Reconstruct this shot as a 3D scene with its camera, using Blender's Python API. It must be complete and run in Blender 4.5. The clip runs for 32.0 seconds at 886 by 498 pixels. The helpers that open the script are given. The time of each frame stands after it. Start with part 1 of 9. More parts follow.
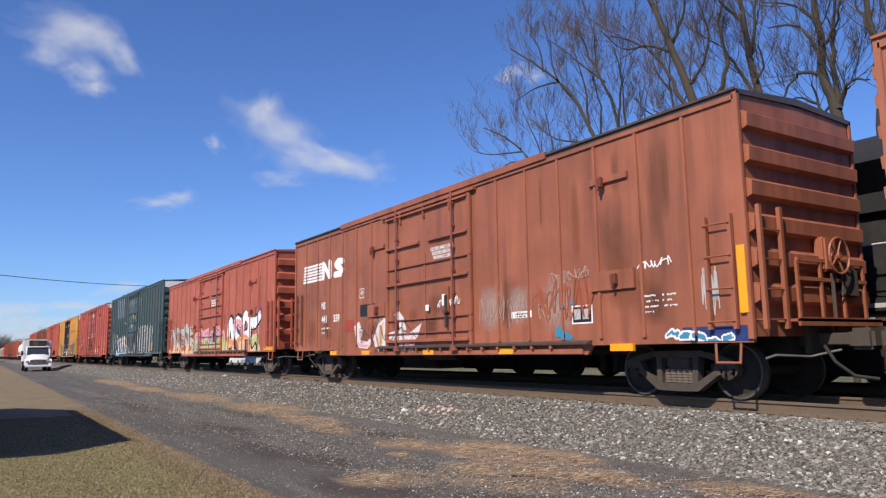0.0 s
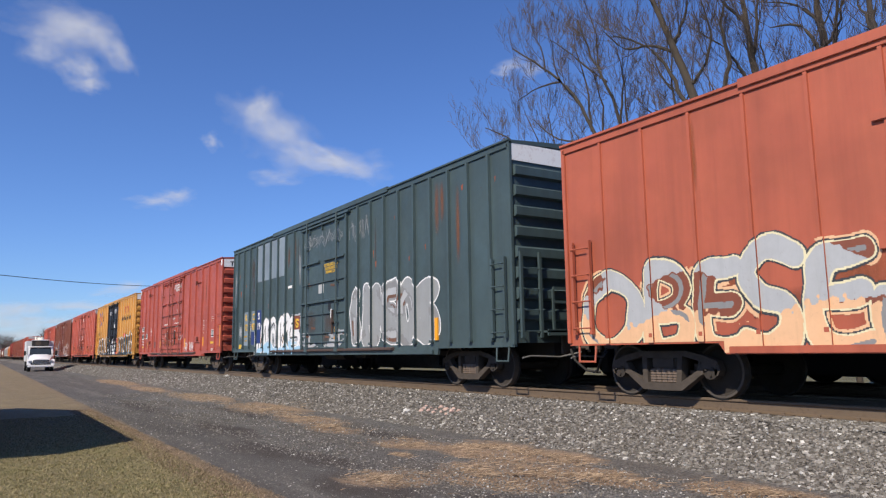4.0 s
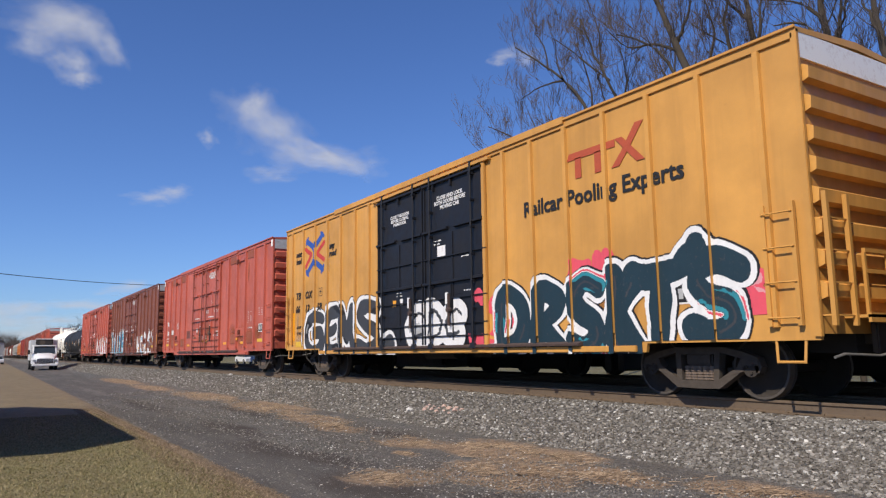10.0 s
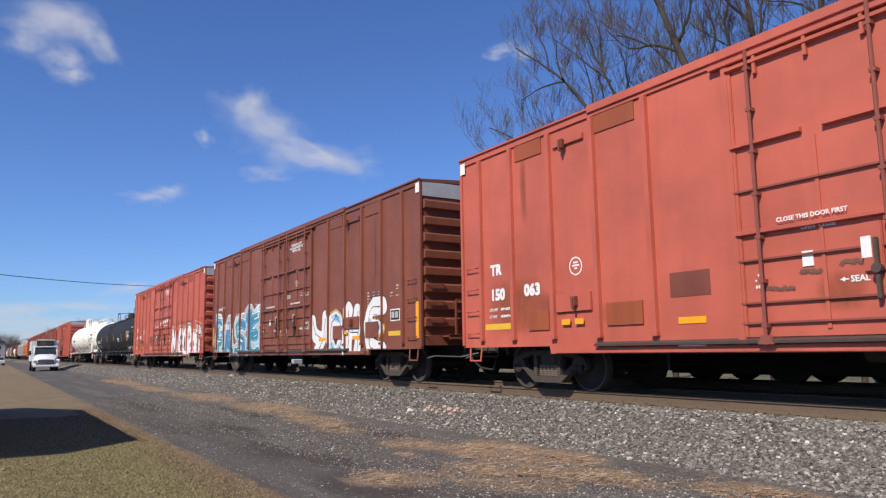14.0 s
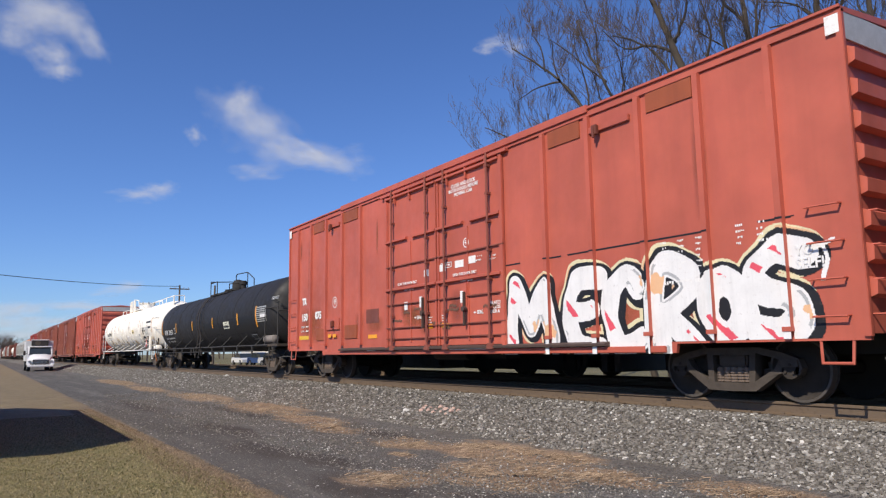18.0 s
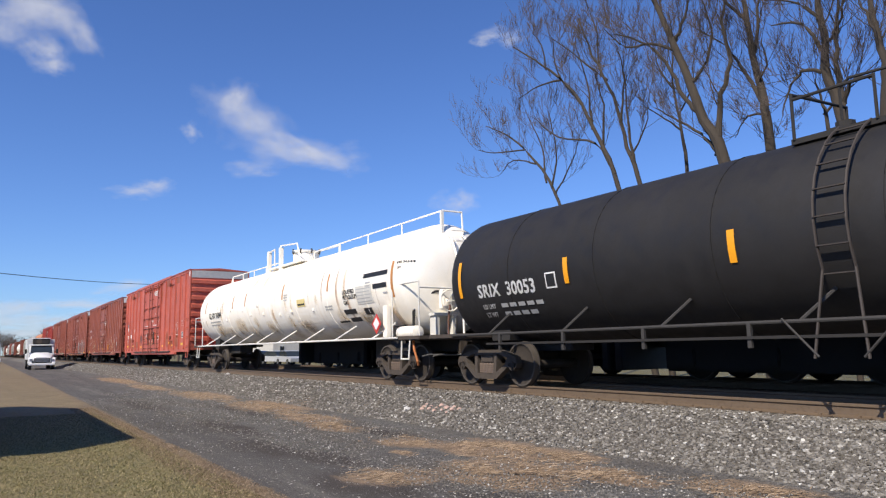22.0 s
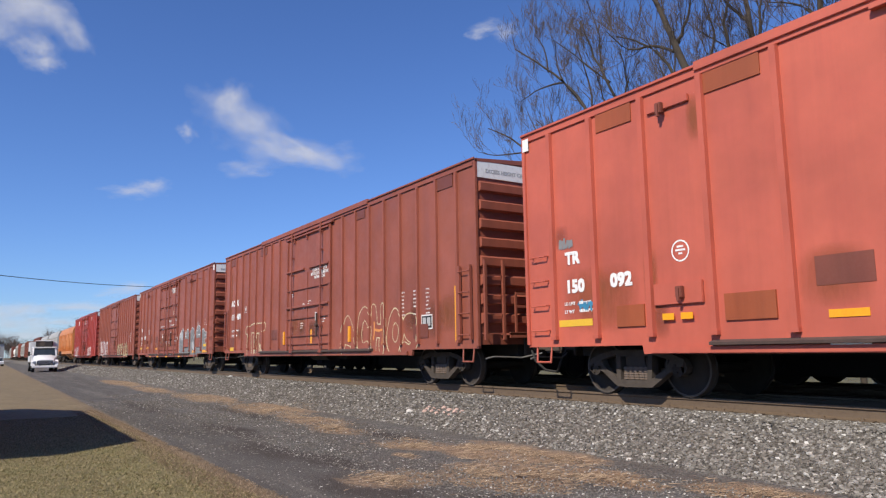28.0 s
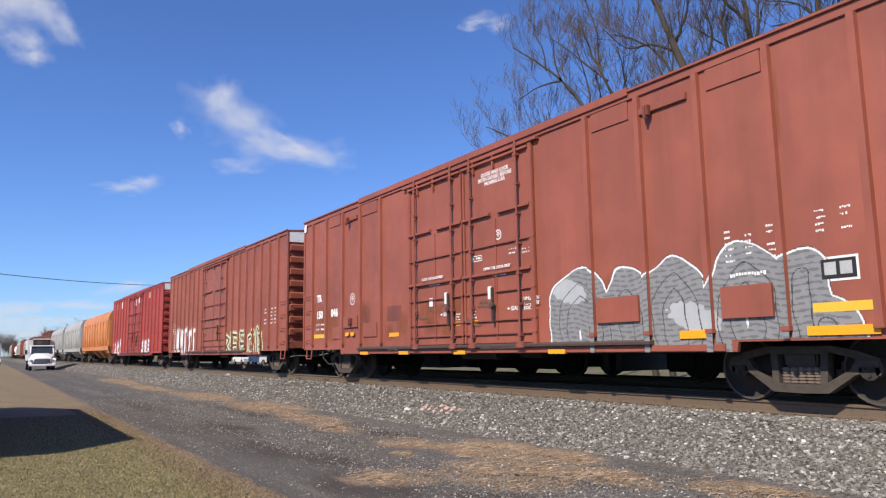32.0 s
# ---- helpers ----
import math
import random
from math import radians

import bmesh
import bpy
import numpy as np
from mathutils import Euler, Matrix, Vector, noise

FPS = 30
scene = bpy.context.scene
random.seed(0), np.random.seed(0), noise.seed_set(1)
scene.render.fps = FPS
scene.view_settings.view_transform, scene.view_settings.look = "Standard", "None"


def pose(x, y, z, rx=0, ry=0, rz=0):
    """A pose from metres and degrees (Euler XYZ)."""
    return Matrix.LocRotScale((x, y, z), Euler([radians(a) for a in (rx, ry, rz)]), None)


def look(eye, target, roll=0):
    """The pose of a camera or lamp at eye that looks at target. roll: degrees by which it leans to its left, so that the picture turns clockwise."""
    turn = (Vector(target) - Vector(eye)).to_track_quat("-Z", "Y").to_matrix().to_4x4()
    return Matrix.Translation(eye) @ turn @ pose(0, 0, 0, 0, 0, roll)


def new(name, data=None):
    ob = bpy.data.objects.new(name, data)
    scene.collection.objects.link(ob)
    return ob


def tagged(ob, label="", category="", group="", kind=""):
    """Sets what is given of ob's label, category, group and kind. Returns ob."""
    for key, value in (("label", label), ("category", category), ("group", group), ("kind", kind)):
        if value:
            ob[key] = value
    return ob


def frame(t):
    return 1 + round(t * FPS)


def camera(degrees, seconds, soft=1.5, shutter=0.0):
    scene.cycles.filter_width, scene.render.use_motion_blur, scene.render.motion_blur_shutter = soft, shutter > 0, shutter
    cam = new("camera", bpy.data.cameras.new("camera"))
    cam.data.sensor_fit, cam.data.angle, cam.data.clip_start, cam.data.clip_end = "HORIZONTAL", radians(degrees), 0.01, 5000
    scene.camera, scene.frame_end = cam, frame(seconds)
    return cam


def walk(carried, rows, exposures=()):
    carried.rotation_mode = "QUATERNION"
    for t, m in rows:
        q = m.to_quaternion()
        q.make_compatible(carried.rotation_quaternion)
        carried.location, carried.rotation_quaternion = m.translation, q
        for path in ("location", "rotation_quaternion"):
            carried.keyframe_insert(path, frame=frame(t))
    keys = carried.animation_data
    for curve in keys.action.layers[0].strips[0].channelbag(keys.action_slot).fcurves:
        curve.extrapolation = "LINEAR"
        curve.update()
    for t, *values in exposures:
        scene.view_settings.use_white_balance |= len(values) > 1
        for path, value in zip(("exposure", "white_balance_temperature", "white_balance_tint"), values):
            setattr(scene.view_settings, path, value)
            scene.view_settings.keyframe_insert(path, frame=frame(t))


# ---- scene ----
FOV = 63.288
EYE = Vector((0.0, -10.461, 0.794))
YAW, PITCH, ROLL = 32.656, 7.985, -0.861  # degrees from the track's direction, above level, lean


def aim(left, upward):
    a, b = radians(YAW - left), radians(PITCH + upward)
    return look(EYE, EYE + Vector((-math.cos(a) * math.cos(b), math.sin(a) * math.cos(b), math.sin(b))), ROLL)


cam = camera(FOV, 32.0, soft=1.25)
# seconds, degrees to the left and upward: the camera stands, with a slightly unsteady hand
walk(cam, [(t, aim(a, b)) for t, a, b in (
    (0, -0.249, 0.037), (0.5, -0.247, 0.030), (1, -0.230, -0.015), (1.5, -0.251, 0.035), (2, -0.285, 0.096),
    (2.5, -0.256, 0.101), (3, -0.198, 0.073), (3.5, -0.136, 0.041), (5.5, 0.029, 0.092), (6, 0.083, 0.037),
    (6.5, 0.113, -0.022), (7, 0.089, -0.039), (7.5, 0.093, -0.088), (8, 0.148, -0.066), (8.5, 0.156, -0.046),
    (9, 0.158, -0.093), (9.5, 0.156, -0.089), (10, 0.148, -0.039), (10.5, 0.086, -0.022), (11, 0.024, 0.059),
    (11.5, -0.017, 0.031), (12, -0.042, -0.022), (12.5, 0.006, 0.001), (13, 0.023, 0.007), (13.5, 0.093, 0.031),
    (14, 0.209, 0.039), (14.5, 0.226, 0.035), (16.5, 0.069, -0.032), (17, 0.008, -0.029), (17.5, -0.079, -0.022),
    (18, -0.114, 0.029), (18.5, -0.093, 0.063), (19, -0.112, 0.036), (19.5, -0.073, 0.034), (20, -0.109, 0.037),
    (20.5, -0.125, 0.037), (21, -0.109, 0.002), (21.5, -0.065, -0.036), (22, -0.041, -0.093), (22.5, 0.009, -0.100),
    (23, 0.016, -0.100), (23.5, 0.016, -0.100), (24, 0.016, -0.100), (24.5, 0.016, -0.092), (25, 0.016, -0.039),
    (25.5, 0.016, -0.033), (27.5, 0.094, 0.045), (28, 0.152, 0.100), (28.5, 0.182, 0.111), (29, 0.152, 0.104),
    (29.5, 0.098, 0.046), (30, 0.077, 0.005), (30.5, 0.023, -0.025), (31, 0.015, -0.029), (31.5, 0.009, -0.029),
    (32, -0.014, -0.029),
)], [(0, 0.07), (2, 0.01), (3, -0.06), (5.5, 0.15), (7, 0.19), (8, 0.01), (9, -0.06), (10, -0.15), (11, -0.13), (12, -0.16), (13, -0.09), (17, -0.03), (18, -0.09), (19, -0.18), (20, -0.05), (21, 0.17), (22, 0.06), (23, -0.44), (24, -0.75), (25, -0.69), (25.5, -0.61), (27.5, -0.01), (28, -0.01), (29, 0.06), (30, 0.09), (31, 0.15), (32, 0.18)])

from mathutils.geometry import tessellate_polygon

# ---- light ----
SUN_EL, SUN_AZ = 42.0, 22.0  # degrees up; degrees by which its light leans to the track's far end
_a, _e = radians(SUN_AZ), radians(SUN_EL)
SUN_WAY = Vector((-math.sin(_a) * math.cos(_e), math.cos(_a) * math.cos(_e), -math.sin(_e)))
sun = new("sun", bpy.data.lights.new("sun", "SUN"))
sun.data.energy, sun.data.angle, sun.data.color = 5.4, radians(0.53), (1.0, 0.905, 0.765)
sun.matrix_world = look((0, -30, 40), Vector((0, -30, 40)) + SUN_WAY)

world = bpy.data.worlds.new("world")
scene.world = world
world.use_nodes = True
wn = world.node_tree.nodes
sky = wn.new("ShaderNodeTexSky")
sky.sky_type, sky.sun_disc = "NISHITA", False
sky.sun_elevation = _e
sky.sun_rotation = math.atan2(-SUN_WAY.x, -SUN_WAY.y)
sky.altitude, sky.air_density, sky.dust_density, sky.ozone_density = 200, 1.0, 0.2, 2.5
wn["Background"].inputs["Strength"].default_value = 0.094
deep = wn.new("ShaderNodeMix")
deep.data_type, deep.blend_type = "RGBA", "MULTIPLY"
deep.inputs["Factor"].default_value, deep.inputs["B"].default_value = 1.0, (0.72, 0.97, 1.50, 1)   # the clear winter air
world.node_tree.links.new(sky.outputs["Color"], deep.inputs["A"])
world.node_tree.links.new(deep.outputs["Result"], wn["Background"].inputs["Color"])
scene.view_settings.exposure = 0.0


# ---- materials ----
def rgb(c):
    return (*c, 1.0)


class Nodes:
    """Short calls for one material's nodes."""

    def __init__(self, name, rough=0.6, metal=0.0):
        self.m = bpy.data.materials.new(name)
        self.m.use_nodes = True
        self.t = self.m.node_tree
        self.bsdf = self.t.nodes["Principled BSDF"]
        self.bsdf.inputs["Roughness"].default_value = rough
        self.bsdf.inputs["Metallic"].default_value = metal
        self.co = self.t.nodes.new("ShaderNodeTexCoord").outputs["Object"]

    def put(self, value, socket):
        if isinstance(value, (int, float)):
            socket.default_value = value
        elif isinstance(value, (tuple, list)):
            socket.default_value = value
        else:
            self.t.links.new(value, socket)

    def scaled(self, scale, co=None):
        n = self.t.nodes.new("ShaderNodeMapping")
        n.inputs["Scale"].default_value = scale
        self.t.links.new(co or self.co, n.inputs["Vector"])
        return n.outputs["Vector"]

    def noise(self, scale, detail=4, rough=0.6, co=None):
        n = self.t.nodes.new("ShaderNodeTexNoise")
        n.inputs["Scale"].default_value, n.inputs["Detail"].default_value, n.inputs["Roughness"].default_value = scale, detail, rough
        self.t.links.new(co or self.co, n.inputs["Vector"])
        return n.outputs["Fac"]

    def cells(self, scale, co=None, out="Color"):
        n = self.t.nodes.new("ShaderNodeTexVoronoi")
        n.inputs["Scale"].default_value = scale
        self.t.links.new(co or self.co, n.inputs["Vector"])
        return n.outputs[out]

    def ramp(self, fac, *stops):
        n = self.t.nodes.new("ShaderNodeValToRGB")
        e = n.color_ramp.elements
        while len(e) < len(stops):
            e.new(0.5)
        for k, (at, c) in enumerate(stops):
            e[k].position = at
            e[k].color = rgb(c) if isinstance(c, tuple) else (c, c, c, 1)
        self.put(fac, n.inputs["Fac"])
        return n.outputs["Color"]

    def mix(self, fac, a, b, how="MIX"):
        n = self.t.nodes.new("ShaderNodeMix")
        n.data_type, n.blend_type = "RGBA", how
        self.put(fac, n.inputs["Factor"])
        self.put(rgb(a) if isinstance(a, tuple) else a, n.inputs["A"])
        self.put(rgb(b) if isinstance(b, tuple) else b, n.inputs["B"])
        return n.outputs["Result"]

    def math(self, how, a, b=0.0, clamp=False):
        n = self.t.nodes.new("ShaderNodeMath")
        n.operation, n.use_clamp = how, clamp
        self.put(a, n.inputs[0])
        self.put(b, n.inputs[1])
        return n.outputs[0]

    def xyz(self, co=None):
        n = self.t.nodes.new("ShaderNodeSeparateXYZ")
        self.t.links.new(co or self.co, n.inputs[0])
        return n.outputs

    def chance(self):
        return self.t.nodes.new("ShaderNodeObjectInfo").outputs["Random"]

    def island(self):
        return self.t.nodes.new("ShaderNodeNewGeometry").outputs["Random Per Island"]

    def bump(self, height, strength=0.3, distance=0.02):
        n = self.t.nodes.new("ShaderNodeBump")
        n.inputs["Strength"].default_value, n.inputs["Distance"].default_value = strength, distance
        self.put(height, n.inputs["Height"])
        self.t.links.new(n.outputs["Normal"], self.bsdf.inputs["Normal"])

    def done(self, colour, rough=None):
        self.put(rgb(colour) if isinstance(colour, tuple) else colour, self.bsdf.inputs["Base Color"])
        if rough is not None:
            self.put(rough, self.bsdf.inputs["Roughness"])
        return self.m


def shade(c, k):
    return tuple(min(1.0, v * k) for v in c)


def paint(name, colour, rust=0.35, streak=0.35, rough=0.5, fade=1.25, dirt=0.10):
    """Weathered car paint: sun-faded patches, streaks that run down, specks of rust and road dirt."""
    n = Nodes(name, rough)
    big = n.ramp(n.noise(0.55, 5), (0.35, 0.0), (0.68, 1.0))
    c = n.mix(big, shade(colour, 0.9), shade(colour, fade))
    run = n.ramp(n.noise(1.0, 5, 0.65, n.scaled((3.2, 3.2, 0.16))), (0.46, 0.0), (0.74, 1.0))
    c = n.mix(n.math("MULTIPLY", run, streak), c, shade(colour, 0.5))
    fine = n.noise(38, 3)
    c = n.mix(n.ramp(fine, (0.3, 0.0), (0.8, dirt)), c, (0.22, 0.17, 0.14))
    speck = n.ramp(n.noise(5.0, 7, 0.72), (0.66, 0.0), (0.74, 1.0))
    c = n.mix(n.math("MULTIPLY", speck, rust), c, (0.075, 0.032, 0.018))
    n.bump(n.noise(2.2, 3), 0.12, 0.03)
    return n.done(c, n.ramp(n.noise(3.0, 4), (0.3, rough - 0.1), (0.8, rough + 0.2)))


def plain(name, colour, rough=0.6, metal=0.0, var=0.25, scale=6.0):
    n = Nodes(name, rough, metal)
    c = n.mix(n.noise(scale, 5), shade(colour, 1 - var), shade(colour, 1 + var))
    c = n.mix(n.ramp(n.noise(scale * 7, 3), (0.45, 0.0), (0.8, 0.35)), c, shade(colour, 0.6))
    return n.done(c)


def worn_marking(name, colour, wear=0.5):
    """Stencil paint that has worn thin in places."""
    n = Nodes(name, 0.6)
    c = n.mix(n.ramp(n.noise(9, 6, 0.7), (0.52, 0.0), (0.8, wear)), colour, (0.28, 0.13, 0.10))
    return n.done(c)


M = {}
M["steel"] = plain("running_gear_steel", (0.055, 0.045, 0.04), 0.7, 0.2)
M["frame"] = plain("truck_casting", (0.062, 0.048, 0.038), 0.85, 0.0)
M["casting"] = plain("grimy_cast_frame", (0.062, 0.049, 0.039), 0.9, 0.0, 0.5, 9)
M["tread"] = plain("wheel_steel", (0.034, 0.027, 0.022), 0.9, 0.0, 0.5)
M["rim"] = plain("worn_rim", (0.10, 0.085, 0.072), 0.6, 0.3)
M["side_pipe"] = plain("weathered_grey_rail", (0.04, 0.037, 0.035), 0.8)
M["white"] = worn_marking("white_stencil", (0.78, 0.77, 0.75), 0.5)
M["yellow"] = plain("yellow_stencil", (0.72, 0.44, 0.04), 0.5, 0, 0.1)
M["reflector"] = plain("amber_reflector", (0.85, 0.36, 0.015), 0.35, 0, 0.1)
M["black"] = plain("black_stencil", (0.015, 0.015, 0.016), 0.6)
M["grey"] = plain("grey_plate", (0.42, 0.42, 0.41), 0.5)
M["under"] = plain("underframe_black", (0.022, 0.02, 0.019), 0.85)
M["hose"] = plain("weathered_lever", (0.13, 0.125, 0.115), 0.7)


# ---- mesh building ----
class Build:
    """Gathers faces for one mesh."""

    def __init__(self):
        self.v, self.f, self.m = [], [], []

    def add(self, verts, faces, mat=0):
        k = len(self.v)
        self.v += [tuple(p) for p in verts]
        self.f += [tuple(i + k for i in f) for f in faces]
        self.m += [mat] * len(faces)
        return self

    def box(self, x0, x1, y0, y1, z0, z1, mat=0, c=0.0):
        if c <= 0:
            v = [(x, y, z) for x in (x0, x1) for y in (y0, y1) for z in (z0, z1)]
            return self.add(v, [(0, 1, 3, 2), (4, 6, 7, 5), (0, 4, 5, 1), (2, 3, 7, 6), (0, 2, 6, 4), (1, 5, 7, 3)], mat)
        bm = bmesh.new()
        bmesh.ops.create_cube(bm, size=1.0)
        for w in bm.verts:
            w.co = Vector((x0 + (w.co.x + 0.5) * (x1 - x0), y0 + (w.co.y + 0.5) * (y1 - y0), z0 + (w.co.z + 0.5) * (z1 - z0)))
        bmesh.ops.bevel(bm, geom=bm.edges[:], offset=c, segments=2, affect="EDGES")
        bm.verts.index_update()
        self.add([w.co for w in bm.verts], [tuple(w.index for w in f.verts) for f in bm.faces], mat)
        bm.free()
        return self

    def cyl(self, a, b, r0, r1=None, n=10, mat=0, caps=True):
        a, b = Vector(a), Vector(b)
        r1 = r0 if r1 is None else r1
        d = (b - a).normalized()
        u = d.orthogonal().normalized()
        w = d.cross(u)
        ring = [u * math.cos(2 * math.pi * k / n) + w * math.sin(2 * math.pi * k / n) for k in range(n)]
        f = [(k, (k + 1) % n, n + (k + 1) % n, n + k) for k in range(n)]
        if caps:
            f += [tuple(range(n - 1, -1, -1)), tuple(range(n, 2 * n))]
        return self.add([a + q * r0 for q in ring] + [b + q * r1 for q in ring], f, mat)

    def pipe(self, path, r, n=6, mat=0):
        """One bent bar of round section along a line, mitred at its bends."""
        p = [Vector(q) for q in path]
        v, u = [], None
        for i, q in enumerate(p):
            before, after = (q - p[i - 1]).normalized() if i else None, (p[i + 1] - q).normalized() if i + 1 < len(p) else None
            d = ((before or after) + (after or before)).normalized()
            wide = 1.0 / max(0.5, d.dot(before or after))
            u = d.orthogonal().normalized() if u is None else (u - d * u.dot(d)).normalized()
            w = d.cross(u)
            bend = ((after or before) - (before or after))
            for k in range(n):
                a = 2 * math.pi * k / n
                o = u * math.cos(a) + w * math.sin(a)
                if bend.length > 1e-4:
                    e = bend.normalized()
                    o = o + e * (o.dot(e) * (wide - 1))
                v.append(q + o * r)
        f = [(i * n + k, i * n + (k + 1) % n, (i + 1) * n + (k + 1) % n, (i + 1) * n + k) for i in range(len(p) - 1) for k in range(n)]
        f += [tuple(range(n - 1, -1, -1)), tuple((len(p) - 1) * n + k for k in range(n))]
        return self.add(v, f, mat)

    def prism(self, poly, y0, y1, mat=0):
        """A plate: its outline in x and z, from y0 to y1."""
        n = len(poly)
        v = [(x, y0, z) for x, z in poly] + [(x, y1, z) for x, z in poly]
        f = [tuple(range(n)), tuple(range(2 * n - 1, n - 1, -1))] + [((k + 1) % n, k, n + k, n + (k + 1) % n) for k in range(n)]
        return self.add(v, f, mat)

    def sweep(self, poly, x0, x1, mat=0):
        """A long section: its outline in y and z, from x0 to x1."""
        n = len(poly)
        v = [(x0, y, z) for y, z in poly] + [(x1, y, z) for y, z in poly]
        f = [tuple(range(n - 1, -1, -1)), tuple(range(n, 2 * n))] + [(k, (k + 1) % n, n + (k + 1) % n, n + k) for k in range(n)]
        return self.add(v, f, mat)

    def mesh(self, name, mats, smooth=False):
        me = bpy.data.meshes.new(name)
        me.from_pydata(self.v, [], self.f)
        for m in mats:
            me.materials.append(m)
        if len(mats) > 1:
            me.polygons.foreach_set("material_index", self.m)
        if smooth:
            me.polygons.foreach_set("use_smooth", [True] * len(me.polygons))
            me.set_sharp_from_angle(angle=radians(40))
        me.update()
        return me


def part(name, build, material, parent, label="", at=None, smooth=False):
    """One mesh object under a thing or under a part; build may be a mesh that alike pieces share."""
    me = build
    if isinstance(build, Build):
        me = build.mesh(name, material if isinstance(material, (list, tuple)) else [material], smooth)
    ob = new(name, me)
    ob.parent = parent
    if at is not None:
        ob.matrix_basis = at
    if label:
        ob["label"] = label
    return ob


def thing(name, label, category, group="", kind="", at=None):
    ob = tagged(new(name), label, category, group, kind)
    if at is not None:
        ob.matrix_basis = at
    return ob


GLYPHS = {}


def letters(text, size, material, parent, x, y, z, label="", squeeze=1.0, name="lettering", turn=None, align="LEFT", heavy=0.045, slant=0.0):
    """Lettering that faces the camera's side, its lower left corner at x, z."""
    key = (text, round(size, 3), align, material.name, squeeze, heavy, slant)
    if key not in GLYPHS:
        c = bpy.data.curves.new("lettering", "FONT")
        c.body, c.size, c.align_x, c.extrude, c.space_line, c.resolution_u, c.shear = text, size, align, 0.002, 0.9, 2, slant
        ob = bpy.data.objects.new("lettering", c)
        scene.collection.objects.link(ob)
        me = bpy.data.meshes.new_from_object(ob.evaluated_get(bpy.context.evaluated_depsgraph_get()))
        bpy.data.objects.remove(ob)
        me.materials.clear()
        me.materials.append(material)
        me.transform(Matrix.Diagonal((squeeze, 1, 1, 1)))
        # a heavier stroke: the outline laid over itself with small shifts
        co = np.empty(len(me.vertices) * 3)
        me.vertices.foreach_get("co", co)
        co, faces = co.reshape(-1, 3), [tuple(f.vertices) for f in me.polygons]
        d, n0 = size * heavy, len(co)
        if heavy:
            bold = bpy.data.meshes.new("lettering")
            shifts = [(0, 0, 0), (d, 0, 0.0004), (0, d, 0.0008), (d, d, 0.0012)]
            bold.from_pydata(np.concatenate([co + np.array(q) for q in shifts]).tolist(), [], [tuple(i + n0 * k for i in f) for k in range(4) for f in faces])
            bold.materials.append(material)
            me = bold
        GLYPHS[key] = me
    at = turn if turn is not None else pose(x, y, z, 90, 0, 0)
    return part(name, GLYPHS[key], None, parent, label, at)

# ---- ground, track and roadside ----
LOW, BED = -0.65, -0.19     # level of the ground and of the ballast under the rails


def ground_z(y):
    """Height of the ground across the line: verge, ballast shoulder, bed of both tracks, far verge."""
    ys = (-3.55, -1.75, 6.1, 7.9)
    zs = (LOW, BED, BED, LOW)
    return float(np.interp(y, ys, zs))


# mats of dead grass on the verge: centre and half widths along and across the line
STRAW = ((-42.0, -4.1, 4.0, 0.45), (-25.2, -4.1, 2.4, 0.5), (-18.9, -3.95, 1.7, 0.6), (-15.1, -4.35, 1.2, 0.35), (-13.0, -4.65, 0.8, 0.28), (-9.95, -4.7, 0.6, 0.42),
         (-7.5, -6.4, 0.45, 0.42), (-9.05, -5.4, 0.25, 0.1), (-8.7, -4.15, 0.9, 0.5), (-6.9, -5.2, 0.75, 0.55), (-6.2, -4.4, 0.6, 0.3), (-4.6, -3.95, 0.55, 0.3), (-7.6, -3.9, 0.6, 0.3), (-33.0, -4.3, 2.5, 0.35))
# bare dark patches on the service road
MUD = ((-14.1, -6.35, 1.6, 0.3), (-10.9, -6.75, 1.1, 0.32), (-7.2, -6.8, 0.8, 0.4), (-9.4, -6.45, 0.9, 0.28), (-11.3, -4.4, 0.9, 0.22), (-18.0, -4.9, 1.8, 0.25), (-22.0, -6.5, 2.5, 0.3), (-5.6, -6.3, 0.5, 0.5))


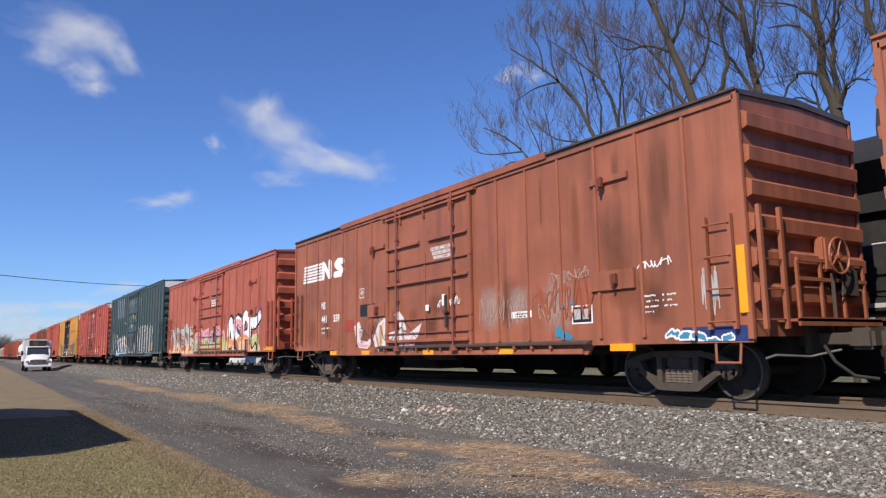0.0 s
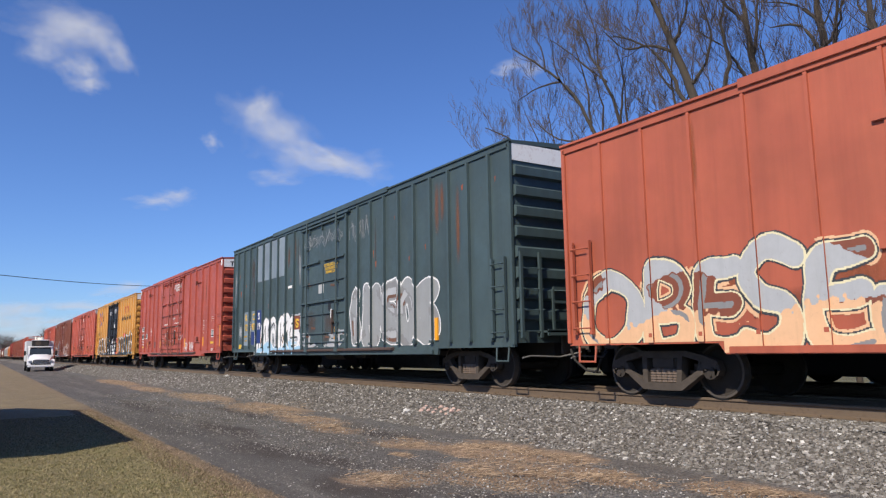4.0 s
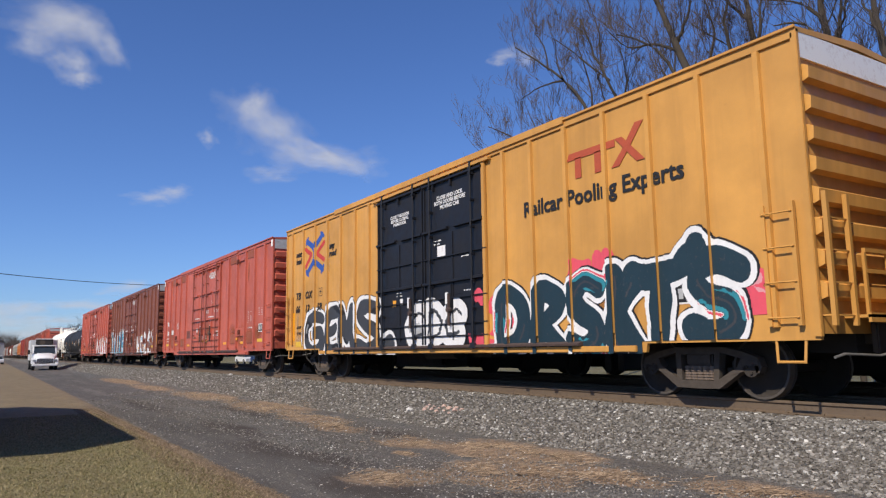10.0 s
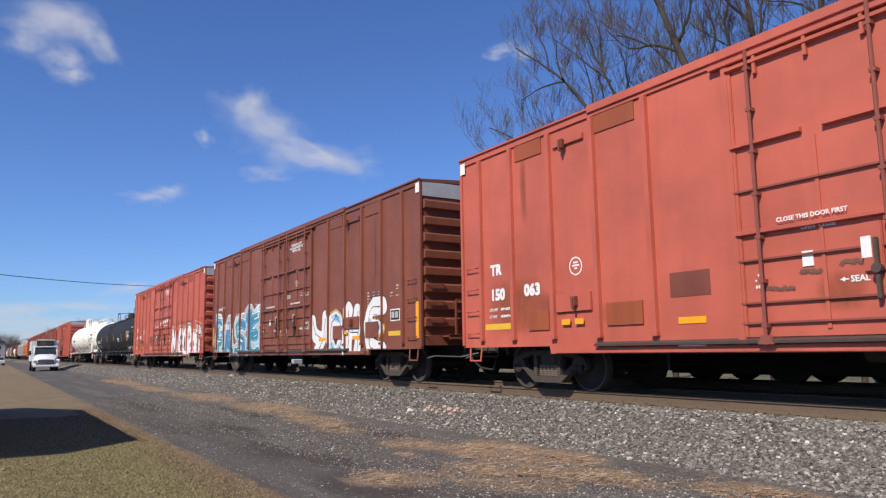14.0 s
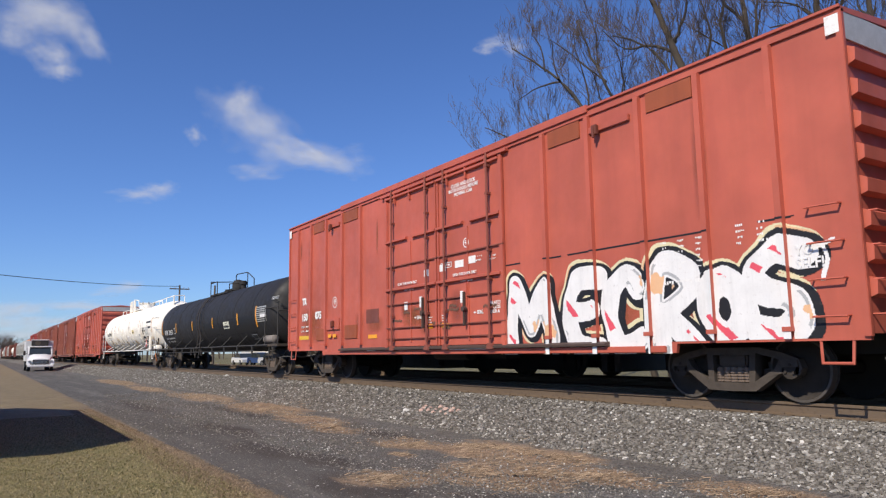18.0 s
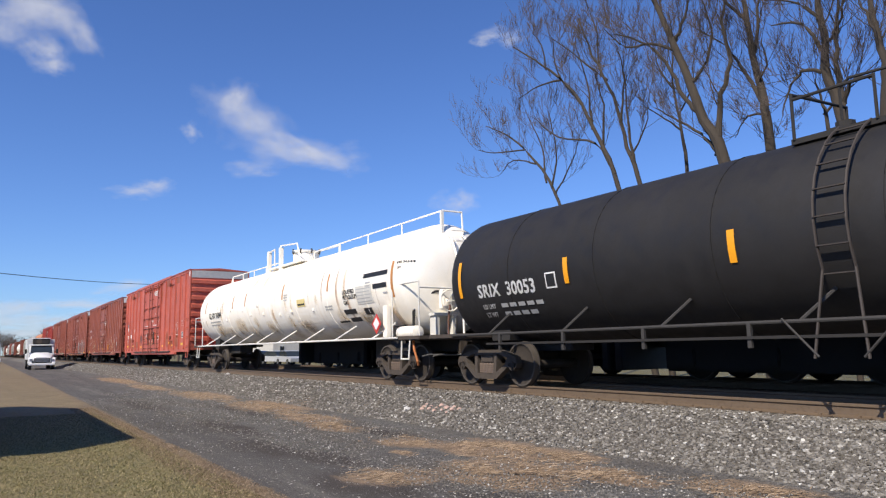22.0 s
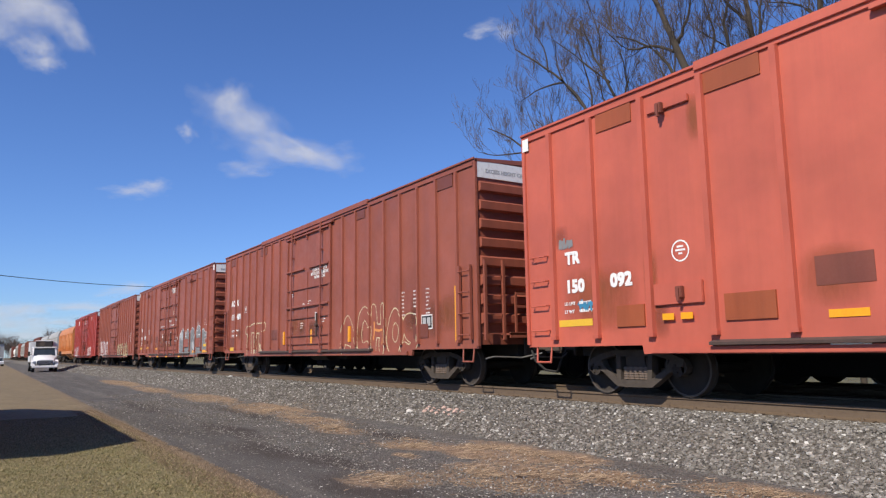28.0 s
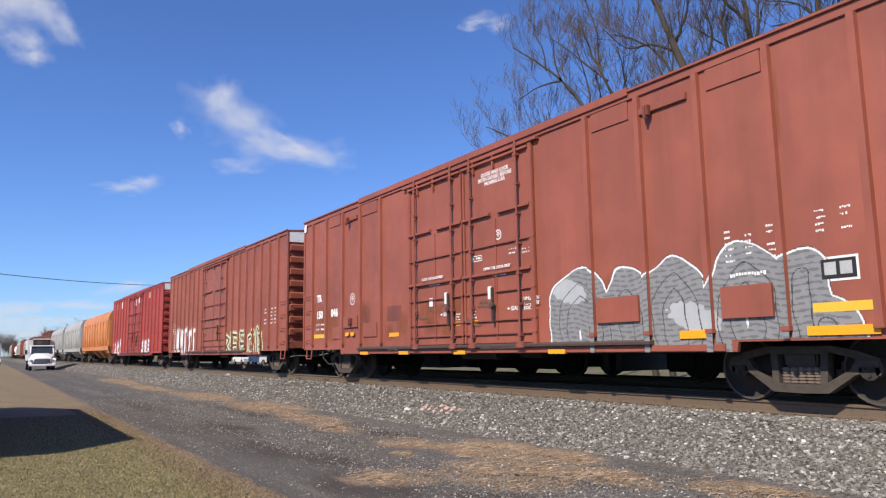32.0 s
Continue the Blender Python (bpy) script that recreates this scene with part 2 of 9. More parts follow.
def ground_material():
    n = Nodes("roadside_ground", 0.95)
    x, y, z = n.xyz()
    wob = n.math("MULTIPLY", n.math("SUBTRACT", n.noise(0.9, 6, 0.7), 0.5), 0.9)
    yy = n.math("ADD", y, wob)
    ragged = n.math("ADD", y, n.math("MULTIPLY", n.math("SUBTRACT", n.noise(1.6, 8, 0.75), 0.5), 0.42))
    edge = n.math("SUBTRACT", ragged, n.math("ADD", n.math("MULTIPLY", x, -0.009), -7.95))   # distance past the lawn's edge
    grain = n.noise(45, 4, 0.7)
    pebble = n.cells(26)
    pval = n.ramp(pebble, (0.0, 0.35), (1.0, 1.45))

    def spots(places):
        """Nearness to the closest of some oval places, squared: under 1 inside."""
        best = None
        for cx, cy, rx, ry in places:
            u = n.math("MULTIPLY", n.math("SUBTRACT", x, cx), 1 / rx)
            v = n.math("MULTIPLY", n.math("SUBTRACT", y, cy), 1 / ry)
            d = n.math("ADD", n.math("MULTIPLY", u, u), n.math("MULTIPLY", v, v))
            best = d if best is None else n.math("MINIMUM", best, d)
        return best

    # lawn: olive with straw, browner along its edge and far off
    green = n.mix(n.ramp(n.noise(11, 7, 0.85), (0.36, 0.0), (0.64, 1.0)), (0.10, 0.098, 0.03), (0.28, 0.25, 0.10))
    straw = n.mix(n.noise(9, 8, 0.85), (0.085, 0.058, 0.032), (0.28, 0.205, 0.122))
    dry = n.ramp(n.noise(0.7, 6, 0.7), (0.36, 0.0), (0.66, 1.0))
    far = n.ramp(n.math("MULTIPLY", x, -0.05), (0.5, 0.0), (0.95, 0.85))
    near_edge = n.ramp(n.math("ADD", edge, 1.0), (0.1, 0.0), (0.9, 1.0))
    lawn = n.mix(n.math("MAXIMUM", n.math("MAXIMUM", n.math("MULTIPLY", dry, 0.6), far), n.math("MULTIPLY", near_edge, 1.0)), green, straw)
    lawn = n.mix(n.ramp(n.noise(3.2, 6, 0.75), (0.52, 0.0), (0.72, 0.4)), lawn, (0.06, 0.05, 0.024))
    lawn = n.mix(n.ramp(n.noise(1.1, 7, 0.75), (0.45, 0.0), (0.68, 0.5)), lawn, (0.27, 0.205, 0.11))
    lawn = n.mix(n.ramp(n.noise(0.5, 7, 0.8, n.scaled((0.5, 1.6, 1))), (0.5, 0.0), (0.68, 0.45)), lawn, (0.10, 0.07, 0.045))
    # service road: worn grey asphalt and fine gravel in long streaks, dark earth in places
    tar = n.mix(n.noise(1.1, 6, 0.7, n.scaled((0.16, 1.3, 1.0))), (0.042, 0.036, 0.029), (0.115, 0.102, 0.086))
    tar = n.mix(n.ramp(n.noise(0.9, 7, 0.72, n.scaled((0.22, 1.9, 1.0))), (0.48, 0.0), (0.64, 0.7)), tar, (0.18, 0.16, 0.135))
    tar = n.mix(n.ramp(n.noise(34, 5, 0.8), (0.35, 0.55), (0.6, 0.0)), tar, (0.03, 0.028, 0.026))
    tar = n.mix(n.ramp(n.noise(60, 4, 0.8), (0.5, 0.0), (0.72, 0.6)), tar, (0.30, 0.285, 0.26))
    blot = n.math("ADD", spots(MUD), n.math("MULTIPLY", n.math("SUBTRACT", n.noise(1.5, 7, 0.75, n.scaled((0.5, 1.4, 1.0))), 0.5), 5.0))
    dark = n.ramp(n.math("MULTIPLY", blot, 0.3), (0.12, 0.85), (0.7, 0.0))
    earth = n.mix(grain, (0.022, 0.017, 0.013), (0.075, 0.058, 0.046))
    # gravel verge with mats of dead grass
    grit = n.mix(n.noise(2.0, 5), (0.085, 0.079, 0.07), (0.2, 0.188, 0.168))
    grit = n.mix(1.0, grit, pval, "MULTIPLY")
    rough = n.math("ADD", n.math("MULTIPLY", n.math("SUBTRACT", n.noise(0.9, 7, 0.7, n.scaled((0.6, 1.3, 1.0))), 0.5), 2.4), n.math("MULTIPLY", n.math("SUBTRACT", n.noise(4.0, 7, 0.8, n.scaled((0.5, 1.3, 1.0))), 0.5), 1.7))
    mat = n.ramp(n.math("ADD", n.math("MULTIPLY", n.math("MINIMUM", spots(STRAW), 4.0), 0.34), rough), (0.22, 1.0), (0.8, 0.0))
    strands = n.noise(7, 6, 0.8, n.scaled((1.6, 0.7, 1.0)))
    brown = n.mix(n.ramp(strands, (0.3, 0.0), (0.7, 1.0)), (0.12, 0.078, 0.046), (0.43, 0.30, 0.185))
    mud = n.ramp(n.noise(1.0, 6, 0.7, n.scaled((0.25, 0.9, 1.0))), (0.48, 0.0), (0.62, 0.7))
    verge = n.mix(mud, grit, (0.10, 0.085, 0.07))
    verge = n.mix(mat, verge, brown)
    # ballast
    stone = n.mix(n.ramp(n.noise(3.0, 4), (0.3, 0.0), (0.7, 1.0)), (0.105, 0.094, 0.08), (0.195, 0.177, 0.152))
    stone = n.mix(1.0, stone, pval, "MULTIPLY")
    c = n.mix(n.ramp(n.math("MULTIPLY", edge, 9.0), (0.0, 0.0), (1.0, 1.0)), lawn, tar)
    verge_line = n.math("ADD", yy, n.math("MULTIPLY", n.math("ADD", x, 8.0), 0.045))
    c = n.mix(n.ramp(n.math("ADD", n.math("MULTIPLY", verge_line, 1.6), 11.2), (0.0, 0.0), (1.0, 1.0)), c, verge)
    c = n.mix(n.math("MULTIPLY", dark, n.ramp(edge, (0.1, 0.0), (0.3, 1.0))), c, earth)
    c = n.mix(n.math("MULTIPLY", mat, n.ramp(n.math("MULTIPLY", edge, 1.0), (0.6, 0.0), (1.0, 1.0))), c, brown)
    c = n.mix(n.ramp(n.math("ADD", n.math("MULTIPLY", yy, 1.8), 6.6), (0.0, 0.0), (1.0, 1.0)), c, stone)
    field = n.mix(n.noise(0.2, 6), (0.085, 0.085, 0.032), (0.22, 0.18, 0.09))
    c = n.mix(n.ramp(n.math("SUBTRACT", yy, 7.5), (0.0, 0.0), (1.0, 1.0)), c, field)
    relief = n.math("MULTIPLY", n.ramp(n.cells(30, out="Distance"), (0.0, 1.0), (0.7, 0.0)), n.ramp(n.math("ADD", n.math("MULTIPLY", verge_line, 1.6), 11.2), (0.0, 0.15), (1.0, 1.0)))
    n.bump(n.math("ADD", n.math("MULTIPLY", grain, 0.6), relief), 0.9, 0.03)
    return n.done(c)


M["ground"] = ground_material()
b = Build()
_ys = [-3000, -600, -120, -40, -20, -14, -12, -10, -9, -8, -7, -6, -5, -4.3, -3.8, -3.4, -3.0, -2.6, -2.2, -1.85, -1.6, 0, 3, 6.0, 6.4, 7, 7.9, 12, 30, 120, 600, 3000]
_xs = [-3000, -1200, -500, -250, -150, -100, -70, -50, -40] + [-34 + 0.8 * k for k in range(46)] + [6, 12, 30, 100, 400, 1500]
_v = []
for _x in _xs:
    for _y in _ys:
        bump = 0.025 * noise.noise((_x * 0.5, _y * 0.9, 0)) + 0.01 * noise.noise((_x * 2.1, _y * 2.3, 5)) if -40 < _x < 4 and -7.6 < _y < -4.2 else 0
        _v.append((_x, _y, ground_z(_y) + bump))
_n = len(_ys)
b.add(_v, [(i * _n + j, (i + 1) * _n + j, (i + 1) * _n + j + 1, i * _n + j + 1) for i in range(len(_xs) - 1) for j in range(_n - 1)])
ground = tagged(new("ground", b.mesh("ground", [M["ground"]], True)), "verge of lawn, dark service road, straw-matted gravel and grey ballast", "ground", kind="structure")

# ballast stones and grit, loose on the shoulder
def stone_material():
    n = Nodes("crushed_stone", 0.85)
    c = n.ramp(n.island(), (0.0, (0.078, 0.068, 0.056)), (0.35, (0.145, 0.131, 0.112)), (0.75, (0.22, 0.204, 0.178)), (0.93, (0.34, 0.315, 0.28)), (1.0, (0.62, 0.6, 0.55)))
    c = n.mix(n.ramp(n.noise(30, 3), (0.4, 0.0), (0.8, 0.3)), c, (0.14, 0.11, 0.085))
    return n.done(c)


M["stone"] = stone_material()


def pile(name, count, box_x, box_y, size, label, material, gather=1.7, flat=0.75):
    """Loose stones of mixed size, thicker towards the near end of the stretch."""
    rng = np.random.default_rng(len(name) + count)
    cube = np.array([(x, y, z) for x in (-1, 1) for y in (-1, 1) for z in (-1, 1)], float)
    quads = np.array([(0, 1, 3, 2), (4, 6, 7, 5), (0, 4, 5, 1), (2, 3, 7, 6), (0, 2, 6, 4), (1, 5, 7, 3)])
    k = rng.random(count) ** gather
    px = box_x[1] - (box_x[1] - box_x[0]) * k
    py = rng.uniform(box_y[0], box_y[1], count)
    s = size * rng.uniform(0.45, 1.0, count) * (1 + 0.009 * np.abs(px))
    v = cube[None] * (1 + rng.uniform(-0.55, 0.2, (count, 8, 3)))
    v *= np.stack([s, s * rng.uniform(0.6, 1.0, count), s * flat * rng.uniform(0.6, 1.0, count)], -1)[:, None] / 2
    a, t = rng.uniform(0, 6.28, count), rng.uniform(-0.7, 0.7, count)
    ca, sa, ct, st = np.cos(a)[:, None], np.sin(a)[:, None], np.cos(t)[:, None], np.sin(t)[:, None]
    x, y, z = v[..., 0], v[..., 1] * ct - v[..., 2] * st, v[..., 1] * st + v[..., 2] * ct
    x, y = x * ca - y * sa, x * sa + y * ca
    gz = np.array([ground_z(q) for q in py])
    v = np.stack([x + px[:, None], y + py[:, None], z + (gz + s * 0.18)[:, None]], -1).reshape(-1, 3)
    f = (quads[None] + 8 * np.arange(count)[:, None, None]).reshape(-1, 4)
    me = bpy.data.meshes.new(name)
    me.from_pydata(v.tolist(), [], f.tolist())
    me.materials.append(material)
    return tagged(new(name, me), label, "stones", kind="stuff")


pile("ballast_stones", 60000, (-95, -2.2), (-3.45, -1.02), 0.05, "loose grey crushed ballast on the track shoulder", M["stone"], 2.9)
pile("grit_stones", 17000, (-30, -4.2), (-6.6, -3.3), 0.023, "fine grey gravel scattered over the verge", M["stone"], 1.4)


def blades(name, count, box_x, box_y, tall, material, label, gather=1.3, wind=0.5):
    rng = np.random.default_rng(count)
    px = box_x[1] - (box_x[1] - box_x[0]) * rng.random(count) ** gather
    py = rng.uniform(box_y[0], box_y[1], count)
    a = rng.uniform(0, 6.28, count)
    h = tall * rng.uniform(0.4, 1.0, count)
    w = 0.006 + 0.004 * rng.random(count)
    gz = np.array([ground_z(q) for q in py]) - 0.01
    ca, sa = np.cos(a), np.sin(a)
    lx, ly = rng.normal(0, wind, count) * h, rng.normal(0, wind, count) * h
    v = np.stack([np.stack([px - ca * w, py - sa * w, gz], -1), np.stack([px + ca * w, py + sa * w, gz], -1), np.stack([px + lx, py + ly, gz + h], -1)], 1).reshape(-1, 3)
    me = bpy.data.meshes.new(name)
    me.from_pydata(v.tolist(), [], np.arange(3 * count).reshape(-1, 3).tolist())
    me.materials.append(material)
    return tagged(new(name, me), label, "grass", kind="stuff")


def blade_material(name, a, b_, c_):
    n = Nodes(name, 0.8)
    return n.done(n.ramp(n.island(), (0.0, a), (0.5, b_), (1.0, c_)))


pile("road_grit", 9000, (-26, -4.8), (-7.7, -5.2), 0.022, "pale grit scattered over the dark service road", M["stone"], 1.5, 0.6)
blades("lawn_grass", 110000, (-20, -6.0), (-10.9, -8.0), 0.032, blade_material("lawn_blades", (0.075, 0.072, 0.022), (0.19, 0.165, 0.062), (0.42, 0.33, 0.18)), "short winter lawn, olive and straw", 1.7, 0.9)
_straw = blade_material("straw_blades", (0.09, 0.058, 0.033), (0.24, 0.165, 0.10), (0.42, 0.31, 0.20))
blades("dead_grass", 26000, (-22, -6.2), (-8.35, -7.78), 0.03, _straw, "fringe of straw along the lawn's edge", 1.6, 1.0)


def strands(name, patches, per_area, material, label):
    """Flattened stalks that lie over the ground in mats."""
    rng = np.random.default_rng(31)
    rows = []
    for cx, cy, rx, ry in patches:
        k = int(per_area * rx * ry)
        r, a = np.abs(rng.normal(0, 0.75, k)), rng.uniform(0, 6.28, k)
        rows.append(np.stack([cx + rx * r * np.cos(a), cy + ry * r * np.sin(a)], -1))
    p = np.concatenate(rows)
    p = p[[noise.noise((q[0] * 1.6, q[1] * 2.2, 3.0)) + 0.5 * noise.noise((q[0] * 5, q[1] * 3, 8.0)) > -0.02 for q in p]]
    k = len(p)
    gz = np.array([ground_z(q) for q in p[:, 1]]) + rng.uniform(0.0, 0.02, k)
    a, h = rng.normal(1.2, 0.7, k), rng.uniform(0.05, 0.16, k)
    dx, dy, w = np.cos(a) * h, np.sin(a) * h, rng.uniform(0.003, 0.006, k)
    v = np.stack([np.stack([p[:, 0] + np.sin(a) * w, p[:, 1] - np.cos(a) * w, gz], -1), np.stack([p[:, 0] - np.sin(a) * w, p[:, 1] + np.cos(a) * w, gz + 0.006], -1), np.stack([p[:, 0] + dx, p[:, 1] + dy, gz + rng.uniform(-0.01, 0.03, k)], -1)], 1).reshape(-1, 3)
    me = bpy.data.meshes.new(name)
    me.from_pydata(v.tolist(), [], np.arange(3 * k).reshape(-1, 3).tolist())
    me.materials.append(material)
    return tagged(new(name, me), label, "grass", kind="stuff")


strands("dead_grass", STRAW, 4200, _straw, "mats of flattened straw-coloured dead grass on gravel")


def rock(x, y, r, label, material, seed):
    bm = bmesh.new()
    bmesh.ops.create_icosphere(bm, subdivisions=2, radius=r)
    for w in bm.verts:
        w.co *= 1 + 0.45 * noise.noise(w.co * (1.4 / r) + Vector((seed, 0, 0)))
        w.co.z *= 0.7
    me = bpy.data.meshes.new("rock")
    bm.to_mesh(me)
    bm.free()
    me.materials.append(material)
    ob = tagged(new("rock", me), label, "rock")
    ob.matrix_basis = pose(x, y, ground_z(y) + r * 0.35, 0, 0, 40 * seed)


M["pale_stone"] = plain("pale_stone", (0.55, 0.53, 0.5), 0.85, 0, 0.12)
M["pink_stone"] = plain("pinkish_stone", (0.52, 0.36, 0.30), 0.85, 0, 0.2)
rock(-13.35, -2.85, 0.075, "pale grey rock lying on the ballast", M["pale_stone"], 1)
for _k in range(14):
    rock(-13.2 + 0.1 * _k + 0.04 * (_k % 3), -2.45 - 0.07 * (_k * 7 % 5), 0.035 + 0.01 * (_k % 3), "pinkish broken stone on the ballast", M["pink_stone"], 2 + _k)
rock(-31.5, -1.35, 0.09, "pale rock near the rail", M["pale_stone"], 30)


# rails and ties
def rail_steel(name):
    n = Nodes(name, 0.7, 0.2)
    c = n.mix(n.noise(2.0, 6, 0.7, n.scaled((0.6, 4, 4))), (0.115, 0.08, 0.053), (0.185, 0.134, 0.09))
    return n.done(n.mix(n.ramp(n.noise(16, 4), (0.5, 0.0), (0.8, 0.6)), c, (0.07, 0.045, 0.03)))


M["rail"], M["tie"] = rail_steel("rusty_rail"), plain("weathered_tie", (0.075, 0.055, 0.042), 0.9, 0, 0.4, 9)
_shape = [(-0.075, -0.185), (0.075, -0.185), (0.075, -0.172), (0.012, -0.15), (0.012, -0.05), (0.036, -0.035), (0.036, -0.006), (0.028, 0.0), (-0.028, 0.0), (-0.036, -0.006), (-0.036, -0.035), (-0.012, -0.05), (-0.012, -0.15), (-0.075, -0.172)]
TIE = Build().box(-0.115, 0.115, -1.3, 1.3, -0.36, -0.178, c=0.012).mesh("tie", [M["tie"]])
CLIP = Build().box(-0.1, 0.1, -0.17, 0.17, -0.178, -0.168).box(-0.07, -0.03, -0.13, -0.1, -0.168, -0.145).box(0.03, 0.07, 0.1, 0.13, -0.168, -0.145).mesh("tie_plate", [M["rail"]])
for _yc, _x0, _n in ((0.0, -95, 200), (4.3, -60, 130)):
    trk = tagged(thing("railway_track", "straight track with brown rusty rails on weathered ties", "railway track", at=pose(0, _yc, 0)), kind="structure")
    for _s in (-0.754, 0.754):
        part("rail", Build().sweep([(q + _s, z) for q, z in _shape], -900, 120), M["rail"], trk)
    for _k in range(_n):
        _x = _x0 + 0.52 * _k
        part("tie", TIE, None, trk, at=pose(_x, 0.03 * math.sin(7.3 * _k), 0))
        if _yc == 0 and _x > -30:
            part("tie_plate", CLIP, None, trk, at=pose(_x, -0.754, 0))

# cottage beside the camera, whose shadow lies on the lawn
cot = thing("cottage", "low pale cottage with a dark mansard roof beside the lawn", "cottage")
M["clapboard"], M["shingle"] = plain("pale_clapboard", (0.55, 0.53, 0.48), 0.7), plain("dark_shingle", (0.05, 0.05, 0.055), 0.9)
part("wall", Build().box(-23.1, -12.0, -16.2, -11.1, LOW, LOW + 1.47), M["clapboard"], cot)
for _k in range(7):
    part("board", Build().box(-23.12, -11.98, -11.1, -11.07, LOW + 0.05 + 0.2 * _k, LOW + 0.22 + 0.2 * _k), M["clapboard"], cot)
b = Build()
_lo, _hi = [(-23.4, -16.5), (-11.75, -16.5), (-11.75, -10.85), (-23.4, -10.85)], [(-20.6, -14.6), (-12.05, -14.6), (-12.05, -11.6), (-20.6, -11.6)]
b.add([(x, y, LOW + 1.445) for x, y in _lo] + [(x, y, LOW + 3.385) for x, y in _hi], [(0, 1, 5, 4), (1, 2, 6, 5), (2, 3, 7, 6), (3, 0, 4, 7), (4, 5, 6, 7), (3, 2, 1, 0)])
part("roof", b, M["shingle"], cot)


# ---- bare trees behind the line ----
def bark(name, c):
    n = Nodes(name, 0.9)
    k = n.mix(n.noise(7, 6, 0.7, n.scaled((2, 2, 0.4))), shade(c, 0.55), shade(c, 1.35))
    n.bump(n.noise(12, 5, 0.7, n.scaled((2.5, 2.5, 0.4))), 0.6, 0.03)
    return n.done(k)


M["bark"] = bark("grey_brown_bark", (0.05, 0.039, 0.029))
M["twig"] = plain("fine_twigs", (0.1, 0.076, 0.062), 0.9)


def tube(b, path, radii, n):
    """A tapered limb along a bent line."""
    k0 = len(b.v)
    m = len(path)
    for i, p in enumerate(path):
        d = (path[min(i + 1, m - 1)] - path[max(i - 1, 0)])
        d = d.normalized() if d.length > 1e-6 else Vector((0, 0, 1))
        u = d.orthogonal().normalized()
        w = d.cross(u)
        for k in range(n):
            a = 2 * math.pi * k / n
            b.v.append(tuple(p + (u * math.cos(a) + w * math.sin(a)) * radii[i]))
    for i in range(m - 1):
        for k in range(n):
            q, r = k0 + i * n + k, k0 + i * n + (k + 1) % n
            b.f.append((q, r, r + n, q + n))
            b.m.append(0)


def bent(pts, rnd, sway):
    """A smooth line through a few points, with a little unevenness."""
    out = []
    for k in range(len(pts) - 1):
        p0, p1, p2, p3 = pts[max(k - 1, 0)], pts[k], pts[k + 1], pts[min(k + 2, len(pts) - 1)]
        for i in range(4):
            u = i / 4
            p = 0.5 * (2 * p1 + (p2 - p0) * u + (2 * p0 - 5 * p1 + 4 * p2 - p3) * u * u + (3 * p1 - p0 - 3 * p2 + p3) * u ** 3)
            out.append(p + Vector((rnd.gauss(0, sway), rnd.gauss(0, sway), 0)))
    return out + [pts[-1]]


def grow(rnd, b, twigs, start, way, length, radius, level):
    """A limb that bends upward, with side limbs; the finer ones go to the twigs."""
    steps = (5, 4, 3, 2)[level]
    path, radii, d = [start], [radius], way.normalized()
    for k in range(steps):
        d = (d + Vector((rnd.gauss(0, 0.1), rnd.gauss(0, 0.1), rnd.gauss(0.12, 0.07)))).normalized()
        path.append(path[-1] + d * (length / steps))
        radii.append(max(0.005, radius * (1 - 0.8 * (k + 1) / steps)))
    tube(b if level < 1 else twigs, path, radii, (5, 4, 3, 3)[level])
    for k in range((5, 4, 3, 0)[level]):
        f = 0.2 + 0.78 * (k + rnd.random()) / (5, 4, 3)[level]
        i = min(steps - 1, int(f * steps))
        p = path[i].lerp(path[i + 1], f * steps - i)
        axis = (path[i + 1] - path[i]).normalized()
        side = Vector((rnd.gauss(0, 1), rnd.gauss(0, 0.8), rnd.gauss(0.55, 0.6)))
        side = (side - axis * side.dot(axis)).normalized()
        spread = rnd.uniform(0.28, 0.6)
        grow(rnd, b, twigs, p, axis * math.cos(spread) + side * math.sin(spread), length * rnd.uniform(0.4, 0.65), max(0.0055, radii[i] * rnd.uniform(0.35, 0.55)), level + 1)


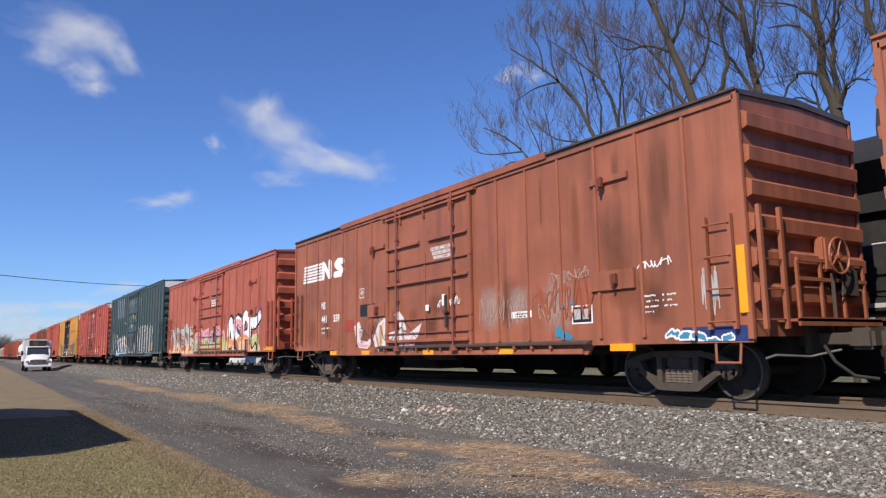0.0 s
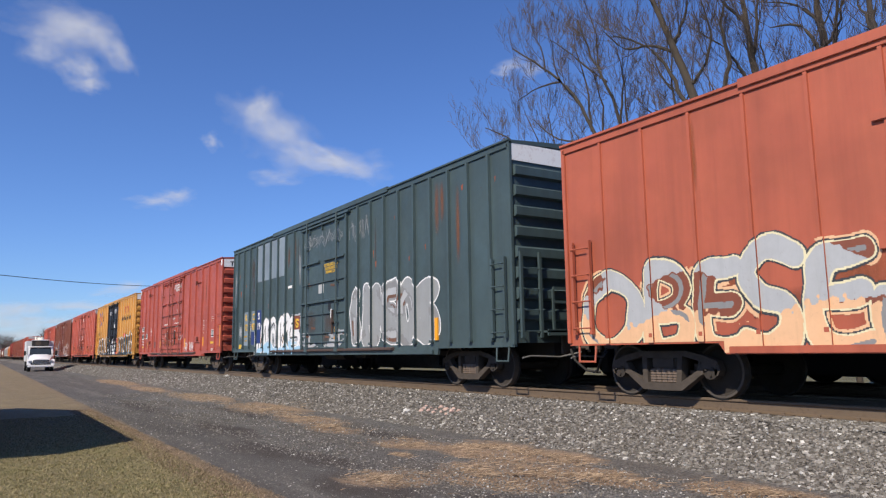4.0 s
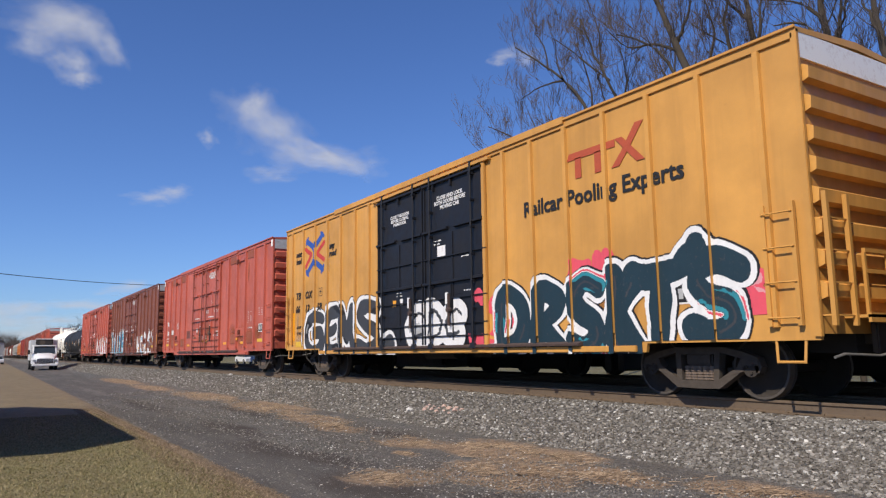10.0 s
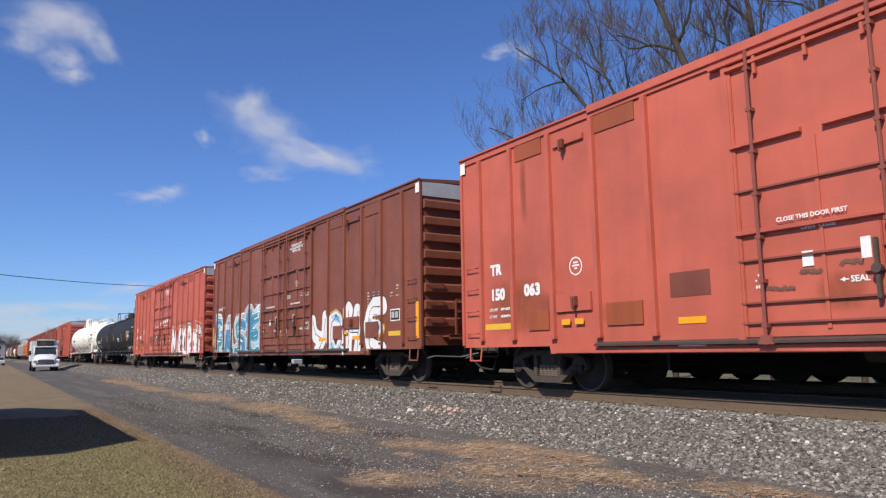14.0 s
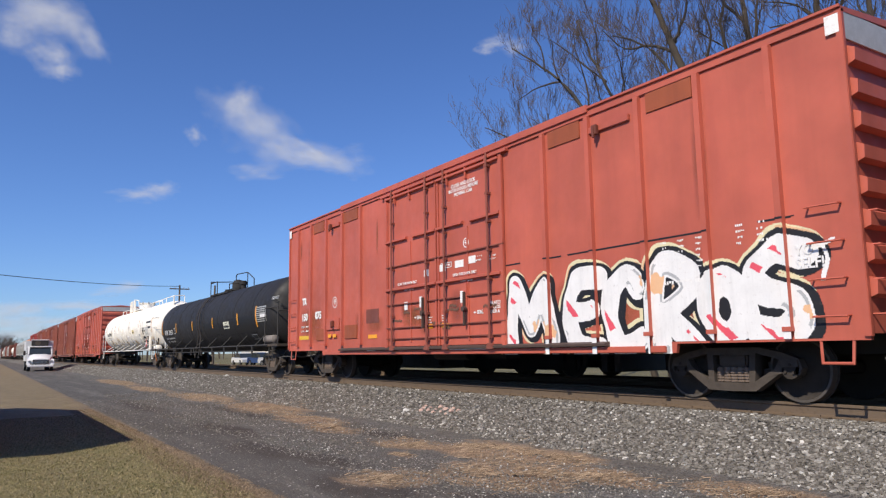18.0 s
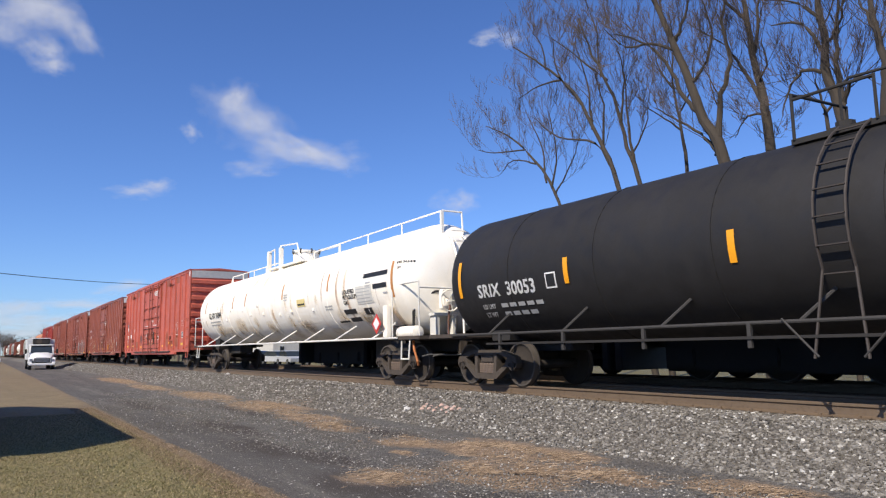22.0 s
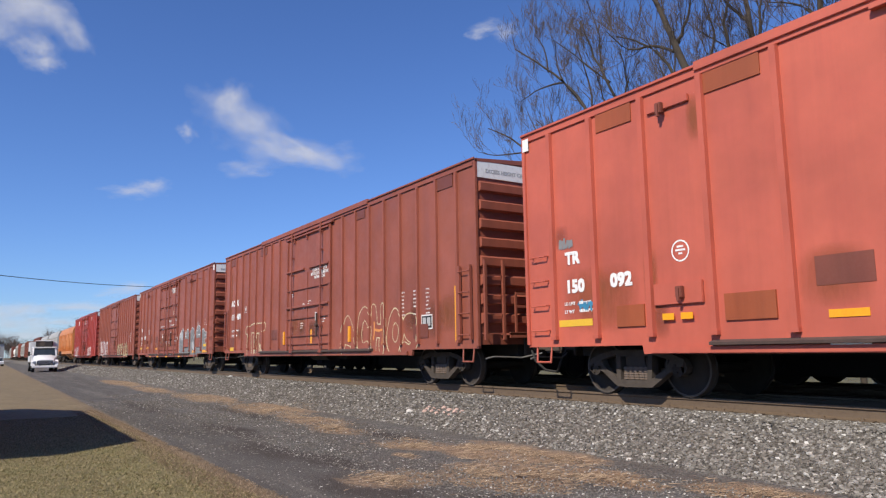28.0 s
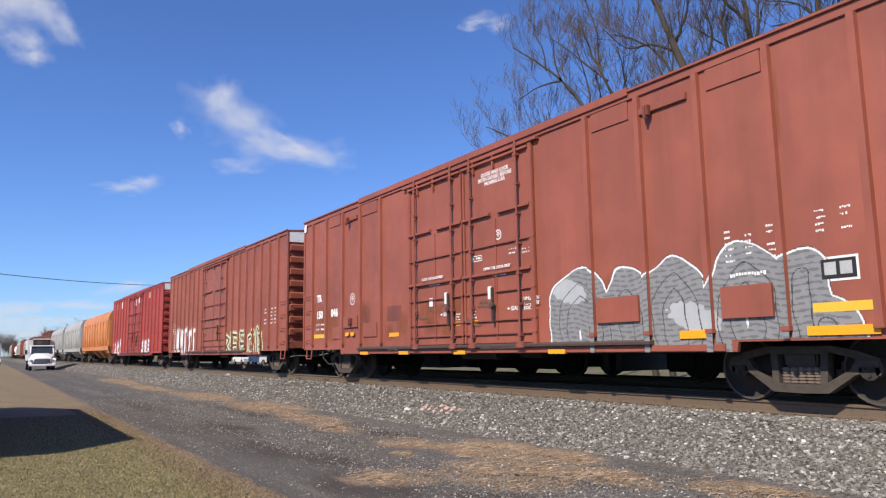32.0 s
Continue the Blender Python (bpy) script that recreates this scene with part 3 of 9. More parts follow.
def tree(y, girth, trunk, boughs, seed, label):
    """A bare tree at y: its trunk from the lowest limb up and its boughs (part of the girth, line), given in x and z."""
    rnd = random.Random(seed)
    (x0, z0), (x1, z1) = trunk[:2]
    k = (z0 - LOW) / max(1.0, z1 - z0) * 0.45
    base = Vector((x0 - (x1 - x0) * k, y, LOW))
    b, twigs = Build(), Build()
    fine = [p - base for p in bent([base] + [Vector((x, y, z)) for x, z in trunk], rnd, 0.02)]
    m = len(fine)
    radii = [girth * (1.0 - 0.74 * i / (m - 1)) + (0.15 * girth if i == 0 else 0) for i in range(m)]
    tube(b, fine, radii, 9)
    lines = [(fine[m // 2:], radii[m // 2:])]
    for share, pts in boughs:
        depth = rnd.uniform(-0.25, 0.25)
        line = [p - base for p in bent([Vector((x, y + depth * i, z)) for i, (x, z) in enumerate(pts)], rnd, 0.03)]
        r = [girth * share * (1 - 0.75 * i / (len(line) - 1)) for i in range(len(line))]
        tube(b, line, r, 7)
        lines.append((line, r))
    for line, r in lines:
        count = 3 + len(line) // 3
        for k in range(count):
            f = (0.15 + 0.85 * (k + rnd.random()) / count) * (len(line) - 1)
            i = min(len(line) - 2, int(f))
            p, axis = line[i].lerp(line[i + 1], f - i), (line[i + 1] - line[i]).normalized()
            side = Vector((rnd.gauss(0, 1), rnd.gauss(0, 0.7), rnd.gauss(0.7, 0.5)))
            side = (side - axis * side.dot(axis)).normalized()
            spread = rnd.uniform(0.35, 0.8)
            grow(rnd, b, twigs, p, axis * math.cos(spread) + side * math.sin(spread), rnd.uniform(0.9, 2.4), max(0.011, r[i] * 0.28), 0)
    t = thing("bare_tree", label, "tree", "bare trees behind the line", at=Matrix.Translation(base))
    part("trunk", b, M["bark"], t, "grey-brown furrowed trunk and limbs", smooth=True)
    part("crown", twigs, M["twig"], t, "leafless crown of fine twigs")
    return t


tree(11, 0.24, ((-15.2, 7.0), (-15.9, 8.8), (-16.5, 10.6), (-17.2, 12.6), (-17.9, 14.3), (-18.9, 16.7)), ((0.5, ((-15.4, 7.9), (-15.3, 9.2), (-14.8, 10.6), (-15.0, 12.2), (-14.7, 13.7))), (0.34, ((-15.4, 7.4), (-16.1, 8.2), (-17.3, 9.2), (-18.7, 10.2))), (0.4, ((-16.0, 9.0), (-16.7, 9.9), (-17.4, 11.5), (-18.6, 12.8), (-19.9, 13.6))), (0.3, ((-16.9, 11.8), (-18.1, 12.5), (-19.3, 12.8), (-20.4, 14.0))), (0.35, ((-17.0, 12.2), (-16.5, 12.9), (-16.2, 14.1))), (0.3, ((-16.4, 10.3), (-15.6, 10.9), (-15.3, 12.0), (-15.7, 13.6))),), 3, "tall leafless tree with a dark forked trunk")
tree(12, 0.2, ((-14.1, 7.4), (-14.2, 9.2), (-14.5, 11.1), (-14.7, 13.2), (-14.9, 15.0)), ((0.4, ((-14.3, 9.2), (-15.1, 10.8), (-15.8, 11.8), (-17.1, 13.1))), (0.4, ((-14.5, 10.9), (-14.2, 12.2), (-14.1, 13.7))), (0.3, ((-14.6, 12.3), (-15.2, 13.1), (-15.7, 14.3))), (0.3, ((-14.4, 9.7), (-13.9, 10.3), (-13.8, 11.2))), (0.25, ((-14.2, 8.7), (-14.9, 8.8), (-15.5, 8.2))),), 5, "tall leafless tree with a dark forked trunk")
tree(11, 0.2, ((-11.0, 7.1), (-11.4, 8.8), (-11.4, 10.3), (-11.5, 11.5), (-11.5, 13.1)), ((0.5, ((-11.0, 7.8), (-11.1, 9.3), (-11.0, 10.6), (-10.8, 11.9))), (0.35, ((-11.5, 9.1), (-12.1, 9.3), (-12.6, 8.8), (-12.8, 8.0))), (0.4, ((-11.0, 7.9), (-10.5, 8.5), (-9.9, 8.3))), (0.35, ((-11.5, 9.8), (-12.0, 10.8), (-12.8, 11.0))), (0.3, ((-11.5, 10.8), (-12.0, 11.5), (-13.0, 12.0))), (0.3, ((-11.3, 10.0), (-10.7, 10.5), (-10.5, 11.5))),), 8, "tall leafless tree with a drooping bough")
tree(10, 0.17, ((-9.4, 6.7), (-9.3, 8.4), (-9.5, 10.1), (-9.5, 11.5)), ((0.4, ((-9.3, 8.9), (-9.6, 9.8), (-9.8, 10.5))), (0.4, ((-9.3, 8.2), (-8.9, 8.9), (-8.7, 10.0))),), 11, "tall leafless tree with a dark forked trunk")
tree(13, 0.13, ((-22.0, 7.5), (-23.1, 10.2), (-24.6, 12.9), (-26.8, 15.1), (-29.2, 17.0)), ((0.6, ((-22.2, 8.4), (-23.6, 10.2), (-26.2, 11.2), (-28.4, 12.9))), (0.5, ((-23.5, 10.8), (-23.6, 13.1), (-24.2, 15.3))), (0.5, ((-24.1, 12.2), (-25.8, 14.4), (-26.2, 16.4))), (0.5, ((-22.9, 9.8), (-22.6, 11.7), (-23.1, 13.6))), (0.45, ((-25.5, 13.9), (-27.4, 14.2), (-29.2, 14.1))), (0.4, ((-26.6, 14.8), (-27.0, 16.3), (-27.9, 17.4))),), 14, "leafless tree with a wide fan of fine branches")
tree(12.5, 0.12, ((-20.4, 7.5), (-21.0, 9.3), (-21.6, 11.7), (-22.8, 14.1), (-23.6, 16.2)), ((0.6, ((-20.6, 8.4), (-20.7, 10.6), (-20.4, 12.2))), (0.5, ((-21.3, 10.5), (-21.0, 12.3), (-21.3, 14.0))), (0.5, ((-22.0, 12.6), (-23.5, 14.2), (-25.1, 15.7))), (0.4, ((-20.8, 8.8), (-19.9, 9.9), (-19.7, 11.1))), (0.4, ((-22.4, 13.4), (-22.3, 14.9), (-22.7, 16.4))),), 17, "leafless tree with a wide fan of fine branches")
tree(14, 0.1, ((-27.1, 8.1), (-29.4, 11.2), (-31.2, 12.7), (-33.2, 13.8)), ((0.6, ((-28.0, 9.3), (-28.5, 11.4), (-29.9, 13.9))), (0.6, ((-27.6, 8.9), (-27.1, 10.8), (-27.5, 13.0))), (0.5, ((-29.7, 11.5), (-32.2, 11.9), (-33.6, 12.4))), (0.5, ((-28.8, 10.5), (-30.9, 11.2), (-32.6, 10.7))), (0.5, ((-27.4, 8.5), (-26.1, 10.0), (-25.5, 11.3))),), 19, "small leafless tree with low spreading branches")
tree(15, 0.1, ((-19.9, 8.1), (-20.1, 10.2), (-20.4, 12.4), (-20.3, 14.4)), ((0.5, ((-20.1, 10.2), (-21.3, 11.2), (-22.2, 12.0))), (0.5, ((-20.2, 10.9), (-19.4, 11.9), (-19.1, 13.5))), (0.5, ((-20.3, 12.1), (-21.1, 13.3), (-21.4, 14.8))),), 21, "slender leafless tree among larger ones")
tree(13, 0.09, ((-12.6, 7.5), (-12.7, 8.8), (-12.9, 9.7)), ((0.6, ((-12.7, 8.4), (-12.1, 9.0), (-11.7, 9.4))), (0.6, ((-12.7, 8.8), (-13.2, 9.2), (-13.7, 9.2))),), 23, "slender leafless tree among larger ones")


# far woods and the fields' end
def woods(name, x0, x1, y0, y1, count, tall, seed, label):
    rnd = random.Random(seed)
    b = Build()
    for _ in range(count):
        p = Vector((rnd.uniform(x0, x1), rnd.uniform(y0, y1), LOW))
        h = tall * rnd.uniform(0.6, 1.0)
        b.cyl(p, p + Vector((rnd.gauss(0, 0.3), rnd.gauss(0, 0.3), h * 0.6)), 0.16, 0.06, 4, caps=False)
        for _k in range(26):
            q = p + Vector((0, 0, h * rnd.uniform(0.25, 0.6)))
            a = rnd.uniform(0, 6.28)
            e = q + Vector((math.cos(a) * rnd.uniform(1, 3.2), math.sin(a) * rnd.uniform(1, 3.2), h * rnd.uniform(0.15, 0.42)))
            b.cyl(q, e, 0.07, 0.03, 3, caps=False)
            for _j in range(3):
                b.cyl(q.lerp(e, rnd.uniform(0.4, 1.0)), e + Vector((rnd.gauss(0, 1.2), rnd.gauss(0, 1.2), rnd.uniform(0, 1.6))), 0.045, 0.03, 3, caps=False)
    return tagged(new(name, b.mesh(name, [M["twig"]])), label, "woods", kind="stuff")


woods("far_woods", -330, -170, 12, 60, 95, 13, 2, "distant leafless woods beyond the tracks")
woods("far_woods", -520, -330, -60, 40, 90, 14, 4, "distant leafless woods beyond the tracks")


# ---- wire and poles ----
M["pole"], M["wire"] = plain("weathered_pole", (0.11, 0.085, 0.065), 0.9), plain("black_cable", (0.012, 0.012, 0.013), 0.6)


def utility_pole(x, y, top, arm=True):
    p = thing("utility_pole", "weathered wooden utility pole with a crossarm", "utility pole", "utility poles", at=pose(x, y, LOW))
    part("pole", Build().cyl((0, 0, 0), (0, 0, top - LOW), 0.16, 0.1, 10), M["pole"], p, smooth=True)
    if arm:
        part("crossarm", Build().box(-0.06, 0.06, -1.2, 1.2, top - LOW - 0.55, top - LOW - 0.42), M["pole"], p)
        for y_ in (-1.05, -0.5, 0.5, 1.05):
            part("insulator", Build().cyl((0, y_, top - LOW - 0.42), (0, y_, top - LOW - 0.26), 0.04, 0.03, 8), M["grey"], p)
    return p


utility_pole(-93.2, 10.3, 9.35)
utility_pole(-80.8, 11.3, 8.3, False)
utility_pole(-58.0, -16.5, 7.4)
b = Build()
_a, _c = Vector((-58.0, -16.5, 7.1)), Vector((-93.2, 10.3, 9.2))
tube(b, [_a.lerp(_c, k / 14) - Vector((0, 0, 0.45 * 4 * (k / 14) * (1 - k / 14))) for k in range(15)], [0.03] * 15, 5)
part("overhead_wire", b, M["wire"], thing("cable", "single black overhead cable between two poles", "cable"))


# ---- clouds ----
def cloud_material():
    n = Nodes("thin_cumulus")
    m, t = n.m, n.t
    t.nodes.remove(n.bsdf)
    out = t.nodes["Material Output"]
    x, y, z = n.xyz()
    r = n.math("SQRT", n.math("ADD", n.math("MULTIPLY", x, x), n.math("MULTIPLY", y, y)))
    four = t.nodes.new("ShaderNodeTexNoise")
    four.noise_dimensions = "4D"
    four.inputs["Scale"].default_value, four.inputs["Detail"].default_value, four.inputs["Roughness"].default_value = 1.3, 7, 0.55
    t.links.new(n.co, four.inputs["Vector"])
    t.links.new(n.math("MULTIPLY", n.chance(), 50.0), four.inputs["W"])
    d = n.math("SUBTRACT", n.math("ADD", n.math("MULTIPLY", four.outputs["Fac"], 2.2), -0.36), n.math("MULTIPLY", n.math("POWER", r, 1.4), 1.0))
    dens = n.ramp(d, (0.0, 0.0), (0.35, 0.11), (0.7, 0.34), (1.1, 0.55))
    soft = t.nodes.new("ShaderNodeBsdfTransparent")
    glow = t.nodes.new("ShaderNodeEmission")
    glow.inputs["Color"].default_value, glow.inputs["Strength"].default_value = (0.86, 0.87, 0.96, 1), 0.74
    mixer = t.nodes.new("ShaderNodeMixShader")
    t.links.new(dens, mixer.inputs[0])
    t.links.new(soft.outputs[0], mixer.inputs[1])
    t.links.new(glow.outputs[0], mixer.inputs[2])
    t.links.new(mixer.outputs[0], out.inputs[0])
    return m


M["cloud"] = cloud_material()
_g = Build()
_k = 12
_g.add([(2.4 * i / _k - 1.2, 2.4 * j / _k - 1.2, -0.12 * ((2.4 * i / _k - 1.2) ** 2 + (2.4 * j / _k - 1.2) ** 2)) for i in range(_k + 1) for j in range(_k + 1)],
       [(i * (_k + 1) + j, (i + 1) * (_k + 1) + j, (i + 1) * (_k + 1) + j + 1, i * (_k + 1) + j + 1) for i in range(_k) for j in range(_k)])
PUFF = _g.mesh("puff", [M["cloud"]], True)
CLOUDS = []
RIGHT, UPWARD = Vector((0.5378, 0.843, -0.0149)), Vector((0.1251, -0.0623, 0.9902))


def cloud(places, drift=(-75, 21), label="thin white fair-weather cloud"):
    """A cloud of a few wisps: each at a bearing point about 1500 m off, with its half width, half height (m) and lean."""
    c = thing("cloud", label, "cloud", "clouds")
    for (x, y, z), w, h, lean in places:
        o = part("wisp", PUFF, None, c, at=look((x, y, z), (2 * x - EYE.x, 2 * y - EYE.y, 2 * z - EYE.z)) @ pose(0, 0, 0, 0, 0, lean))
        o.scale = (1.3 * w, 1.3 * h, min(w, h))
    if drift:
        CLOUDS.append((c, RIGHT * (1.18 * drift[0]) + UPWARD * (1.18 * drift[1])))


cloud([((-1343, 102, 551), 75, 48, -5), ((-1342, 154, 548), 60, 38, -38), ((-1347, 183, 530), 40, 22, -45), ((-1366, 128, 492), 41, 33, -15), ((-1373, 139, 471), 24, 17, -10), ((-1356, 70, 522), 49, 40, 5), ((-1338, 84, 565), 80, 40, 0)], (-98, 46))
cloud([((-1341, 437, 448), 78, 58, -25), ((-1330, 479, 440), 75, 50, -30), ((-1325, 518, 415), 58, 32, -35), ((-1329, 438, 479), 30, 38, -20), ((-1331, 533, 378), 90, 30, -6), ((-1308, 590, 380), 75, 30, -12), ((-1289, 644, 368), 65, 32, 4), ((-1356, 484, 348), 62, 18, 6), ((-1310, 579, 391), 62, 18, -28)])
cloud([((-1417, 302, 300), 38, 19, 0), ((-1426, 266, 288), 50, 15, 4), ((-1379, 354, 406), 22, 20, -30)], (-62, 24))
cloud([((-1069, 864, 552), 40, 18, 6), ((-1047, 900, 541), 32, 17, 10), ((-1089, 847, 539), 24, 11, 0)], (-67, 85))
cloud([((-1202, 842, 281), 50, 28, 0), ((-1188, 861, 289), 32, 22, 0)], (-60, 24))
cloud([((-1497, 35, 80), 53, 20, 3), ((-1496, 61, 85), 36, 17, 0), ((-1498, 28, 57), 72, 17, 0), ((-1496, 76, 61), 53, 12, 2), ((-1498, 51, 35), 108, 14, 0), ((-1494, 113, 43), 84, 12, 0), ((-1498, 5, 75), 48, 22, 0)], None, "low pale cloud bank near the horizon")
cloud([((-1491, 128, 95), 66, 11, 2), ((-1479, 208, 124), 53, 13, 6), ((-1475, 227, 132), 31, 12, 4), ((-1486, 176, 89), 84, 11, 0), ((-1490, 149, 66), 84, 12, 0), ((-1483, 206, 57), 108, 12, 0)], None, "low pale cloud bank near the horizon")


# ---- rolling stock ----
SIDE = 1.50   # half width of a boxcar over its side sheets
MOVERS, AXLES = [], []   # things that roll, with their place at the start; wheelsets with their place and radius


def run_of(t):
    """Metres that the train has rolled since the start."""
    u = t / 32
    return t * (8.10565 - 0.354263 * u + 0.129222 * u * u - 0.05199 * u ** 3)


def wheelset_mesh(r=0.42):
    b = Build()
    prof = [(0.11, -0.09), (0.2, -0.06), (0.34, -0.02), (r - 0.05, -0.045), (r - 0.035, -0.07), (r, -0.07), (r + 0.012, 0.03), (r + 0.03, 0.045), (r + 0.02, 0.075), (r - 0.06, 0.07), (0.3, 0.02), (0.11, 0.06)]
    n = 28
    for s in (-1, 1):
        v, f, k0 = [], [], len(prof)
        for k in range(n):
            a = 2 * math.pi * k / n
            v += [(q * math.cos(a), s * (0.755 - y), q * math.sin(a)) for q, y in prof]
        for k in range(n):
            for j in range(k0 - 1):
                p, q = k * k0 + j, ((k + 1) % n) * k0 + j
                f.append((p, p + 1, q + 1, q) if s > 0 else (p, q, q + 1, p + 1))
        i0 = len(b.f)
        b.add(v, f, 0)
        for k in range(i0, len(b.f)):
            if (k - i0) % (k0 - 1) in (4, 5):
                b.m[k] = 1
    b.cyl((0, -1.05, 0), (0, 1.05, 0), 0.085, n=10)
    for s in (-1, 1):
        b.cyl((0, s * 0.92, 0), (0, s * 1.07, 0), 0.13, n=12)
        for k in range(3):
            a = 2.1 * k
            b.cyl((0.07 * math.cos(a), s * 1.07, 0.07 * math.sin(a)), (0.07 * math.cos(a), s * 1.095, 0.07 * math.sin(a)), 0.022, n=6)
    return b.mesh("wheelset", [M["tread"], M["rim"]], True)


def sideframe_mesh():
    """One casting with a window for the springs and one on each side of it."""
    half = [(0.0, 0.73), (0.46, 0.73), (0.80, 0.66), (1.05, 0.57), (1.10, 0.44), (1.05, 0.35), (1.0, 0.36), (0.99, 0.48), (0.84, 0.49), (0.82, 0.38), (0.74, 0.35), (0.39, 0.11), (0.0, 0.10)]
    outer = half + [(-x, z) for x, z in half[-2:0:-1]]
    side = [(0.39, 0.25), (0.69, 0.43), (0.77, 0.56), (0.41, 0.65)]
    holes = [[(-0.29, 0.225), (-0.31, 0.62), (0.31, 0.62), (0.29, 0.225)], side, [(-x, z) for x, z in side[::-1]]]
    loops = [outer] + holes
    flat = [p for q in loops for p in q]
    n = len(flat)
    tris = tessellate_polygon([[Vector((x, z, 0)) for x, z in q] for q in loops])
    b = Build()
    y0, y1 = -1.07, -0.93
    f = [tuple(t) for t in tris] + [tuple(n + i for i in t[::-1]) for t in tris]
    k = 0
    for q in loops:
        m = len(q)
        f += [(k + i, k + (i + 1) % m, n + k + (i + 1) % m, n + k + i) for i in range(m)]
        k += m
    b.add([(x, y0 - 0.02 * (z < 0.3), z) for x, z in flat] + [(x, y1, z) for x, z in flat], f)
    return b.mesh("sideframe", [M["casting"]])


def spring_mesh():
    b = Build()
    for k in range(5):
        z = 0.235 + 0.042 * k
        b.cyl((0, 0, z), (0, 0, z + 0.027), 0.062, n=10)
        b.cyl((0, 0, z + 0.027), (0, 0, z + 0.042), 0.046, n=8, caps=False)
    return b.mesh("spring", [M["spring"]])


M["spring"] = plain("spring_steel", (0.17, 0.125, 0.095), 0.7, 0.0)
WHEELSET, WHEELSET_TALL, SIDEFRAME, SPRING = wheelset_mesh(), wheelset_mesh(0.457), sideframe_mesh(), spring_mesh()
ADAPTER = Build().box(-0.14, 0.14, -1.08, -0.92, 0.44, 0.56, c=0.015).mesh("bearing_adapter", [M["frame"]])
_t = Build()
_t.box(-0.24, 0.24, -1.04, 1.04, 0.44, 0.64, c=0.03).box(-0.3, 0.3, -0.35, 0.35, 0.62, 0.72, c=0.02)
for _s in (-1, 1):
    _t.box(_s * 0.42 - 0.05, _s * 0.42 + 0.05, -0.85, 0.85, 0.30, 0.42)
    for _y in (-0.75, 0.75):
        _t.box(_s * 0.455 - 0.03, _s * 0.455 + 0.03, _y - 0.05, _y + 0.05, 0.28, 0.52)
TRUCK = _t.mesh("truck", [M["frame"]])


def truck(car, x, axle=0.92, r=0.42):
    """A two-axle truck under a car, with its springs, frames and wheelsets."""
    tr = part("truck", TRUCK, None, car, "cast steel freight truck with road grime", pose(x, 0, r - 0.42))
    for s in (0, 1):
        turn = pose(0, 0, 0, 0, 0, 180 * s)
        part("sideframe", SIDEFRAME, None, tr, at=turn)
        for k in (-0.225, -0.113, 0.0, 0.113, 0.225):
            part("spring", SPRING, None, tr, at=pose(k, (-1.0, 1.0)[s], 0))
        for q in (-axle, axle):
            part("bearing_adapter", ADAPTER, None, tr, at=pose(q, 0, 0, 0, 0, 180 * s))
    for s in (-1, 1):
        w = part("wheelset", WHEELSET if r < 0.43 else WHEELSET_TALL, None, tr, "steel wheelset with worn rims", pose(s * axle, 0, 0.42))
        AXLES.append((w, s * axle, r))
    return tr


def coupling(car, L, hose=True):
    """Coupler, uncoupling lever and air hose at both ends."""
    for s in (-1, 1):
        e = s * L / 2
        b = Build()
        b.box(min(e - s * 0.5, e + s * 0.62), max(e - s * 0.5, e + s * 0.62), -0.09, 0.09, 0.78, 0.96, c=0.02)
        b.box(min(e + s * 0.58, e + s * 0.93), max(e + s * 0.58, e + s * 0.93), -0.2, 0.16, 0.72, 1.02, c=0.05)
        b.box(min(e, e + s * 0.1), max(e, e + s * 0.1), -0.3, 0.3, 0.66, 1.12, c=0.02)
        part("coupler", b, M["frame"], car, "heavy cast coupler, rusty brown")
        b = Build().pipe([(e + s * 0.1, -1.4, 0.62), (e + s * 0.12, -1.2, 0.66), (e + s * 0.2, -0.5, 0.63), (e + s * 0.45, -0.14, 0.72)], 0.018)
        part("uncoupling_lever", b, M["hose"], car)
        if hose:
            b = Build().pipe([(e + s * 0.3, -0.3, 0.78), (e + s * 0.45, -0.32, 0.55), (e + s * 0.65, -0.22, 0.36), (e + s * 0.9, -0.08, 0.32)], 0.025)
            part("air_hose", b, M["under"], car)


def hat(w, proud, z0, z1, foot=True):
    """A pressed vertical post, its back on the plane y = 0."""
    b = Build()
    o = [(-w, 0), (-w * 0.8, -proud), (w * 0.8, -proud), (w, 0)]
    v = [(x, y, z0) for x, y in o] + [(x, y, z1) for x, y in o]
    b.add(v, [(0, 1, 5, 4), (1, 2, 6, 5), (2, 3, 7, 6), (0, 3, 2, 1), (4, 5, 6, 7), (3, 0, 4, 7)])
    if foot:
        b.box(-w * 1.1, w * 1.1, -proud * 1.2, 0, z0 - 0.05, z0 + 0.012)
    return b


def bars(car, x, z, rows, cols, material, w=0.16, h=0.035, pitch=0.075, gap=0.28, y=None, seed=0, name="stencil"):
    """Small stencilled lines that are too fine to read: plain strokes of their size."""
    rnd = random.Random(seed)
    b = Build()
    yy = -SIDE - 0.004 if y is None else y
    for i in range(rows):
        for j in range(cols):
            if rnd.random() < 0.1:
                continue
            q, xx = w * rnd.uniform(0.6, 1.0), x + j * gap
            while q > 0.02:
                k = min(q, h * rnd.uniform(0.3, 0.75))
                if rnd.random() > 0.12:
                    b.box(xx, xx + k, yy - 0.002, yy, z - i * pitch - h * rnd.choice((0.8, 0.8, 0.5)), z - i * pitch - h * rnd.choice((0.0, 0.0, 0.15)))
                xx, q = xx + k + h * 0.2, q - k - h * 0.2
    ob = part(name, b, material, car)
    ob["kind"] = "stuff"
    return ob


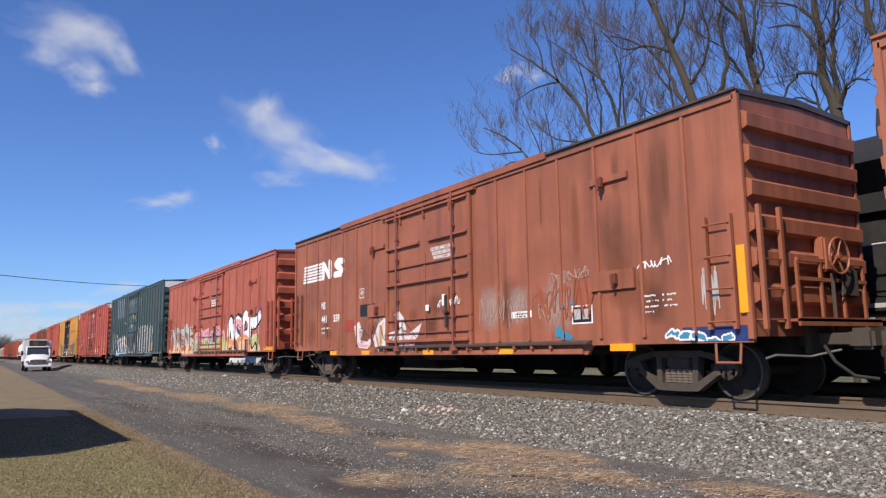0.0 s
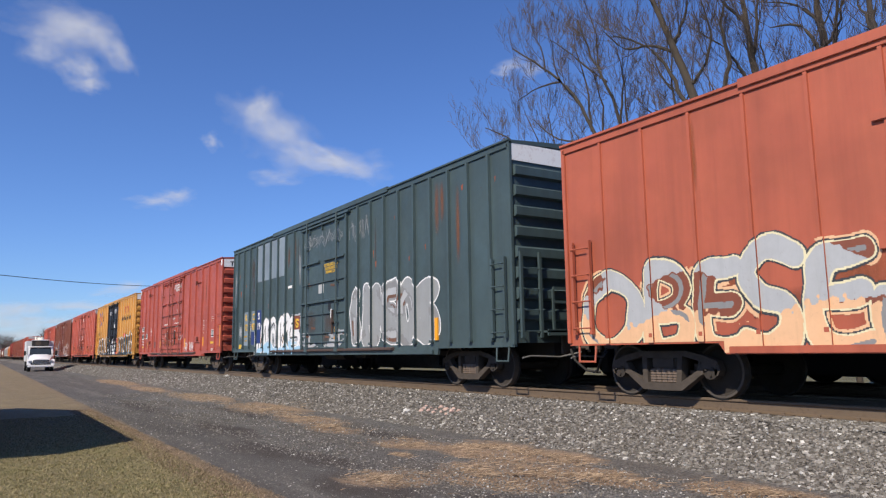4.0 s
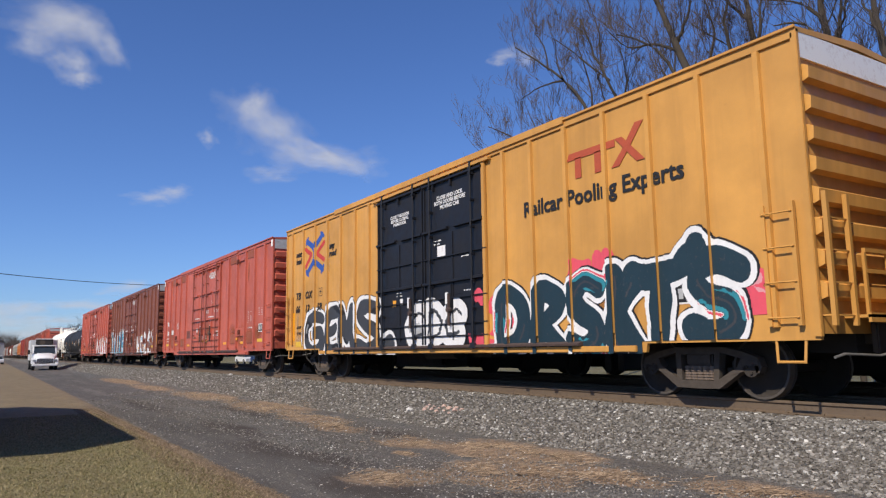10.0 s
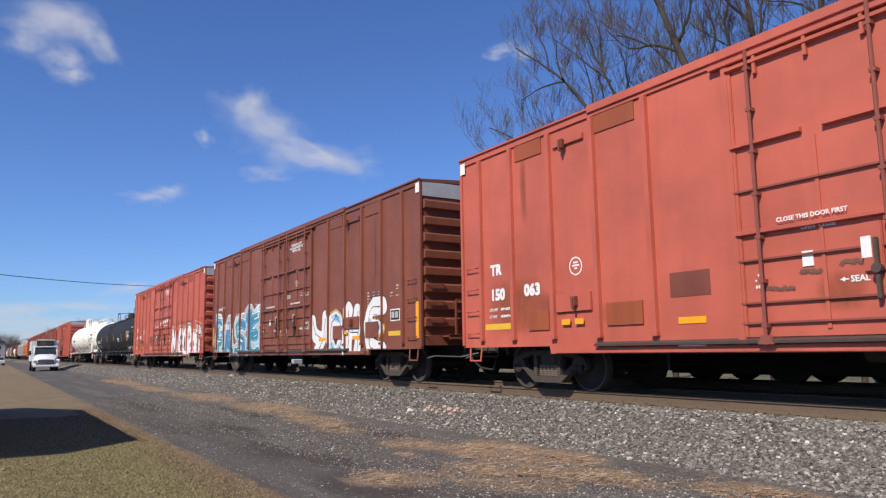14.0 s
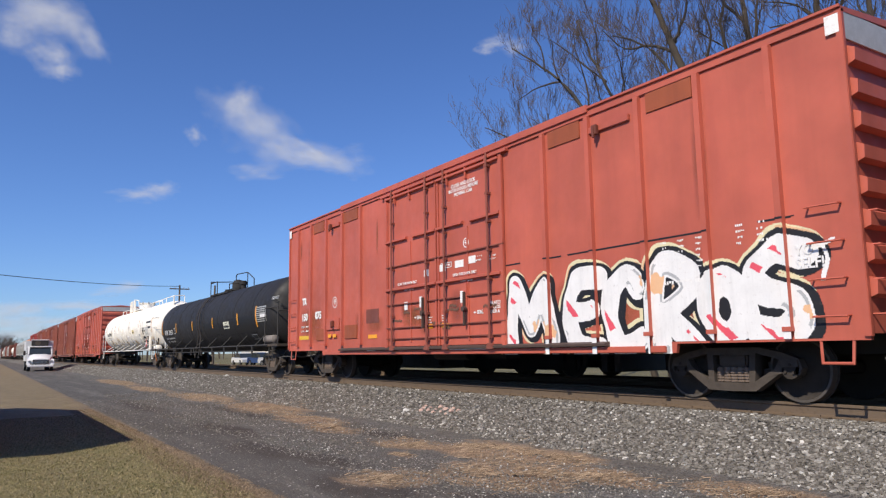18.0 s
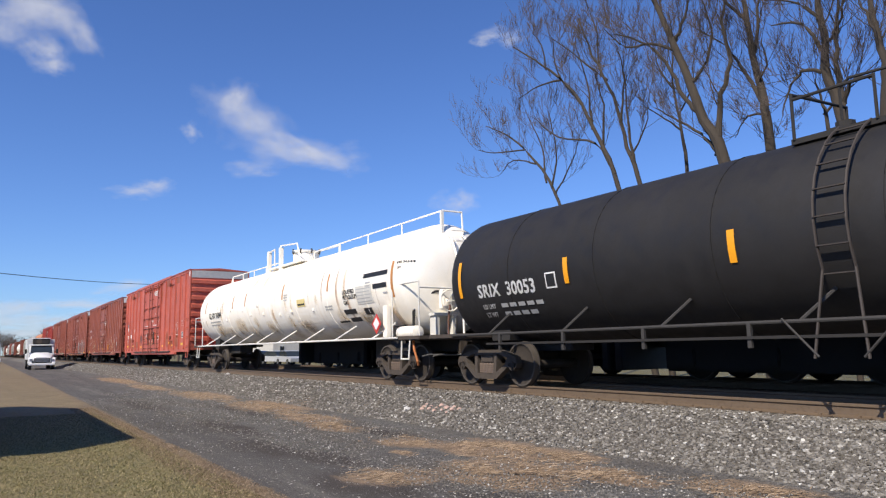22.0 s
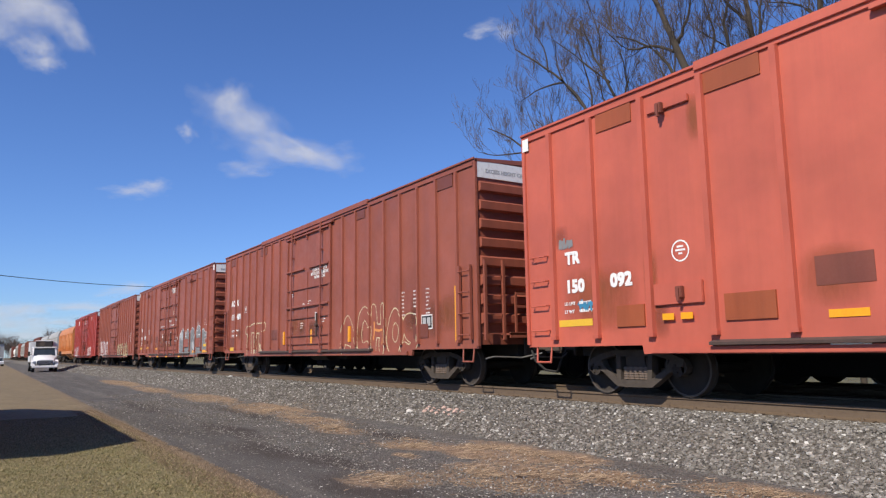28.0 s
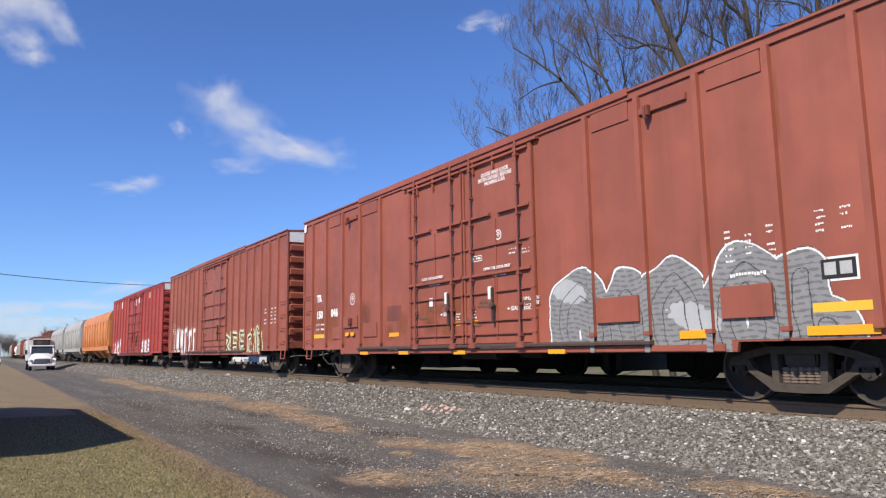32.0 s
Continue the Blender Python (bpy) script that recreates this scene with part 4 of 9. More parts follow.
def plate(car, x0, x1, z0, z1, material, y=None, name="panel", label="", proud=0.006):
    yy = -SIDE if y is None else y
    return part(name, Build().box(x0, x1, yy - proud, yy + 0.001, z0, z1), material, car, label)


GRAB, STIRRUP = {}, {}


def side_ladder(car, x, z0, z1, rungs, mat, w=0.42, stiles=False):
    """Grab irons up the side, with a stirrup step below them."""
    if (mat.name, w) not in GRAB:
        GRAB[mat.name, w] = Build().pipe([(-w / 2, 0, 0), (-w / 2, -0.1, -0.01), (w / 2, -0.1, -0.01), (w / 2, 0, 0)], 0.014, 5).mesh("grab_iron", [mat])
        STIRRUP[mat.name, w] = Build().pipe([(-w / 2, 0.03, 0.9), (-w / 2 + 0.02, 0, 0.56), (w / 2 - 0.02, 0, 0.56), (w / 2, 0.03, 0.9)], 0.02, 6).mesh("stirrup_step", [mat])
    for k in range(rungs):
        part("grab_iron", GRAB[mat.name, w], None, car, at=pose(x, -SIDE, z0 + (z1 - z0) * k / (rungs - 1)))
    if stiles:
        for s in (-1, 1):
            part("ladder_stile", Build().box(x + s * w / 2 - 0.03, x + s * w / 2 + 0.03, -SIDE - 0.09, -SIDE - 0.03, z0 - 0.12, z1 + 0.12), mat, car)
    part("stirrup_step", STIRRUP[mat.name, w], None, car, at=pose(x, -SIDE, 0))


def brake_wheel(car, x, y, z, mat, r=0.27):
    b = Build()
    n = 20
    ring = [(x, y + r * math.cos(2 * math.pi * k / n), z + r * math.sin(2 * math.pi * k / n)) for k in range(n + 1)]
    b.pipe(ring, 0.018, 6)
    for k in range(5):
        a = 2 * math.pi * k / 5
        b.cyl((x - 0.03, y, z), (x, y + r * math.cos(a), z + r * math.sin(a)), 0.014, n=5)
    b.cyl((x - 0.16, y, z), (x + 0.02, y, z), 0.05, n=8)
    part("brake_wheel", b, mat, car, "spoked hand-brake wheel")
    part("brake_housing", Build().box(x - 0.3, x - 0.12, y - 0.16, y + 0.16, z - 0.22, z + 0.3, c=0.03), mat, car)


def car_end(car, L, s, top, mat, plate_mat, ribs, detail, rail, brake):
    """The pressed end of a boxcar with its ladder, brake gear and running board; s is +1 or -1."""
    e = s * L / 2
    lo, hi = (e - 0.05, e) if s > 0 else (e, e + 0.05)
    part("end_wall", Build().box(lo, hi, -SIDE + 0.02, SIDE - 0.02, 0.92, top), mat, car)
    zt = top - (0.42 if plate_mat else 0.2)
    step = (zt - 1.25) / ribs
    b = Build()
    o = [(0, -0.31), (0.10, -0.22), (0.11, 0.17), (0.0, 0.3)]
    for y0, y1 in ((-SIDE + 0.06, SIDE - 0.06),):
        v = [(s * x, y, z * step) for y in (y0, y1) for x, z in o]
        f = [(0, 1, 5, 4), (1, 2, 6, 5), (2, 3, 7, 6), (3, 2, 1, 0), (4, 5, 6, 7)]
        b.add(v, f if s < 0 else [q[::-1] for q in f])
    me = b.mesh("end_rib", [mat])
    for k in range(ribs):
        part("end_rib", me, None, car, at=pose(e, 0, 1.25 + (k + 0.55) * step))
    if plate_mat:
        part("end_plate", Build().box(min(e, e + s * 0.025), max(e, e + s * 0.025), -SIDE + 0.03, SIDE - 0.03, zt + 0.02, top - 0.03), plate_mat, car, "pale plate across the top of the end")
    for q in (-1, 1):
        part("corner_post", Build().box(min(e - s * 0.06, e + s * 0.03), max(e - s * 0.06, e + s * 0.03), q * SIDE - 0.035, q * SIDE + 0.035, 0.88, top, c=0.008), mat, car)
    if not detail:
        return
    x = e + s * 0.16
    me = Build().pipe([(e, -1.40, 0), (x, -1.40, 0), (x, -0.95, 0), (e, -0.95, 0)], 0.014, 5).mesh("grab_iron", [mat])
    for k in range(4):
        part("grab_iron", me, None, car, at=pose(0, 0, 1.15 + 0.42 * k))
    if rail:
        for y in (-1.42, -0.93):
            part("ladder_stile", Build().box(x - 0.03, x + 0.03, y - 0.03, y + 0.03, 1.02, 2.75), mat, car)
    part("crossover_platform", Build().box(min(e, e + s * 0.34), max(e, e + s * 0.34), -0.9, 1.3, 1.12, 1.16).box(min(e + s * .3, e + s * 0.34), max(e + s * .3, e + s * 0.34), -0.9, 1.3, 1.06, 1.18), mat, car)
    for y in (-0.6, 0.0, 0.6, 1.2):
        part("stanchion", Build().box(x - 0.02, x + 0.02, y - 0.025, y + 0.025, 1.16, 2.0), mat, car)
    for z in (1.72, 2.0):
        part("handrail", Build().box(x - 0.025, x + 0.025, -0.6, 1.25, z, z + 0.055), mat, car)
    if brake:
        brake_wheel(car, e + s * 0.33, 0.25, 2.1, mat)
        b = Build().box(min(e, e + s * 0.22), max(e, e + s * 0.22), 0.55, 0.95, 1.5, 1.95, c=0.03)
        b.cyl((e + s * 0.2, 0.25, 1.85), (e + s * 0.2, 0.25, 0.9), 0.03, n=6)
        part("brake_rigging", b, M["frame"], car)


BELLY = {}   # half length of the deep middle of each boxcar's side
# lock rods: body red darkened, the shade on them painted in along with dirt
ROD = plain("shaded_grimy_rod", (0.23, 0.065, 0.045), 0.75, 0.0, 0.35)
LEDGE = plain("grimy_door_track", (0.075, 0.048, 0.04), 0.8, 0, 0.45, 7)
# heights of the stout and of the thin crossbars, as parts of a door leaf
STOUT, THIN = (0.37, 0.69, 0.985), (0.05, 0.12, 0.27, 0.52)
STOUT_LOW, THIN_LOW = (0.045, 0.47, 0.75, 0.985), (0.10, 0.20, 0.59)


def leaf(car, x0, x1, z0, z1, mat, lev, low=False, rods=2, rod_mat=None):
    """One door leaf: sheet, pressed crossbars, lock rods with guides, tie rods and lever."""
    y, rod_mat = -SIDE - 0.03, rod_mat or ROD
    d = part("door", Build().box(x0 + 0.02, x1 - 0.02, y, y + 0.05, z0, z1, c=0.01), mat, car)
    h, w = z1 - z0, x1 - x0
    for f in STOUT_LOW if low else STOUT:
        z = z0 + h * f
        b = Build()
        for a, c in ((0.03, w - 0.03),) if f > 0.9 or f < 0.5 else ((0.03, w * 0.44), (w * 0.56, w - 0.03)):
            b.sweep([(y, z - 0.05), (y - 0.075, z - 0.03), (y - 0.075, z + 0.018), (y, z + 0.04)], x0 + a, x0 + c)
        part("crossbar", b, mat, d)
    for f in THIN_LOW if low else THIN:
        z = z0 + h * f
        part("tie_rod", Build().box(x0 + 0.02, x1 + 0.06, y - 0.045, y - 0.003, z - 0.013, z + 0.013), rod_mat, d)
    for s in (0, 1):
        x = (x0 + 0.06, x1 - 0.06)[s]
        part("stile", Build().box(x - 0.035, x + 0.035, y - 0.03, y, z0, z1, c=0.01), mat, d)
    part("middle_seam", Build().box(x0 + w * 0.49, x0 + w * 0.51, y - 0.02, y, z0 + 0.1, z0 + h * 0.66), mat, d)
    for f in (0.2, 0.5, 0.8):
        part("hanger", Build().box(x0 + w * f - 0.025, x0 + w * f + 0.025, y - 0.06, y, z1 - 0.26, z1 + 0.06, c=0.006), mat, d)
    for k in range(rods):
        x = x0 + w * (0.16 + 0.68 * k / max(1, rods - 1))
        b = Build().cyl((x, y - 0.085, z0 - 0.1), (x, y - 0.085, z1 + 0.12), 0.026, n=7)
        for q in range(7):
            z = z0 + h * (0.04 + 0.92 * q / 6)
            b.box(x - 0.042, x + 0.042, y - 0.11, y, z - 0.025, z + 0.025)
        part("lock_rod", b, rod_mat, d)
        part("rod_foot", Build().prism([(x - 0.12, z0 - 0.09), (x + 0.12, z0 - 0.09), (x + 0.06, z0 + 0.03), (x - 0.06, z0 + 0.03)], y - 0.11, y - 0.05), rod_mat, d)
    x = x0 + w * lev
    b = Build().box(x - 0.12, x + 0.12, y - 0.05, y, z0 + 0.75, z0 + 1.35, c=0.012)
    part("lever_box", b, mat, d)
    b = Build().box(x + 0.03, x + 0.08, y - 0.11, y - 0.05, z0 + 0.42, z0 + 1.15, c=0.008).cyl((x + 0.055, y, z0 + 0.78), (x + 0.055, y - 0.13, z0 + 0.78), 0.06, n=10)
    part("lever", b, LEDGE, d, "grimy locking lever")
    part("lever_plate", Build().box(x - 0.13, x - 0.01, y - 0.056, y - 0.05, z0 + 0.92, z0 + 1.18), M["white"], d)
    return d


ROOFING = plain("sooty_roof_edge", (0.07, 0.045, 0.037), 0.8, 0, 0.4)


def boxcar(label, X0, X1, top, mat, doors, door_mat=None, post_n=5, plate_mat=None, bolster=2.25, detail=True, ladders=True, rail=False, brake=False, roof_mat=None, end_ribs=8, post_w=0.06, post_d=0.07, low=False, rod_mat=None, sill=0.70, posts=None, feet=True, group="boxcars of the train"):
    """A boxcar from X0 to X1 along the track; doors are (from, to) in the same measure."""
    L, xc = X1 - X0, (X0 + X1) / 2
    car = thing("boxcar", label, "boxcar", group)
    MOVERS.append((car, xc))
    ze, h = 0.84, L / 2
    cut = bolster + 1.42 if top < 4.8 else 2.85
    BELLY[car.name] = h - cut - 0.1
    slope = 0.12 if top < 4.8 else 0.03
    o = [(-h, ze), (-h + cut, ze), (-h + cut + slope, sill), (h - cut - slope, sill), (h - cut, ze), (h, ze), (h, top), (-h, top)]
    for s in (-1, 1):
        y = s * SIDE
        part("side_wall", Build().prism(o, min(y, y - s * 0.06), max(y, y - s * 0.06)), mat, car)
    b = Build()
    r = top
    b.sweep([(-SIDE - 0.03, r - 0.05), (-SIDE - 0.03, r + 0.02), (0, r + 0.13), (SIDE + 0.03, r + 0.02), (SIDE + 0.03, r - 0.05), (0, r + 0.02)], -h - 0.03, h + 0.03)
    for k in range(int(L / 1.2)):
        x = -h + 0.6 + 1.2 * k
        b.sweep([(-SIDE - 0.01, r + 0.02), (-SIDE - 0.01, r + 0.045), (0, r + 0.155), (SIDE + 0.01, r + 0.045), (SIDE + 0.01, r + 0.02), (0, r + 0.1)], x - 0.03, x + 0.03)
    part("roof", b, roof_mat or mat, car)
    b = Build().box(-h + 0.3, h - 0.3, -SIDE + 0.08, SIDE - 0.08, 1.02, 1.1)
    b.box(-h + 0.2, h - 0.2, -0.3, 0.3, 0.66, 1.02)
    for k in range(7):
        x = (-0.75 + 0.25 * k) * (h - bolster)
        b.box(x - 0.06, x + 0.06, -SIDE + 0.08, SIDE - 0.08, 0.78, 1.02)
    b.cyl((-1.2, -0.75, 0.75), (0.2, -0.75, 0.75), 0.2, n=12).box(1.0, 1.7, -0.9, -0.5, 0.6, 0.95)
    part("underframe", b, M["under"], car)
    a, c = doors[0][0] - xc, doors[-1][1] - xc
    b = Build().box(-h + 0.02, h - 0.02, -SIDE - 0.035, -SIDE, top - 0.13, top - 0.045, c=0.008)
    b.box(a - 2.85, c + 2.6, -SIDE - 0.07, -SIDE, top - 0.06, top + 0.085, c=0.008)
    part("top_rail", b, mat, car)
    part("roof_edge", Build().box(-h - 0.03, h + 0.03, -SIDE - 0.066, -SIDE - 0.03, top + 0.0, top + 0.045, c=0.006), ROOFING if roof_mat else mat, car)
    part("side_sill", Build().box(-h + cut + 0.2, h - cut - 0.2, -SIDE - 0.05, -SIDE, sill + 0.005, sill + 0.11, c=0.01), mat, car)
    lz = sill + (0.17 if low else 0.115)
    part("door_track", Build().sweep([(-SIDE, lz), (-SIDE - 0.12, lz + 0.01), (-SIDE - 0.125, lz + 0.05), (-SIDE, lz + 0.085)], max(a - 2.85 if not low else a - 0.5, -h + cut), min(c + 2.85 if not low else c + 4.4, h - cut)), LEDGE, car, "grimy steel ledge that carries the doors")
    if detail and low:
        for k in range(14):
            x = a - 0.6 + (c - a + 3.2) * k / 13
            part("track_bracket", Build().box(x - 0.03, x + 0.03, -SIDE - 0.11, -SIDE, sill + 0.115, sill + 0.172), mat, car)
    part("head_track", Build().box(a - 0.25, c + 0.25, -SIDE - 0.1, -SIDE, top - 0.19, top - 0.12, c=0.006), mat, car)
    me = hat(post_w, post_d, sill + 0.32, top - 0.13, feet).mesh("post", [mat])
    xs = list(posts) if posts else [x0 + (x1 - x0) * k / post_n for x0, x1 in ((-h, a), (c, h)) for k in range(1, post_n)]
    for k, x in enumerate(xs):
        part("post", me, None, car, at=pose(x, -SIDE, 0))
        if detail and k % 2:
            part("post", me, None, car, at=pose(x, SIDE, 0, 0, 0, 180))
    for x in (a, c):
        part("door_post", Build().box(x - 0.06, x + 0.06, -SIDE - 0.07, -SIDE, sill + 0.1, top - 0.1, c=0.012), mat, car)
    for k, (d0, d1) in enumerate(doors):
        if k:
            part("door_joint", Build().box(d0 - xc - 0.025, d0 - xc + 0.025, -SIDE - 0.024, -SIDE, sill + 0.2, top - 0.2), door_mat or mat, car)
        leaf(car, d0 - xc, d1 - xc, sill + 0.2, top - 0.2, door_mat or mat, 0.75 if k == 0 else 0.45, low, 2, door_mat or rod_mat)
    for s in (-1, 1):
        car_end(car, L, s, top, mat, plate_mat, end_ribs, detail and s > 0, rail, brake)
    if ladders and detail:
        for s in (-1, 1):
            side_ladder(car, s * (h - 0.42), 1.15, 2.55, 4, mat, stiles=rail)
    for s in (-1, 1):
        truck(car, s * (h - bolster), r=0.457 if top > 4.8 else 0.42)
    coupling(car, L)
    return car, xs


def stripes(car, xs, z=0.93, w=0.36, h=0.11, mat=None):
    """Amber reflector strips along the sill."""
    for x in xs:
        part("reflector", Build().box(x - w / 2, x + w / 2, -SIDE - 0.058, -SIDE, z - h, z), mat or M["reflector"], car, "amber reflector strip")


def upright(car, x, z0=1.15, z1=2.2, w=0.1, y=-SIDE):
    part("reflector", Build().box(x - w / 2, x + w / 2, y - 0.012, y + 0.001, z0, z1), M["reflector"], car, "amber reflector strip")


# ---- tank cars and hoppers ----
def lathe(rings, n=40, mat=0):
    """A closed body round the x axis at height 0: rings are (x, radius)."""
    b = Build()
    v = [(x, r * math.cos(2 * math.pi * k / n), r * math.sin(2 * math.pi * k / n)) for x, r in rings for k in range(n)]
    f = [(i * n + k, i * n + (k + 1) % n, (i + 1) * n + (k + 1) % n, (i + 1) * n + k) for i in range(len(rings) - 1) for k in range(n)]
    f += [tuple(range(n - 1, -1, -1)), tuple((len(rings) - 1) * n + k for k in range(n))]
    b.add(v, [q[::-1] for q in f], mat)
    return b


def tank_shell(half, r, zc, mat, car, label):
    head = 0.62
    rings = [(-half + head * (1 - math.cos(a)), max(0.02, r * math.sin(a))) for a in [math.pi / 2 * k / 9 for k in range(10)]]
    rings += [(-half + head + (2 * half - 2 * head) * k / 12, r) for k in range(1, 12)]
    rings += [(-x, q) for x, q in rings[9::-1]]
    sh = part("shell", lathe(rings), mat, car, label, pose(0, 0, zc), True)
    return sh


def shell_patch(car, r, zc, x0, x1, z0, z1, mat, name="panel", label="", lift=0.006):
    """A sheet or a mark that follows the tank's curve."""
    b, n = Build(), max(2, int((z1 - z0) / 0.12) + 1)
    v = []
    for k in range(n + 1):
        z = z0 + (z1 - z0) * k / n
        y = -math.sqrt(max(0.0, (r + lift) ** 2 - (z - zc) ** 2))
        v += [(x0, y, z), (x1, y, z)]
    b.add(v, [(2 * k, 2 * k + 1, 2 * k + 3, 2 * k + 2) for k in range(n)])
    return part(name, b, mat, car, label)


def shell_letters(car, r, zc, text, size, x, z, mat, name="lettering", label="", squeeze=1.0, half=99.0):
    ob = letters(text, size, mat, car, 0, 0, 0, label, squeeze, name)
    me = ob.data.copy()
    for w in me.vertices:
        zz, xx = z + w.co.y, x + w.co.x
        rr = r * math.sqrt(1 - max(0.0, min(1.0, 1 - (half - xx) / 0.62)) ** 2)      # narrower on the rounded head
        w.co = Vector((xx, -math.sqrt(max(0.0, (rr + 0.008) ** 2 - (zz - zc) ** 2)), zz))
    ob.data, ob.matrix_basis = me, Matrix()
    return ob


def tank_car(label, xc, half, r, zc, mat, rail_mat, white, detail=True, bolster=1.25):
    car = thing("tank_car", label, "tank car", "tank cars of the train")
    MOVERS.append((car, xc))
    tank_shell(half, r, zc, mat, car, "")
    for s in (-1, 1):
        b = Build()
        e0, e1 = sorted((s * (half - 3.2), s * (half + 0.35)))
        b.box(e0, e1, -0.3, 0.3, 0.72, 1.05)
        e0, e1 = sorted((s * (half - 1.9), s * (half - 1.3)))
        b.prism([(e0, 0.95), (e1, 0.95), (e1 + 0.15, zc - 0.7), (e0 - 0.15, zc - 0.7)], -0.9, 0.9)
        part("draft_sill", b, M["under"], car)
    for s in (-1, 1):
        e0, e1 = sorted((s * (half - 1.1), s * (half + 0.42)))
        part("end_platform", Build().box(e0, e1, -1.5, 1.5, 1.02, 1.12, c=0.015), M["frame"], car, "end platform with grated deck")
        truck(car, s * (half - bolster), r=0.445)
        if detail and (white or s > 0):
            part("platform_step", Build().pipe([(s * (half - 0.1), -1.45, 1.05), (s * (half - 0.12), -1.48, 0.55), (s * (half - 0.5), -1.48, 0.55), (s * (half - 0.52), -1.45, 1.05)], 0.022), rail_mat, car)
            p = [(s * (half - 1.0), -1.46, 1.12), (s * (half - 1.0), -1.46, 2.45), (s * (half + 0.35), -1.46, 2.45), (s * (half + 0.38), -1.46, 1.12)]
            part("end_handrail", Build().pipe(p, 0.022, 7), rail_mat, car)
            part("end_handrail", Build().pipe([(s * (half + 0.38), -1.46, 2.3), (s * (half + 0.4), 1.4, 2.3)], 0.022, 7), rail_mat, car)
    coupling(car, 2 * half + 0.6)
    # long side rail with stays
    y = -r - 0.05
    part("side_rail", Build().pipe([(-half + 0.6, y, 1.08), (half - 0.6, y, 1.08)], 0.028, 8), rail_mat, car)
    for k in range(8):
        x = -half + 2.0 + (2 * half - 4.0) * k / 7
        part("rail_stay", Build().cyl((x, y, 1.08), (x + 0.35, -math.sqrt(max(0, r * r - (1.5 - zc) ** 2)), 1.5), 0.026, n=6), rail_mat, car)
    for k in range(7):
        x = -half + 2.6 + (2 * half - 5.2) * k / 6
        part("shell_band", lathe([(x - 0.01, r + 0.002), (x - 0.008, r + 0.012), (x + 0.008, r + 0.012), (x + 0.01, r + 0.002)], 36), mat, car, at=pose(0, 0, zc))
    return car


def hopper(label, X0, X1, top, mat, bays=3):
    """A covered hopper: bulging sides, sloped ends, outlet bays, roof walk."""
    L, xc = X1 - X0, (X0 + X1) / 2
    h = L / 2
    car = thing("covered_hopper", label, "hopper car", "hopper cars of the train")
    MOVERS.append((car, xc))
    o = [(-1.45, 1.5), (-1.57, 2.2), (-1.60, 3.0), (-1.52, 3.9), (-1.25, top - 0.12), (-0.6, top), (0.6, top), (1.25, top - 0.12), (1.52, 3.9), (1.60, 3.0), (1.57, 2.2), (1.45, 1.5)]
    b = Build().sweep(o, -h + 0.5, h - 0.5)
    part("hopper_body", b, mat, car)
    part("side_sill", Build().box(-h, h, -1.52, -1.38, 1.15, 1.5, c=0.01), mat, car)
    for s in (-1, 1):
        e = s * h
        for q in (-1.4, 1.4):
            part("end_post", Build().box(min(e, e - s * 0.18), max(e, e - s * 0.18), q - 0.1, q + 0.1, 1.0, 3.6), mat, car)
        part("end_sill", Build().box(min(e, e - s * 1.6), max(e, e - s * 1.6), -1.4, 1.4, 0.95, 1.2), mat, car)
        truck(car, s * (h - 1.9))
    for k in range(bays):
        x = (k - (bays - 1) / 2) * (L - 6.4) / bays
        w = (L - 6.8) / bays / 2
        b = Build()
        v = [(x - w, -1.35, 1.5), (x + w, -1.35, 1.5), (x + w, 1.35, 1.5), (x - w, 1.35, 1.5), (x - 0.4, -0.45, 0.45), (x + 0.4, -0.45, 0.45), (x + 0.4, 0.45, 0.45), (x - 0.4, 0.45, 0.45)]
        b.add(v, [(0, 1, 5, 4), (1, 2, 6, 5), (2, 3, 7, 6), (3, 0, 4, 7), (4, 5, 6, 7)])
        part("outlet_bay", b, mat, car)
    for k in range(10):
        x = -h + 0.9 + (L - 1.8) * k / 9
        part("side_rib", Build().box(x - 0.05, x + 0.05, -1.64, -1.5, 1.5, 3.6), mat, car)
    part("roof_walk", Build().box(-h + 0.4, h - 0.4, -0.35, 0.35, top + 0.12, top + 0.17).box(-h + 0.4, h - 0.4, -0.3, -0.26, top, top + 0.12), M["frame"], car)
    coupling(car, L)
    return car


# ---- spray paint ----
FORMS = (   # simple strokes in a unit box, as bent lines
    ((0.1, 0, 0.2, 1), (0.2, 1, 0.8, 0.75), (0.8, 0.75, 0.3, 0.5), (0.3, 0.5, 0.9, 0)),
    ((0.85, 0.9, 0.2, 0.8), (0.2, 0.8, 0.15, 0.2), (0.15, 0.2, 0.85, 0.05), (0.85, 0.05, 0.8, 0.45)),
    ((0.15, 0.05, 0.2, 0.95), (0.2, 0.5, 0.75, 0.5), (0.2, 0.95, 0.85, 0.9), (0.15, 0.05, 0.85, 0.1)),
    ((0.1, 0, 0.25, 1), (0.25, 1, 0.5, 0.4), (0.5, 0.4, 0.75, 1), (0.75, 1, 0.9, 0)),
    ((0.9, 0.9, 0.25, 0.85), (0.25, 0.85, 0.3, 0.5), (0.3, 0.5, 0.8, 0.4), (0.8, 0.4, 0.7, 0.05), (0.7, 0.05, 0.1, 0.1)),
    ((0.1, 0, 0.5, 1), (0.5, 1, 0.9, 0), (0.3, 0.4, 0.75, 0.4)),
    ((0.15, 0, 0.2, 1), (0.2, 1, 0.8, 0.8), (0.8, 0.8, 0.8, 0.2), (0.8, 0.2, 0.15, 0)),
    ((0.1, 0.95, 0.9, 1), (0.5, 0.97, 0.45, 0)),
)


